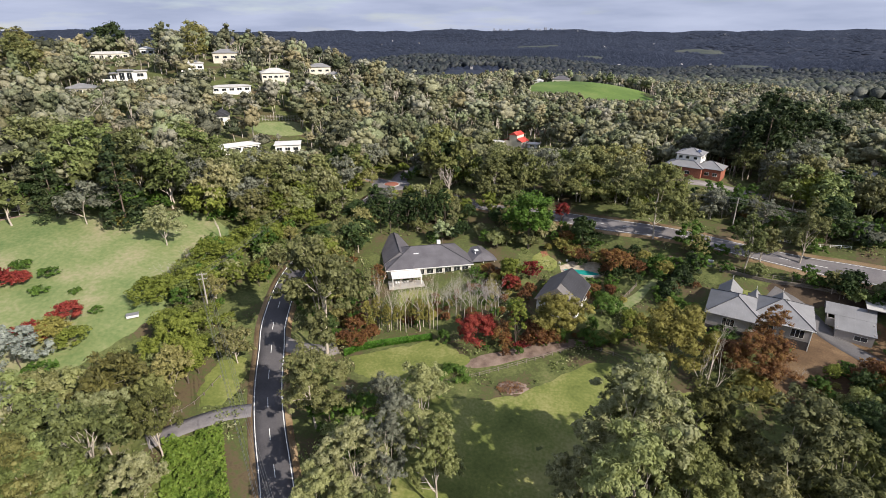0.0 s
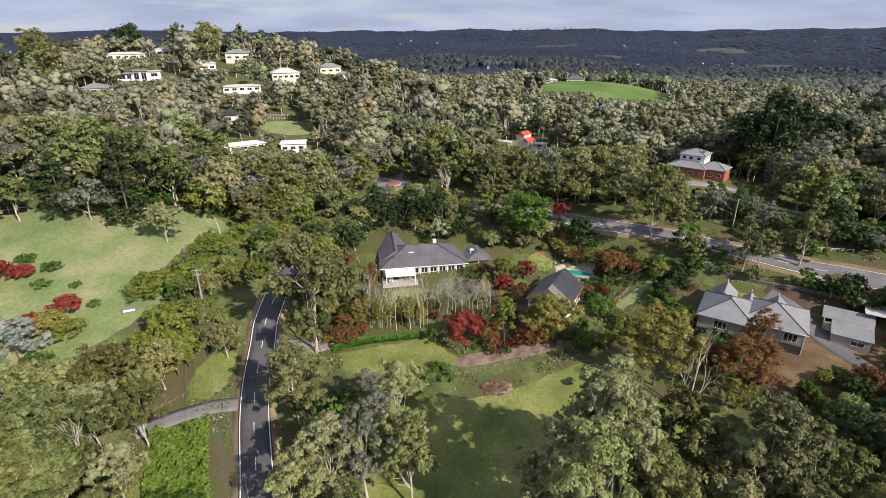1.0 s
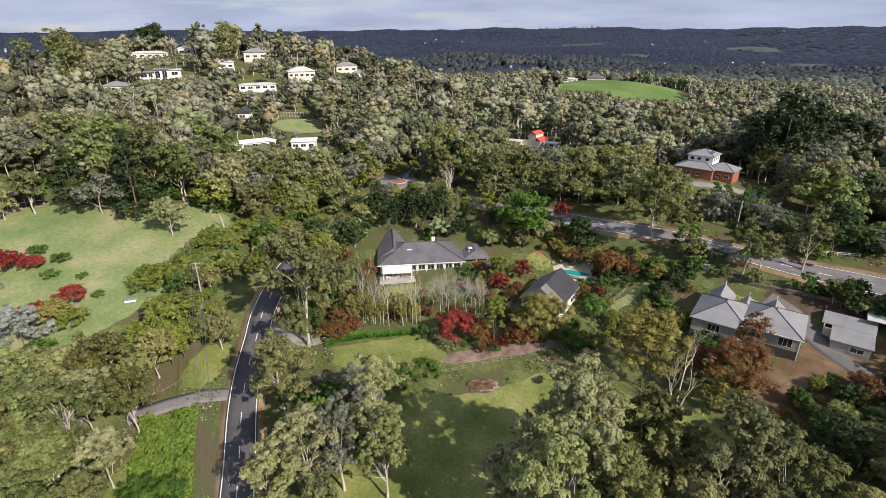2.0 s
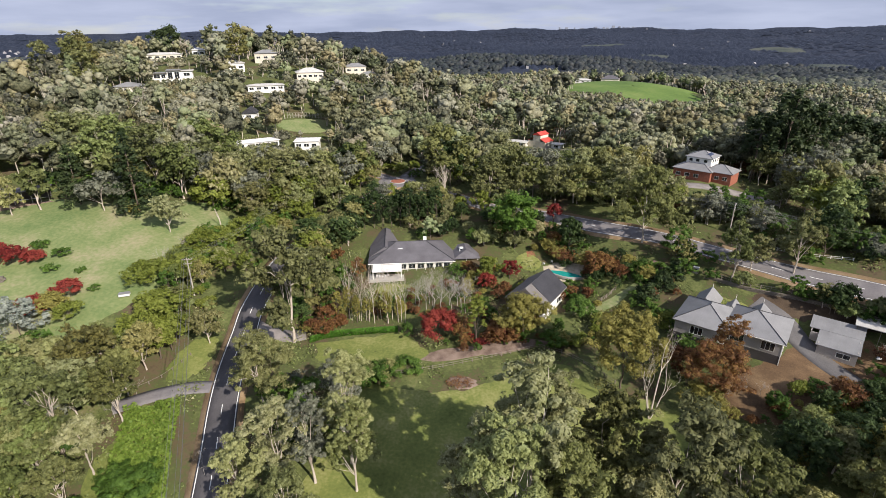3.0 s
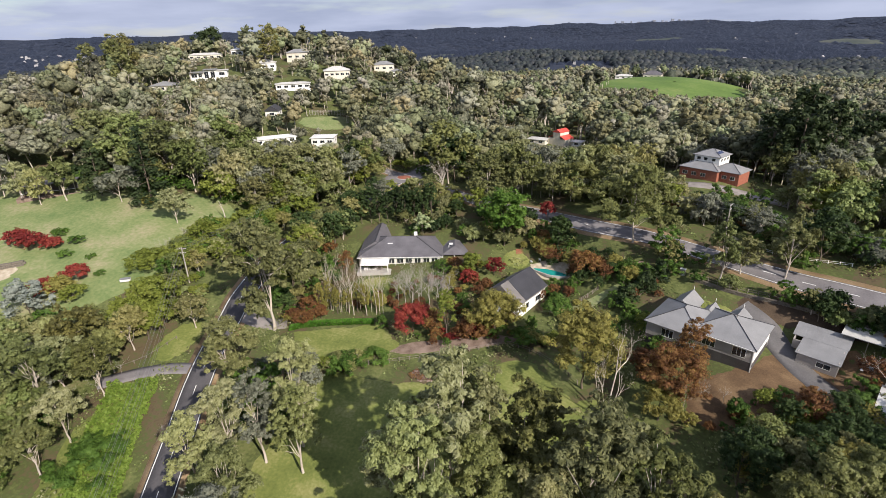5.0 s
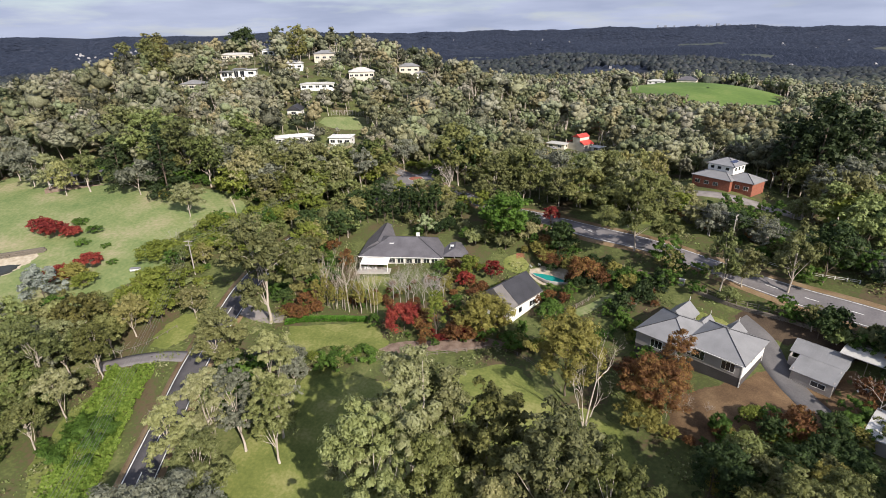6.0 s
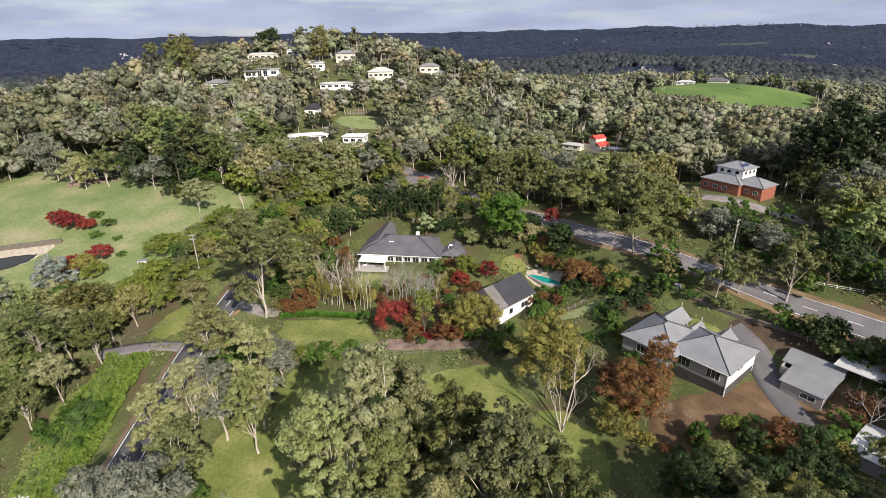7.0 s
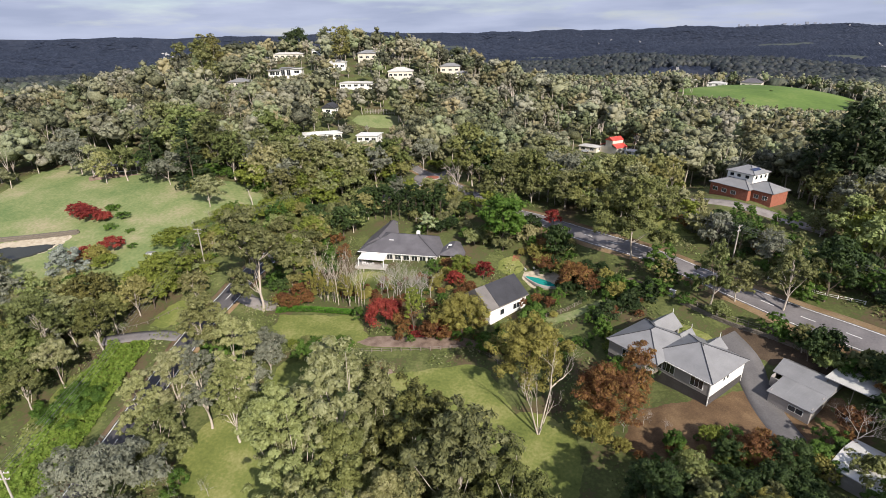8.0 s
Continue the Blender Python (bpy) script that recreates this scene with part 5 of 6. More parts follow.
hip_roof(gh, -8.8, -5.4, 10.0, 14.6, 6.47, 1.9, GREY_SHEET, 0.5, 1.0, label="grey ribbed steel roof")
hip_roof(gh, -14.2, -12.0, 9.6, 13.6, 6.47, 1.7, GREY_SHEET, 0.4, 1.0, label="grey ribbed steel roof")
walls(gh, -21.4, -16.6, 11.5, 15.2, -2, 6.3, TAUPE)
block("corner_board", gh, -0.72, -0.54, 0.54, 0.72, -3, 6.3, WHITE)
block("corner_board", gh, -0.72, -0.54, 13.68, 13.86, -3, 6.3, WHITE)
# white panel over the taupe end wall paints in its sunlit brightness
block("sunlit_end_panel", gh, -0.597, -0.5, 0.72, 13.68, 2.9, 6.3, WHITE, "end wall panel coloured white for the sun on it")
for wx, ww in ((-3.4, 2.6), (-9.8, 2.8), (-11.6, 0.9)):
    window(gh, wx, 0.6, 4.7, ww, 2.0, 0, WHITE, 2 if ww > 1 else 0)
window(gh, -18, -2.2, 4.7, 2.6, 1.9, 0, WHITE, 2)
window(gh, -0.5, 5.5, 5.2, 0.7, 0.8, 1, WHITE, 0)
window(gh, -0.5, 6.9, 5.2, 0.7, 0.8, 1, WHITE, 0)
block("gutter", gh, -14.2, 0.06, -0.16, -0.02, 6.25, 6.4, WHITE)
for px, pw in ((-13.0, 2.4),):
    block("balcony", gh, px - pw / 2, px + pw / 2, -1.6, 0.6, 2.75, 2.9, TIMBER)
    block("balcony_rail", gh, px - pw / 2, px + pw / 2, -1.6, -1.5, 2.9, 3.9, WHITE)

for k, (fx, fy, fz) in enumerate(((-19.0, 15.7, 9.2), (-7.1, 15.1, 8.6), (-13.1, 14.0, 8.3))):
    v, f = tube([(fx, fy, fz - 0.5), (fx, fy, fz + 0.5), (fx, fy, fz + 0.9)], [0.07, 0.06, 0.01], 6)
    part("finial", mesh_np("finial", v, f, WHITE), gh, "white timber finial")
block("barge_board", gh, -14.3, 0.0, 14.32, 14.42, 6.25, 6.42, WHITE)
v, f = tube([(-6.5, 7.0, 9.3), (-6.5, 7.0, 10.1)], [0.09, 0.09], 8)
part("flue", mesh_np("flue", v, f, WIRE), gh)

# the garage with a low lean-to
shed = thing("garage", 98.1, 118.7, gz(103, 117) - 0.1, -33, "small weatherboard garage with grey skillion roof", "shed")
block("wall", shed, 0.4, 10.2, 0.3, 0.5, -2.5, 2.6, TAUPE)
block("wall", shed, 0.4, 0.6, 0.5, 8.6, -2.5, 2.8, TAUPE)
block("wall", shed, 10.0, 10.2, 0.5, 8.6, -2.5, 2.8, TAUPE)
block("wall", shed, 0.4, 10.2, 8.6, 8.8, -2.5, 2.8, TAUPE)
hip_roof(shed, 0.3, 10.3, 2.5, 9.2, 2.95, 1.7, GREY_SHEET, 0.4, 1.0, label="grey sheet gable roof")
block("lean_to_wall", shed, 2.4, 10.2, -4.0, -3.8, -3.5, 1.9, TAUPE)
block("lean_to_wall", shed, 2.4, 2.6, -3.8, 0.3, -3.5, 2.2, TAUPE)
block("lean_to_wall", shed, 10.0, 10.2, -3.8, 0.3, -3.5, 2.2, TAUPE)
v = [(2.0, -4.4, 2.0), (10.6, -4.4, 2.0), (10.6, 2.6, 2.97), (2.0, 2.6, 2.97)]
part("lean_to_roof", poly_mesh("lean_to_roof", v + [(a, b, c - 0.15) for a, b, c in v], [(0, 1, 2, 3), (7, 6, 5, 4), (0, 4, 5, 1), (1, 5, 6, 2), (2, 6, 7, 3), (3, 7, 4, 0)], GREY_SHEET), shed, "grey skillion sheet roof")
window(shed, 7.6, -4.0, 0.6, 2.6, 1.1, 0, WHITE, 1)

# the open car shelter and the low pale roof beside it
sh2 = thing("car_shelter", 113.5, 118.0, gz(113, 118), -33, "open car shelter with pale flat roof", "shelter")
for px in (-4.5, 0, 4.5):
    for py in (-2.8, 2.8):
        block("post", sh2, px - 0.06, px + 0.06, py - 0.06, py + 0.06, -2, 2.5, TIMBER)
block("roof", sh2, -5, 5, -3.3, 3.3, 2.5, 2.68, PALE_SHEET, "pale sheet roof")
sh3 = thing("outbuilding", 113, 97, gz(112, 98), -33, "low outbuilding with weathered pale sheet roof", "shed")
walls(sh3, -6, 6, -5, 5, -2, 2.4, TAUPE)
hip_roof(sh3, -6, 6, -5, 5, 2.5, 0.9, PALE_SHEET, 0.5, 1.0)

# the long slate-roofed house
mh = thing("long_house", -17.8, 142.6, -4.1, 11.1, "long single-storey house with dark tiled hip roof", "house")
walls(mh, 0.8, 26.4, 0.8, 15.5, -2.0, 3.1, CREAM)
hip_roof(mh, 0.8, 26.4, 0.8, 17.0, 3.25, 3.7, SLATE, 0.8, label="dark slate-grey tiled roof", caps=DARK_SHEET)
walls(mh, 0.8, 9.5, 15.5, 24.5, -2.0, 3.1, CREAM)
hip_roof(mh, 0.8, 9.5, 6.0, 24.5, 3.27, 3.0, SLATE, 0.8, 0.75, label="dark slate-grey tiled roof", caps=DARK_SHEET)
walls(mh, 29.6, 34.8, 9.0, 12.6, -1.0, 2.7, CREAM)
hip_roof(mh, 27.4, 34.8, 2.5, 12.6, 3.05, 1.9, SLATE, 0.5, 0.35, label="dark tiled carport roof")
for px in (27.2, 31.0, 34.6):
    block("carport_post", mh, px - 0.12, px + 0.12, 2.5, 2.75, -1.5, 2.95, WHITE)
block("fascia", mh, 0.0, 27.2, -0.12, -0.02, 3.05, 3.27, WHITE)
for px in (10.8, 13.6, 16.4, 19.2, 22.0, 24.6):
    window(mh, px, 0.8, 1.7, 1.9, 1.5, 0, WHITE, 1)
    block("verandah_post", mh, px + 1.35, px + 1.47, -0.1, 0.02, -2.0, 3.05, WHITE)
block("verandah_floor", mh, 9, 27, -0.3, 0.8, -0.5, 0.0, CONCRETE)
block("chimney", mh, 17.6, 18.7, 10.2, 11.2, 4.5, 7.6, WHITE, "white rendered chimney")
v, f = prism([(9.3, 5.6), (10.9, 5.6), (10.9, 6.9), (9.3, 6.9)], 0, 0.14)
sk = part("skylight", poly_mesh("skylight", v, f, PLASTIC), mh, "pale roof skylight")
sk.matrix_local = pose(0, 0, 5.62)
pg = thing("pergola", -17.8, 142.6, -4.1, 11.1, "white-roofed patio pergola against the house", "pergola")
v = [(1.5, -4.4, 2.5), (10.4, -4.4, 2.5), (10.4, -0.1, 2.95), (1.5, -0.1, 2.95)]
part("roof", poly_mesh("roof", v + [(a, b, c - 0.1) for a, b, c in v], [(0, 1, 2, 3), (7, 6, 5, 4), (0, 4, 5, 1), (1, 5, 6, 2), (2, 6, 7, 3), (3, 7, 4, 0)], WHITE_SHEET), pg, "white translucent patio roof")
for px in (1.7, 10.2):
    block("post", pg, px - 0.12, px + 0.12, -4.3, -4.06, -2.0, 2.45, WHITE)
block("patio", pg, 0.5, 11, -4.8, -0.3, -1.5, 0.05, CONCRETE)

# the dark-roofed pool house
ph = thing("pool_house", 33.0, 131.5, -6.0, -27.8, "white pool house with steep dark roof", "house")
walls(ph, -5.4, 5.4, -6.6, 7.3, -2, 3.6, WHITE)
OLD_TILES = ribbed("weathered_roof_tiles", [(0.3, (0.12, 0.11, 0.105)), (0.7, (0.21, 0.195, 0.185))], 0.33, 0.7, axis="Y")
hip_roof(ph, -5.4, 5.4, -6.6, 7.3, 3.75, 4.4, OLD_TILES, 0.6, 1.0, label="slate-grey gable roof")
v = [(5.95, -3.6, 3.95), (5.95, 7.8, 3.95), (0.1, 7.8, 8.2), (0.1, -3.6, 8.2)]
part("solar_sheet", poly_mesh("solar_sheet", v + [(a, b, c - 0.08) for a, b, c in v], [(0, 1, 2, 3), (7, 6, 5, 4), (0, 4, 5, 1), (1, 5, 6, 2), (2, 6, 7, 3), (3, 7, 4, 0)], DARK_SHEET), ph, "black pool-heating mat on the roof")
window(ph, 5.4, 3.5, 1.6, 2.4, 1.6, 1, WHITE, 1)
window(ph, 5.4, -2.0, 1.6, 1.4, 1.6, 1, WHITE, 0)

# the two-storey brick house
bh = thing("brick_house", 91.0, 210.0, 13.1, -38, "two-storey brick house with grey hipped roofs", "house")
walls(bh, 0.6, 17, -8.0, 4.0, -8, 4.6, BRICK)
hip_roof(bh, 0.6, 17, -8.0, 4.0, 4.75, 2.6, GREY_SHEET, 0.7, caps=DARK_SHEET)
walls(bh, 13, 25, -5.5, 5.0, -8, 4.4, BRICK)
hip_roof(bh, 13, 25, -5.5, 5.0, 4.73, 2.7, GREY_SHEET, 0.7, caps=DARK_SHEET)
walls(bh, 4, 15, -3, 7.0, 4.6, 9.6, WHITE)
hip_roof(bh, 4, 15, -3, 7.0, 9.7, 2.4, GREY_SHEET, 0.7, caps=DARK_SHEET)
for wx in (6, 9, 12.5):
    window(bh, wx, -3, 8.2, 1.5, 1.2, 0, WHITE, 0)
for wy in (-1, 2, 5):
    window(bh, 15, wy, 8.2, 1.2, 1.3, 1, WHITE, 0)
for wx in (3, 7, 11):
    window(bh, wx, -8.0, 2.2, 2.0, 1.4, 0, WHITE, 1)
for wx in (19, 22.5):
    window(bh, wx, -5.5, 2.2, 1.8, 1.4, 0, WHITE, 1)

for k in range(5):
    v, f = prism([(0, 0), (0.95, 0), (0.95, 1.6), (0, 1.6)], 0, 0.06)
    sp = part("solar_panel", poly_mesh("solar_panel", v, f, SOLAR), bh, "dark blue solar panel")
    sp.matrix_local = pose(13.6, -1.2 + k * 1.0, 10.55, 0, 25, 0) @ pose(0, 0, 0, 0, 0, 90)
bh.scale = (0.82, 0.82, 0.82)
# houses on the wooded hill and beyond
simple_house(-108, 352, 24, 17, 12, 5.0, RENDER, PALE_SHEET, 2.6, "hilltop house with pale hipped roof", 5)
simple_house(-124, 318, 27, 21, 8, 3.2, WHITE, PALE_SHEET, 0.9, "long low white house with flat pale roof", 5)
simple_house(-232, 387, 35, 24, 9, 3.6, RENDER, PALE_SHEET, 1.4, "long low house on the hilltop", 5)
simple_house(-213, 402, 30, 9, 8, 4.5, WHITE, PALE_SHEET, 1.6, "small white hilltop house among trees", 2)
simple_house(-158, 348, 25, 13, 9, 5.0, WHITE, PALE_SHEET, 1.8, "white two-storey house on the hill", 3)
simple_house(-146, 374, 15, 15, 10, 6.0, RENDER, GREY_SHEET, 2.2, "cream hilltop house with grey roof", 3)
simple_house(-90, 400, 20, 15, 10, 5.5, RENDER, GREY_SHEET, 2.2, "cream house with low grey roof among trees", 3)
simple_house(-79, 396, 20, 9, 8, 4.0, WHITE, GREY_SHEET, 1.6, "white annexe house below the hilltop", 2)
simple_house(-183, 276, 20, 13, 11, 3.2, RENDER, GREY_SHEET, 2.0, "house with grey roof half hidden by trees", 3)
simple_house(-112, 269, 15, 7, 9, 3.5, WHITE, DARK_SHEET, 2.6, "white gabled cottage with dark roof", 1, 1.0)
simple_house(-73.5, 247, 12, 11, 9, 4.2, WHITE, WHITE_SHEET, 0.6, "white house with flat pale roof and deep porch", 3)
simple_house(-93, 233, 38, 19, 8, 3.0, WHITE, WHITE_SHEET, 0.8, "long low shed with pale sheet roof", 5, 0.0, 0.0, "shed", "shed")
simple_house(218, 268, -30, 16, 10, 4.0, RENDER, PALE_SHEET, 1.8, "pale-roofed house beyond the pines", 3)
simple_house(180, 218, -30, 20, 9, 3.2, RENDER, GREY_SHEET, 1.8, "long low house with verandah beyond the pines", 5)
simple_house(146, 676, -15, 20, 14, 5.0, RENDER, SLATE, 4.0, "farmhouse at the top of the field", 3)
simple_house(112, 660, -10, 18, 10, 3.5, WHITE, PALE_SHEET, 1.6, "pale farm shed beside the field", 3)
simple_house(84, 640, -5, 12, 10, 8.0, WHITE, PALE_SHEET, 1.6, "white two-storey house beside the field", 3)
simple_house(182, 472, -20, 9, 5, 2.6, WHITE, WHITE_SHEET, 0.8, "white field shelter at the fence", 1)
# red-roofed barn: tall middle bay between two lower sides
barn = thing("barn", 44, 317, gz(44, 317), 52, "cream barn with red sheet roof and raised middle", "barn")
walls(barn, -4, 4, -6, 6, -2, 4.0, RENDER)
walls(barn, -4, 4, -2.6, 2.6, 4.0, 7.6, RENDER)
hip_roof(barn, -4, 4, -2.6, 2.6, 7.7, 1.6, RED_SHEET, 0.3, 1.0, label="red sheet top roof")
for y0, y1, s in ((-6.4, -2.6, 1), (2.6, 6.4, -1)):
    za, zb = (4.0, 5.8) if s > 0 else (5.8, 4.0)
    v = [(-4.3, y0, za), (4.3, y0, za), (4.3, y1, zb), (-4.3, y1, zb)]
    part("side_roof", poly_mesh("side_roof", v + [(a, b, c - 0.12) for a, b, c in v], [(0, 1, 2, 3), (7, 6, 5, 4), (0, 4, 5, 1), (1, 5, 6, 2), (2, 6, 7, 3), (3, 7, 4, 0)], RED_SHEET), barn, "red sheet side roof")
simple_house(31, 318, -20, 11, 7, 2.8, RENDER, PALE_SHEET, 0.6, "low shed with pale flat roof beside the barn", 2, 0, 0, "shed", "shed")
simple_house(54, 314, -28, 6, 5, 2.6, WHITE, WHITE_SHEET, 0.6, "small white lean-to shed beside the barn", 1, 0, 0, "shed", "shed")

# the white two-level house on the hill
wh = thing("white_house", -193, 333, gz(-193, 333), 28, "white two-level house with deep verandah and flat roof", "house")
walls(wh, -12, -3, -4, 5, -3, 5.4, WHITE)
walls(wh, -3, 5, -4.8, 5, -3, 7.0, WHITE)
walls(wh, 5, 12, -4, 5, -3, 6.4, WHITE)
block("roof", wh, -13, -2.6, -5.4, 5.6, 5.5, 5.8, GREY_SHEET)
block("roof", wh, -3.4, 5.4, -6.2, 5.6, 7.05, 7.35, GREY_SHEET)
block("roof", wh, 4.8, 12.8, -5.0, 5.6, 6.45, 6.75, PALE_SHEET)
for wx, wy, ww, wz, hh in ((-9, -4, 3.4, 3.6, 2.2), (-5.3, -4, 2.2, 3.6, 2.2), (-1.2, -4.8, 2.6, 4.0, 4.0), (2.8, -4.8, 2.6, 4.0, 4.0), (8.5, -4, 3.5, 4.4, 1.8), (8.5, -4, 2.6, 1.2, 1.0)):
    window(wh, wx, wy, wz, ww, hh, 0, WHITE, 1)


# ---- bare trees ----
def bare_mesh(H, R, rng, forks=3, depth=4, girth=1.0, bole=0.42, boles=1):
    """A leafless tree: limbs that fork again and again down to twigs, stitched into one piece."""
    v, f = [], []

    def limb(start, way, length, rad, level, hold):
        n = 4
        pts, d = [start], np.array(way)
        for i in range(n):
            d = d + rng.normal(0, 0.12 if level else 0.03, 3) + (0, 0, 0.05)
            d /= np.linalg.norm(d)
            pts.append(pts[-1] + d * length / n)
        tv, tf = tube(pts, np.linspace(rad, rad * 0.55, n + 1), 5 if level < 2 else 3)
        base = len(v)
        v.extend(tv)
        f.extend((tf + base).tolist())
        if hold is not None:
            f.append([base, base + 1, hold, hold + 1])
        if level < depth:
            kids = forks + (1 if level else 0) + int(rng.integers(0, 2))
            for j in range(kids):
                k = min(n, 1 + int(rng.integers(1 if level else 2, n + 1)))
                k = min(k, n)
                side = np.cross(d, rng.normal(0, 1, 3))
                side /= np.linalg.norm(side) + 1e-9
                w = d * rng.uniform(0.5, 0.9) + side * rng.uniform(0.5, 1.0) * R / H * 1.9 + np.array((0, 0, 0.15))
                w /= np.linalg.norm(w)
                limb(np.array(pts[k]), w, length * rng.uniform(0.5, 0.72), rad * 0.5 * rng.uniform(0.7, 1.1), level + 1, base + k * (5 if level < 2 else 3))
    hold = None
    for k in range(boles):
        a = k * 2.4 + 0.5
        tip = 0.62 if boles > 1 else 0.0
        limb(np.array((0, 0, -0.3)), (tip * math.cos(a), 0.02 + tip * math.sin(a), 1.0), H * bole * (1 - 0.12 * k), (0.012 * H + 0.04) * girth * (1 - 0.15 * k), 0, hold)
        hold = 0
    return np.array(v), np.array(f)


def bare_tree(x, y, H, R, spin, key, bark, label, forks=3, depth=4, girth=1.0, name="bare_tree", bole=0.42):
    if key not in TEMPLATES:
        rng = np.random.default_rng(900 + sum(map(ord, key)))
        v, f = bare_mesh(H, R, rng, forks, depth, girth, bole, 4 if key == "ghost" else 1)
        me = mesh_np("branches", v, f, bark)
        tall, wide = (v[:, 2].max(), np.percentile(np.hypot(v[:, 0], v[:, 1]), 98)) if key == "ghost" else (H, R)
        TEMPLATES[key] = (me, tall, wide)
    me, H0, R0 = TEMPLATES[key]
    root = new(name, me)
    root.matrix_world = pose(x, y, gz(x, y), 0, 0, spin) @ Matrix.Diagonal((R / R0, R / R0, H / H0, 1))
    return tagged(root, label, "tree", name.replace("_", " ") + "s")


bare_tree(55.5, 92.5, 24, 9.5, 40, "ghost", PALE_BARK, "tall leafless tree with white limbs", 1, 5, 1.0, "bare_tree", 0.36)
rb = np.random.default_rng(55)
for i in range(15):
    x = -19 + 17 * i / 14 + rb.uniform(-0.6, 0.6)
    bare_tree(x, 118.4 + 0.06 * (x + 19) + rb.uniform(-0.5, 2.6), rb.uniform(8, 11.5), rb.uniform(1.0, 1.6), rb.uniform(0, 360), "birch%d" % (i % 3), PALE_BARK, "slender pale birch with bare twigs", 4, 2, 0.55, "birch", 0.8)
for i in range(14):
    bare_tree(0 + (i % 7) * 2.4 + rb.uniform(-0.9, 0.9), 125 + 4.2 * (i // 7) + rb.uniform(-0.8, 0.8), rb.uniform(10, 13), rb.uniform(4.0, 5.2), rb.uniform(0, 360), "brush%d" % (i % 2), POLEWOOD, "leafless grey-brown tree with fine twigs", 3, 4, 0.6)
for x, y, h in ((75, 99, 5), (79, 97.5, 4.5), (71.5, 97, 5), (110.5, 104, 11), (-31, 68, 6), (-56, 78, 6), (-58.5, 74, 5), (-55, 84, 5), (-3, 52, 5), (-7, 55, 4.5), (1, 57, 5), (-14, 60, 4.5), (-74, 127, 7), (-71.5, 134, 8), (-69, 138, 7)):
    bare_tree(x, y, h, h * 0.42, x * 31, "brush%d" % (int(h) % 2), POLEWOOD, "leafless shrub with fine grey twigs", 3, 4, 0.6)
bare_tree(2.0, 183.5, 23, 6, 20, "deadgum", PALE_BARK, "dead white-limbed gum beside the road", 3, 3, 1.2)
bare_tree(-70, 153, 10, 1.4, 70, "snag", PALE_BARK, "dead upright tree trunk in the paddock", 2, 1, 1.6)

# ---- garden, fences, pool ----
hedge_line = curve_points([(-25, 109.6), (-21, 112.2), (-15, 114.2), (-9, 115.6), (-3.6, 116.6)], 12)


def hedge(name, line, width, height, mat, label, seed, per=70, size=0.4):
    """A clipped hedge: a body of stems filled all round with small leaves."""
    r = np.random.default_rng(seed)
    run = np.concatenate([[0], np.cumsum(np.linalg.norm(np.diff(line, axis=0), axis=1))])
    n = int(run[-1] * per)
    s = r.uniform(0, run[-1], n)
    c = np.stack([np.interp(s, run, line[:, 0]), np.interp(s, run, line[:, 1])], 1)
    a = r.uniform(-0.3, math.pi + 0.3, n)
    nor = np.stack([np.cos(a) * 0.7, np.cos(a) * 0.3 - 0.3, np.sin(a)], 1)
    off = np.cos(a) * width / 2 * r.uniform(0.7, 1.1, n)
    g = ground(c[:, 0], c[:, 1])
    P = np.stack([c[:, 0] - off * 0.25, c[:, 1] + off, g + np.abs(np.sin(a)) * height * r.uniform(0.75, 1.1, n) + 0.1], 1)
    v, f = leaf_quads(P, nor, size, r, 0.7)
    root = new(name)
    root.matrix_world = Matrix.Translation((line[0][0], line[0][1], gz(*line[0])))
    v = v - np.array((line[0][0], line[0][1], gz(*line[0])))
    part("leaves", mesh_np("leaves", v, f, mat), root)
    sv, sf = ribbon(line, -width * 0.28, width * 0.28, height * 0.35, height * 0.5)
    part("core", mesh_np("core", sv - np.array((line[0][0], line[0][1], gz(*line[0]))), sf, BARK), root)
    return tagged(root, label, "hedge")


hedge("hedge", hedge_line, 1.8, 1.1, HEDGELEAF, "low bright green border hedge along the lawn", 5, 260)
for i in range(7):
    plant("cypress", 61.5 + i * 1.8, 130.5 + i * 1.95, 4.2 + 0.5 * math.sin(i * 2.3), 1.7, i * 0.9)

# creeping green cover below the power line
patch("ground_cover", [(-52, 82), (-46, 82), (-41, 70), (-34, 57), (-28, 44), (-36, 40), (-46, 52), (-53, 66)], GRASS, 0.10, "bright green creeping ground cover", "ground cover", 0.8, seed=14)
r = np.random.default_rng(77)
spots = []
while len(spots) < 21000:
    t = r.uniform(0, 1)
    a = np.array((-50, 82)) * (1 - t) + np.array((-32, 42)) * t
    p = a + np.array((0.91, 0.41)) * r.uniform(-5.4, 5.4)
    spots.append((p[0], p[1]))
spots = np.array(spots)
lump = 1.0 + 0.9 * np.sin(spots[:, 0] * 0.9) * np.sin(spots[:, 1] * 0.7 + 1) + 0.6 * np.sin(spots[:, 0] * 2.3 + 1) * np.sin(spots[:, 1] * 2.0)
P = np.column_stack([spots, ground(spots[:, 0], spots[:, 1]) + np.clip(lump, 0.1, 2.6) * r.uniform(0.65, 1.0, len(spots)) + 0.1])
v, f = leaf_quads(P, np.tile((0.1, -0.2, 1.0), (len(P), 1)), 0.5, r, 0.8, 0.55)
CREEPLEAF = leafage("creeper_leaves", (0.045, 0.085, 0.010), (0.125, 0.195, 0.028), (0.23, 0.31, 0.06), 0.3)
tagged(new("creeper", mesh_np("creeper", v, f, CREEPLEAF)), "mass of bright green creeping shrubs", "shrubs", kind="stuff")

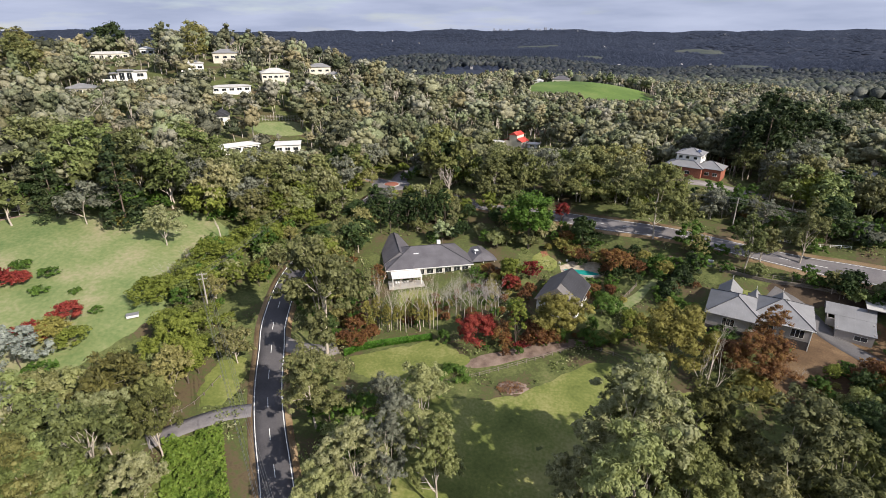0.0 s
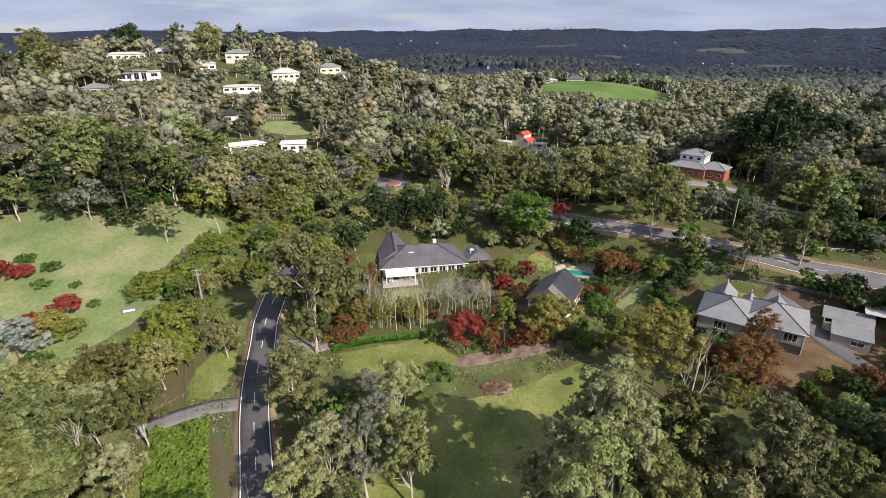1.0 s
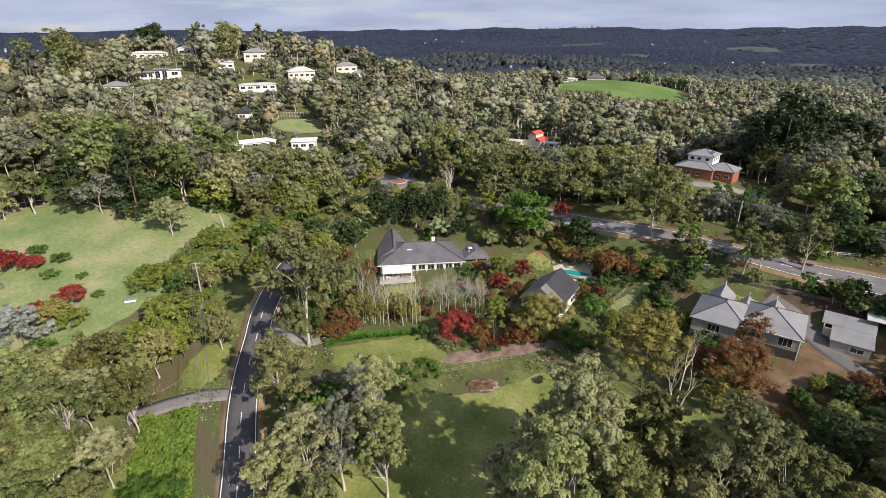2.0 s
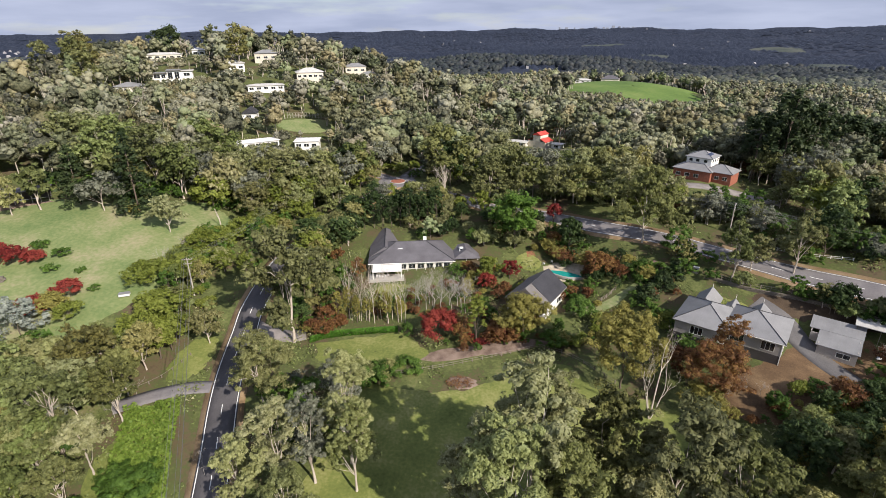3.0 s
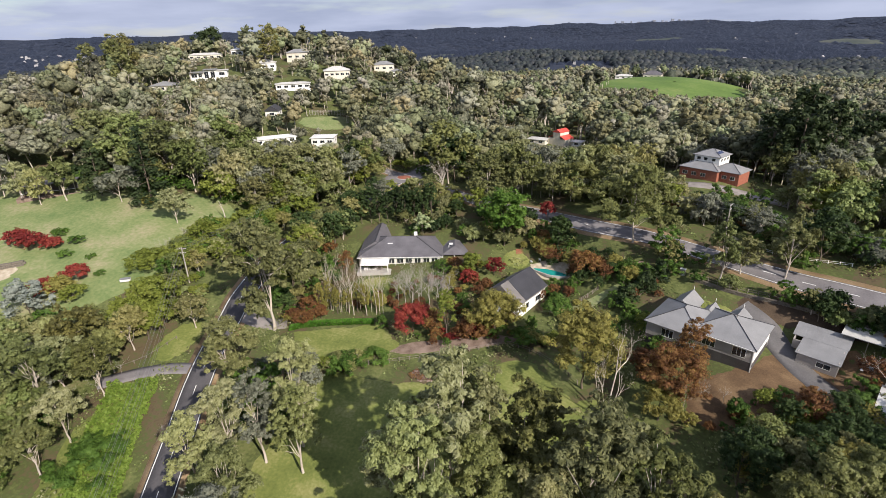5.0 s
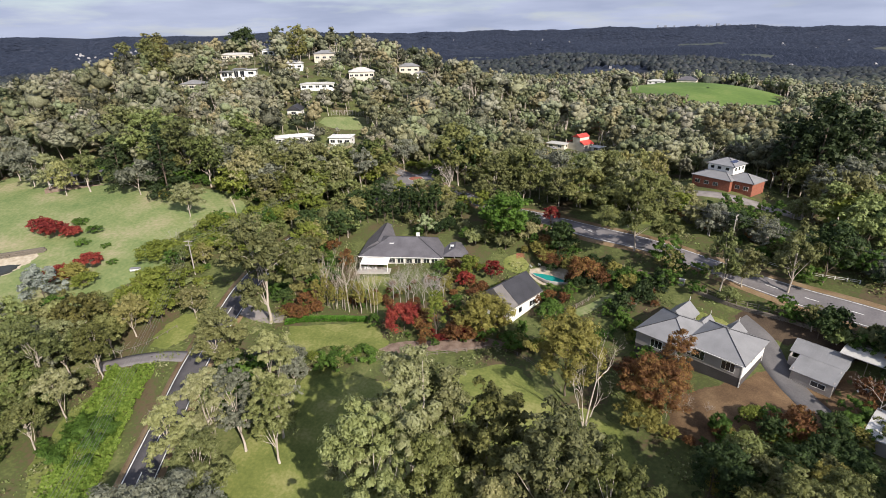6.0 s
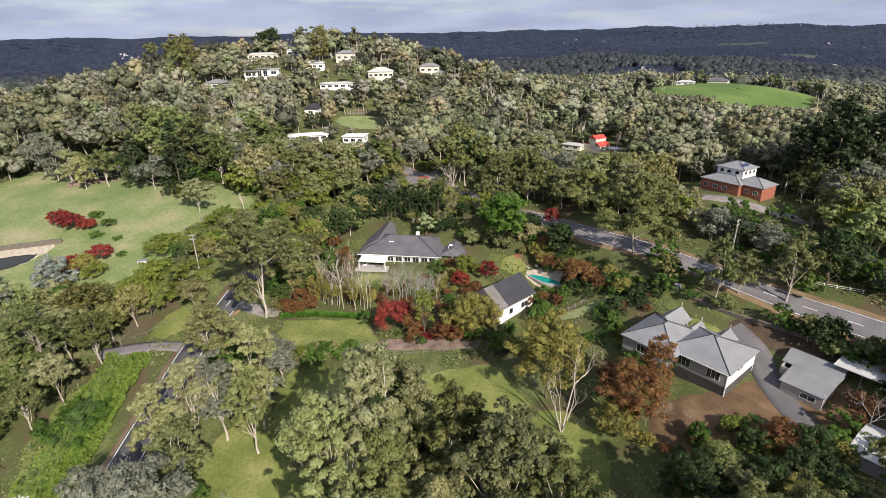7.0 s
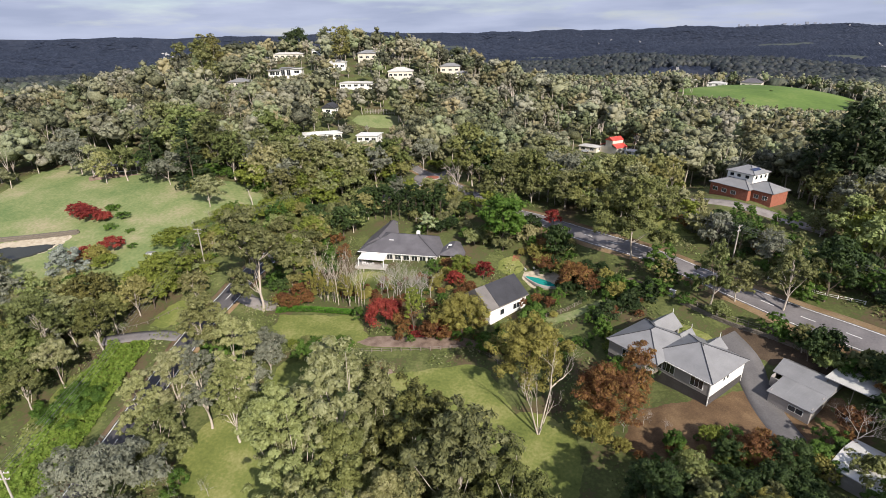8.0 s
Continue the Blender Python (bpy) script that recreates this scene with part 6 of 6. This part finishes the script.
# dry stalks in the round bed
r = np.random.default_rng(78)
a, q = r.uniform(0, 6.28, 420), np.sqrt(r.uniform(0, 1, 420))
bx, by = 14.6 + 3.3 * q * np.cos(a), 98.2 + 1.9 * q * np.sin(a)
v, f = leaf_quads(np.column_stack([bx, by, ground(bx, by) + r.uniform(0.15, 0.6, 420)]), np.tile((0.5, -0.3, 0.6), (420, 1)), 0.45, r, 0.3)
tagged(new("dry_flower_stalks", mesh_np("dry_flower_stalks", v, f, RUSTLEAF)), "brown dry flower stalks in a round bed", "plants", kind="stuff")


def post_fence(pts, gap, label, mat=TIMBER, high=1.15, rails=2, brace=False):
    """Posts, rails from post to post and slanting stays."""
    line = curve_points(pts, 20)
    run = np.concatenate([[0], np.cumsum(np.linalg.norm(np.diff(line, axis=0), axis=1))])
    n = max(2, int(run[-1] / gap) + 1)
    P = np.stack([np.interp(np.linspace(0, run[-1], n), run, line[:, j]) for j in (0, 1)], 1)
    z = ground(P[:, 0], P[:, 1])
    root = new("fence")
    root.matrix_world = Matrix.Translation((P[0][0], P[0][1], z[0]))
    o = np.array((P[0][0], P[0][1], z[0]))
    v, f = prism([(-0.08, -0.08), (0.08, -0.08), (0.08, 0.08), (-0.08, 0.08)], -0.3, high)
    pm = poly_mesh("post", v, f, mat)
    for i in range(n):
        part("post", pm, root).location = np.array((P[i][0], P[i][1], z[i])) - o
        if i < n - 1:
            for k in range(rails):
                h = high * (k + 1) / rails - 0.12
                tv, tf = tube([np.array((P[i][0], P[i][1], z[i] + h)) - o, np.array((P[i + 1][0], P[i + 1][1], z[i + 1] + h)) - o], [0.05, 0.05], 4)
                part("rail", mesh_np("rail", tv, tf, mat), root)
    return tagged(root, label, "fence")


post_fence([(-4.2, 99.0), (1.8, 100.2), (10.9, 103.4), (24.2, 108.8), (33, 112.8)], 2.4, "weathered timber post-and-rail fence")
post_fence([(33, 112.8), (39, 111), (45, 107), (50, 102)], 2.6, "dark timber post-and-rail fence by the shrubs")
post_fence([(43, 127), (47, 130), (52, 134), (56, 138)], 2.0, "low timber fence beside the pool house", TIMBER, 1.3, 3)
post_fence([(62, 128.5), (67, 134.5), (72, 139.5)], 2.2, "timber paling fence along the hedge", TIMBER, 1.7, 3)
post_fence([(80, 141), (90, 135.5), (101, 131.5), (111, 126), (122, 118)], 2.4, "dark timber fence above the retaining wall", TIMBER, 1.2, 2)
post_fence([(-98, 284), (-90, 292), (-82, 298), (-76, 301)], 1.6, "pale timber retaining fence on the hill", POLEWOOD, 3.0, 4)
post_fence([(100, 150), (108, 145), (118, 141)], 2.4, "white timber roadside rail", WHITE, 0.9, 2)
post_fence([(-64, 82), (-58, 84.5), (-53, 90), (-50.5, 98)], 2.6, "dark low rail fence on the verge", TIMBER, 0.8, 1)

# retaining wall of rough stones above the driveway
wall = thing("retaining_wall", 95, 134.5, gz(95, 134.5), 0, "low dry-stone retaining wall above the driveway", "wall")
r = np.random.default_rng(81)
line = curve_points([(80, 139.5), (90, 134), (101, 130), (111, 124.5), (120, 117)], 20)
run = np.concatenate([[0], np.cumsum(np.linalg.norm(np.diff(line, axis=0), axis=1))])
v0, f0 = prism([(-0.35, -0.25), (0.35, -0.25), (0.35, 0.25), (-0.35, 0.25)], 0, 0.34)
stone_meshes = []
for k in range(4):
    me = poly_mesh("stone", [(a + r.uniform(-0.06, 0.06), b + r.uniform(-0.06, 0.06), c + r.uniform(-0.04, 0.04)) for a, b, c in v0], f0, OLDSTONE)
    stone_meshes.append(me)
for row in range(3):
    for s in np.arange(0.4 + 0.3 * (row % 2), run[-1], 0.74):
        x, y = np.interp(s, run, line[:, 0]), np.interp(s, run, line[:, 1])
        st = part("stone", stone_meshes[int(r.integers(4))], wall)
        st.matrix_local = pose(x - 95, y - 134.5, gz(x, y) - gz(95, 134.5) - 0.1 + row * 0.33, 0, 0, -32 + r.uniform(-8, 8))

# swimming pool, deck and steps
zp = gz(43.5, 149) + 0.12
pool = thing("swimming_pool", 43.5, 148.8, zp, -8, "kidney-shaped swimming pool with turquoise water", "pool")
t = np.linspace(0, 2 * math.pi, 48, endpoint=False)
rad = 1 + 0.16 * np.cos(2 * t + 0.6) + 0.10 * np.sin(3 * t)
edge = np.stack([5.4 * rad * np.cos(t), 3.0 * rad * np.sin(t)], 1)
v, f = prism([tuple(p) for p in edge], -0.6, 0.12)
part("water", poly_mesh("water", v, f, POOLWATER), pool, "still turquoise pool water")
inner, outer = edge, edge * (1 + 0.5 / np.linalg.norm(edge, axis=1))[:, None]
n = len(t)
v = [(*p, 0.2) for p in inner] + [(*p, 0.2) for p in outer] + [(*p, -0.5) for p in inner] + [(*p, -0.5) for p in outer]
f = [(i, n + i, n + (i + 1) % n, (i + 1) % n) for i in range(n)] + [(n + i, 3 * n + i, 3 * n + (i + 1) % n, n + (i + 1) % n) for i in range(n)] + [((i + 1) % n, 2 * n + (i + 1) % n, 2 * n + i, i) for i in range(n)]
part("coping", poly_mesh("coping", v, f, CONCRETE), pool, "pale stone coping")
patch("pool_deck", [(36, 152), (40, 153.6), (45, 153.6), (50, 150.5), (50, 147), (46, 145), (41, 145.4), (37, 148)], STONE, 0.1, "pale paved deck round the swimming pool", "deck", 0.2, seed=15)
steps = thing("garden_steps", 33.5, 156.0, gz(33.5, 156), 20, "curved brick garden steps up the slope", "steps")
for i in range(5):
    block("step", steps, -2.2 + i * 0.1, 2.2 - i * 0.1, i * 0.45, i * 0.45 + 0.5, -0.6, 0.1 + i * 0.17, BRICK)
patch("lawn", [(28, 150), (33, 149), (36, 153), (32, 157), (28, 155)], GRASS, 0.09, "small lawn beside the garden steps", "lawn", 0.2, seed=16)
for i, (x, y) in enumerate(((36.5, 152.5), (39, 153.5), (42, 154))):
    ch = thing("deck_chair", x, y, gz(x, y) + 0.1, 150 + i * 25, "white outdoor chair on the pool deck", "chair", "outdoor chairs")
    block("seat", ch, -0.3, 0.3, -0.3, 0.3, 0.38, 0.44, PLASTIC, soft=0.02)
    block("backrest", ch, -0.3, 0.3, 0.28, 0.34, 0.44, 0.95, PLASTIC, soft=0.02)
    for lx in (-0.25, 0.25):
        for ly in (-0.25, 0.25):
            block("leg", ch, lx - 0.03, lx + 0.03, ly - 0.03, ly + 0.03, 0, 0.38, PLASTIC)
for i in range(5):
    ch = thing("patio_chair", 0, 0, 0, 0, "white plastic patio chair under the pergola", "chair", "patio chairs")
    ch.matrix_world = pose(-17.8, 142.6, -4.05, 0, 0, 11.1) @ pose(2.8 + (i % 3) * 0.9 + (2.6 if i > 2 else 0), -3.2 + (i // 3) * 0.4, 0, 0, 0, 40 * i)
    block("seat", ch, -0.28, 0.28, -0.28, 0.28, 0.40, 0.46, PLASTIC, soft=0.02)
    block("backrest", ch, -0.28, 0.28, 0.26, 0.32, 0.46, 0.95, PLASTIC, soft=0.02)
    for lx in (-0.23, 0.23):
        for ly in (-0.23, 0.23):
            block("leg", ch, lx - 0.03, lx + 0.03, ly - 0.03, ly + 0.03, 0, 0.40, PLASTIC)
tb = thing("patio_table", 0, 0, 0, 0, "grey patio table under the pergola", "table")
tb.matrix_world = pose(-17.8, 142.6, -4.05, 0, 0, 11.1) @ pose(7.4, -2.6, 0)
block("tabletop", tb, -1.0, 1.0, -0.5, 0.5, 0.70, 0.76, TIMBER, soft=0.02)
for lx in (-0.85, 0.85):
    for ly in (-0.4, 0.4):
        block("leg", tb, lx - 0.04, lx + 0.04, ly - 0.04, ly + 0.04, 0, 0.70, TIMBER)

# small timber pump hut and tank by the fence
hut = thing("pump_hut", 68.5, 143.9, gz(68.5, 143.9), -30, "small timber hut with flat brown roof", "hut")
walls(hut, -1.4, 1.4, -1.0, 1.0, -0.4, 1.9, TIMBER, 0.1)
block("roof", hut, -1.8, 1.8, -1.4, 1.4, 1.9, 2.05, SOIL)
bx = thing("meter_box", 78.2, 141.5, gz(78.2, 141.5), -30, "pale utility box beside the fence", "box")
block("body", bx, -0.7, 0.7, -0.4, 0.4, -0.2, 1.7, CONCRETE, soft=0.05)
block("lid", bx, -0.78, 0.78, -0.48, 0.48, 1.7, 1.8, PLASTIC, soft=0.03)

# paddock: trough, pond with stone bank, ruined verandah house
tr = thing("water_trough", -76.2, 112.2, gz(-76.2, 112.2), 25, "white metal trough standing in the paddock", "trough")
block("tub", tr, -1.3, 1.3, -0.7, 0.7, 0.25, 0.95, PLASTIC, soft=0.06)
block("rim", tr, -1.4, 1.4, -0.8, 0.8, 0.95, 1.02, GREY_SHEET, soft=0.02)
for lx in (-1.1, 1.1):
    block("leg", tr, lx - 0.08, lx + 0.08, -0.6, 0.6, 0, 0.25, TIMBER)
patch("pond_bank", [(-142, 92), (-132, 99.5), (-122, 106), (-113, 112), (-110, 107), (-113, 100), (-122, 90), (-136, 84)], STONE, 0.12, "bare pale earth bank of the pond", "bank", 0.6, seed=17)
patch("pond", [(-141, 87), (-131, 95), (-122, 100.5), (-113.5, 105.5), (-112, 102), (-119, 92), (-134, 82)], PONDWATER, 0.3, "dark still pond water", "pond", 0.4, seed=18)
bank = thing("pond_wall", -122, 106, gz(-122, 106), 32, "low pale sandstone wall along the pond", "wall")
r = np.random.default_rng(82)
for row in range(3):
    for k in range(26):
        s = -13 + k + 0.5 * (row % 2)
        a = pose(-122, 106, 0, 0, 0, 32) @ Vector((s, 0, 0))
        st = part("stone", stone_meshes[1 + 2 * int(r.integers(2))], bank)
        st.matrix_local = Matrix.Translation((s, r.uniform(-0.1, 0.1) + 0.25 * row, gz(a.x, a.y) - gz(-122, 106) + row * 0.5 - 0.1)) @ pose(0, 0, 0, 0, 0, r.uniform(-6, 6)) @ Matrix.Diagonal((1.45, 1.6, 1.55, 1))
vr = thing("verandah_house", -140, 152, gz(-140, 152), 35, "old dark-roofed house with open verandah posts", "house")
block("roof", vr, -9, 9, -3.2, 4, 4.1, 4.35, SLATE)
block("wall", vr, -8.5, 8.5, 1.0, 1.2, -1, 4.1, CHARCOAL)
for k in range(8):
    block("verandah_post", vr, -8.5 + k * 2.4 - 0.1, -8.5 + k * 2.4 + 0.1, -3.0, -2.8, -1, 4.1, POLEWOOD)
    block("rail", vr, -8.4 + k * 2.4, -6.2 + k * 2.4, -2.96, -2.86, 1.5, 1.62, WHITE) if k < 7 else None
block("terrace", vr, -10, 10, -4.2, 1, -2.0, 0.15, SOIL, "brown earth terrace edge")
plant("euc2", -136, 143.5, 13, 4.5, 1.0)
plant("euc2", -129.5, 148, 15, 4.5, 2.0)
plant("euc2", -146, 146, 14, 5, 3.0)
yb = plant("gold", -98.5, 151, 3.2, 2.0, 1.0)
tagged(yb, "small shrub in bright yellow leaf", "shrub")

# yellow road sign
sg = thing("road_sign", -49.0, 106.5, gz(-49, 106.5), 10, "yellow diamond warning sign on a post", "sign")
v, f = tube([(0, 0, -0.3), (0, 0, 2.4)], [0.035, 0.035], 6)
part("post", mesh_np("post", v, f, WIRE), sg)
v, f = prism([(-0.45, -0.02), (0.45, -0.02), (0.45, 0.02), (-0.45, 0.02)], -0.45, 0.45)
pl = part("plate", poly_mesh("plate", v, f, YELLOW), sg, "yellow diamond plate")
pl.matrix_local = pose(0, -0.06, 2.3, 0, 45, 0)


# ---- power lines ----
def power_pole(x, y, top, yaw, label="timber power pole with two crossarms"):
    g = gz(x, y)
    p = thing("power_pole", x, y, g, yaw, label, "power pole", "power poles")
    v, f = tube([(0, 0, -0.5), (0, 0, (top - g) * 0.5), (0, 0, top - g)], [0.21, 0.18, 0.14], 9)
    part("pole", mesh_np("pole", v, f, POLEWOOD), p)
    for k, (dz, w) in enumerate(((0.35, 1.25), (1.6, 1.0))):
        block("crossarm", p, -w, w, -0.20, -0.08, top - g - dz - 0.12, top - g - dz, POLEWOOD)
        for s in (-0.92, -0.4, 0.4, 0.92):
            block("insulator", p, s * w - 0.05, s * w + 0.05, -0.19, -0.09, top - g - dz, top - g - dz + 0.2, PLASTIC)
    return p


def cables(a, b, sag, yaw_a, yaw_b):
    """Four wires on the upper arms and two below, hanging between two pole tops."""
    for dz, w, marks in ((0.15, 1.25, (-0.92, -0.4, 0.4, 0.92)), (1.4, 1.0, (-0.92, 0.92))):
        for s in marks:
            p = [Vector(q) + Matrix.Rotation(radians(yw), 3, "Z") @ Vector((s * w, -0.14, -dz)) for q, yw in ((a, yaw_a), (b, yaw_b))]
            pts = [np.array(p[0].lerp(p[1], k / 14)) - np.array((0, 0, sag * 4 * (k / 14) * (1 - k / 14))) for k in range(15)]
            v, f = tube(pts, [0.024] * 15, 4)
            tagged(new("cable", mesh_np("cable", v, f, WIRE)), "thin grey overhead power cable", "cable", "power cables")


P1, P0, P3 = (-60.7, 118.6, 9.9), (-15.5, 36.5, 4.5), (-43.5, 208, 16.5)
P2, P4, P5 = (92.5, 158.8, 16.9), (152, 128, 14.0), (34, 192, 18.5)
for p, yaw in ((P1, 16), (P0, 28), (P3, -10), (P2, 60), (P4, 60), (P5, 60)):
    power_pole(*p, yaw)
cables(P1, P0, 1.6, 16, 28)
cables(P1, P3, 1.6, 16, -10)
cables(P2, P4, 1.2, 60, 60)
cables(P2, P5, 1.2, 60, 60)


# ---- vehicles ----
def car(x, y, yaw, paint, label):
    c = thing("car", x, y, gz(x, y) + 0.12, yaw, label, "car", "parked cars")
    prof = [(-2.2, 0.35), (-2.15, 0.8), (-1.3, 0.95), (-0.6, 1.45), (1.0, 1.47), (1.75, 0.98), (2.2, 0.85), (2.22, 0.35)]
    bm = bmesh.new()
    rows = [[bm.verts.new((px, side * (0.88 if pz < 1.2 else 0.68), pz)) for px, pz in prof] for side in (-1, 1)]
    bm.faces.new(rows[0])
    bm.faces.new(rows[1][::-1])
    for i in range(len(prof)):
        k = (i + 1) % len(prof)
        bm.faces.new((rows[0][k], rows[0][i], rows[1][i], rows[1][k]))
    bmesh.ops.bevel(bm, geom=bm.edges[:], offset=0.07, segments=2, affect="EDGES")
    bmesh.ops.recalc_face_normals(bm, faces=bm.faces[:])
    me = bpy.data.meshes.new("body")
    bm.to_mesh(me)
    bm.free()
    me.materials.append(paint)
    body = part("body", me, c)
    block("side_window", c, -0.55, 0.95, -0.83, -0.80, 1.0, 1.32, GLASS)
    block("side_window", c, -0.55, 0.95, 0.80, 0.83, 1.0, 1.32, GLASS)
    for px0, pz0, px1, pz1, nm in ((-1.24, 1.0, -0.66, 1.43, "windscreen"), (1.68, 1.06, 1.08, 1.46, "rear_window")):
        me = poly_mesh(nm, [(px0, -0.66, pz0 + 0.02), (px1, -0.6, pz1 + 0.02), (px1, 0.6, pz1 + 0.02), (px0, 0.66, pz0 + 0.02), (px0, -0.66, pz0 - 0.05), (px1, -0.6, pz1 - 0.05), (px1, 0.6, pz1 - 0.05), (px0, 0.66, pz0 - 0.05)],
                       [(0, 1, 2, 3), (7, 6, 5, 4), (0, 4, 5, 1), (1, 5, 6, 2), (2, 6, 7, 3), (3, 7, 4, 0)], GLASS)
        part(nm, me, c)
    for wx in (-1.35, 1.35):
        for wy in (-0.84, 0.84):
            v, f = tube([(wx, wy - 0.11, 0.32), (wx, wy - 0.10, 0.32), (wx, wy + 0.10, 0.32), (wx, wy + 0.11, 0.32)], [0.02, 0.32, 0.32, 0.02], 14)
            part("wheel", mesh_np("wheel", v, f, RUBBER), c)
    return c


car(-36.2, 166.5, 65, CARPAINT, "silver hatchback parked at the roadside")
car(10.2, 155.4, 101, WHITE, "white car parked in the carport")
car(29, 312, 10, CARPAINT, "silver car parked beside the barn")
car(-47, 226, 20, WHITE, "white car parked near the crossroads")
boat = thing("upturned_dinghy", 111.5, 112.0, gz(111.5, 112), 20, "pale blue upturned dinghy on bare earth", "boat")
t = np.linspace(-1, 1, 9)
v, f = [], []
for i, a in enumerate(t):
    w, h = 0.75 * math.sqrt(max(0.02, 1 - a * a * 0.95)), 0.55 * math.sqrt(max(0.02, 1 - a * a * 0.9))
    for k in range(7):
        b = math.pi * k / 6
        v.append((a * 2.2, w * math.cos(b), h * math.sin(b)))
part("hull", mesh_np("hull", v, grid_faces(9, 7), CARPAINT), boat)

# roundabout where the roads meet
isl = thing("traffic_island", -22, 213, gz(-22, 213), 0, "round concrete traffic island with kerb", "traffic island")
ring = [(3.4 * math.cos(a), 3.4 * math.sin(a)) for a in np.arange(28) * 2 * math.pi / 28]
v, f = prism(ring, -0.6, 0.32)
part("kerb", poly_mesh("kerb", v, f, CONCRETE), isl)
v, f = prism([(x * 0.88, y * 0.88) for x, y in ring], 0.3, 0.40)
part("paving", poly_mesh("paving", v, f, BRICK), isl)
t = np.arange(0, 48) * 2 * math.pi / 48
ringpts = [(-22 + 8.5 * math.cos(a), 213 + 8.5 * math.sin(a)) for a in t[::6]]
patch("roundabout_road", ringpts, OLD_ASPHALT, 0.14, "grey asphalt round the traffic island", "road", 0.0, seed=19)
patch("yard", [(-98, 268), (-88, 266), (-76, 276), (-74, 290), (-80, 297), (-92, 288), (-99, 278)], PADDOCK, 0.12, "dry grass yard behind the flat-roofed house", "yard", 0.5, seed=20)
patch("lawn", [(-30, 284), (-20, 284), (-16, 296), (-24, 300), (-31, 294)], GRASS, 0.12, "green lawn glimpsed between trees", "lawn", 0.5, seed=21)
patch("lawn", [(68, 170), (78, 168), (88, 172), (86, 182), (74, 184)], GRASS, 0.12, "green lawn below the brick house", "lawn", 0.5, seed=22)
patch("lawn", [(77, 129), (82, 127), (87, 126), (88, 129), (83, 132), (78, 133)], GRASS, 0.1, "green strip of lawn behind the house", "lawn", 0.3, seed=23)

# ---- the far country ----
TOWN = surface("far_town_walls", [(0.3, (0.20, 0.20, 0.22)), (0.7, (0.40, 0.39, 0.38))], 0.01, 0.8)
r = np.random.default_rng(91)
V, F, n = [], [], 0
for i in range(95):
    if i < 50:
        d, a = r.uniform(2100, 2700), radians(r.uniform(-50, -33))
    elif i < 75:
        d, a = r.uniform(1000, 1900), radians(r.uniform(-8, 32))
    else:
        d, a = r.uniform(2500, 4300), radians(r.uniform(-35, 40))
    x, y = d * math.sin(a) + 30, d * math.cos(a)
    w, h = r.uniform(3, 6), r.uniform(4.5, 6)
    c, s = math.cos(i), math.sin(i)
    box = [(x + c * px - s * py, y + s * px + c * py) for px, py in ((-w, -3), (w, -3), (w, 3), (-w, 3))]
    v, f = prism(box, gz(x, y) - 2, gz(x, y) + h)
    V += v + [(x + c * -w * 0.7, y + s * -w * 0.7, gz(x, y) + h + 3), (x + c * w * 0.7, y + s * w * 0.7, gz(x, y) + h + 3)]
    F += [tuple(k + n for k in q) for q in f + [(4, 5, 9, 8), (6, 7, 8, 9)]]
    n += 10
tagged(new("far_houses", poly_mesh("far_houses", V, F, TOWN)), "scattered pale far-off houses among woods", "houses", kind="stuff")
V, F, n = [], [], 0
for i in range(34):
    a = radians(r.normal(9.5, 2.4))
    x, y, w = 4860 * math.sin(a), 4860 * math.cos(a), r.uniform(5, 11)
    h = gz(x, y) + r.uniform(14, 30) + 22 * math.exp(-((math.degrees(a) - 10) / 1.6) ** 2) * r.uniform(0.3, 1)
    v, f = prism([(x - w, y - w), (x + w, y - w), (x + w, y + w), (x - w, y + w)], gz(x, y) - 10, h)
    V += v
    F += [tuple(k + n for k in q) for q in f]
    n += 8
# the blue-grey of the towers is distance haze put into the colour
SKYLINE = surface("hazy_towers", [(0.3, (0.20, 0.22, 0.27)), (0.7, (0.27, 0.29, 0.34))], 0.005, 0.9)
tagged(new("city_skyline", poly_mesh("city_skyline", V, F, SKYLINE)), "faint city towers on the horizon", "skyline", kind="stuff")
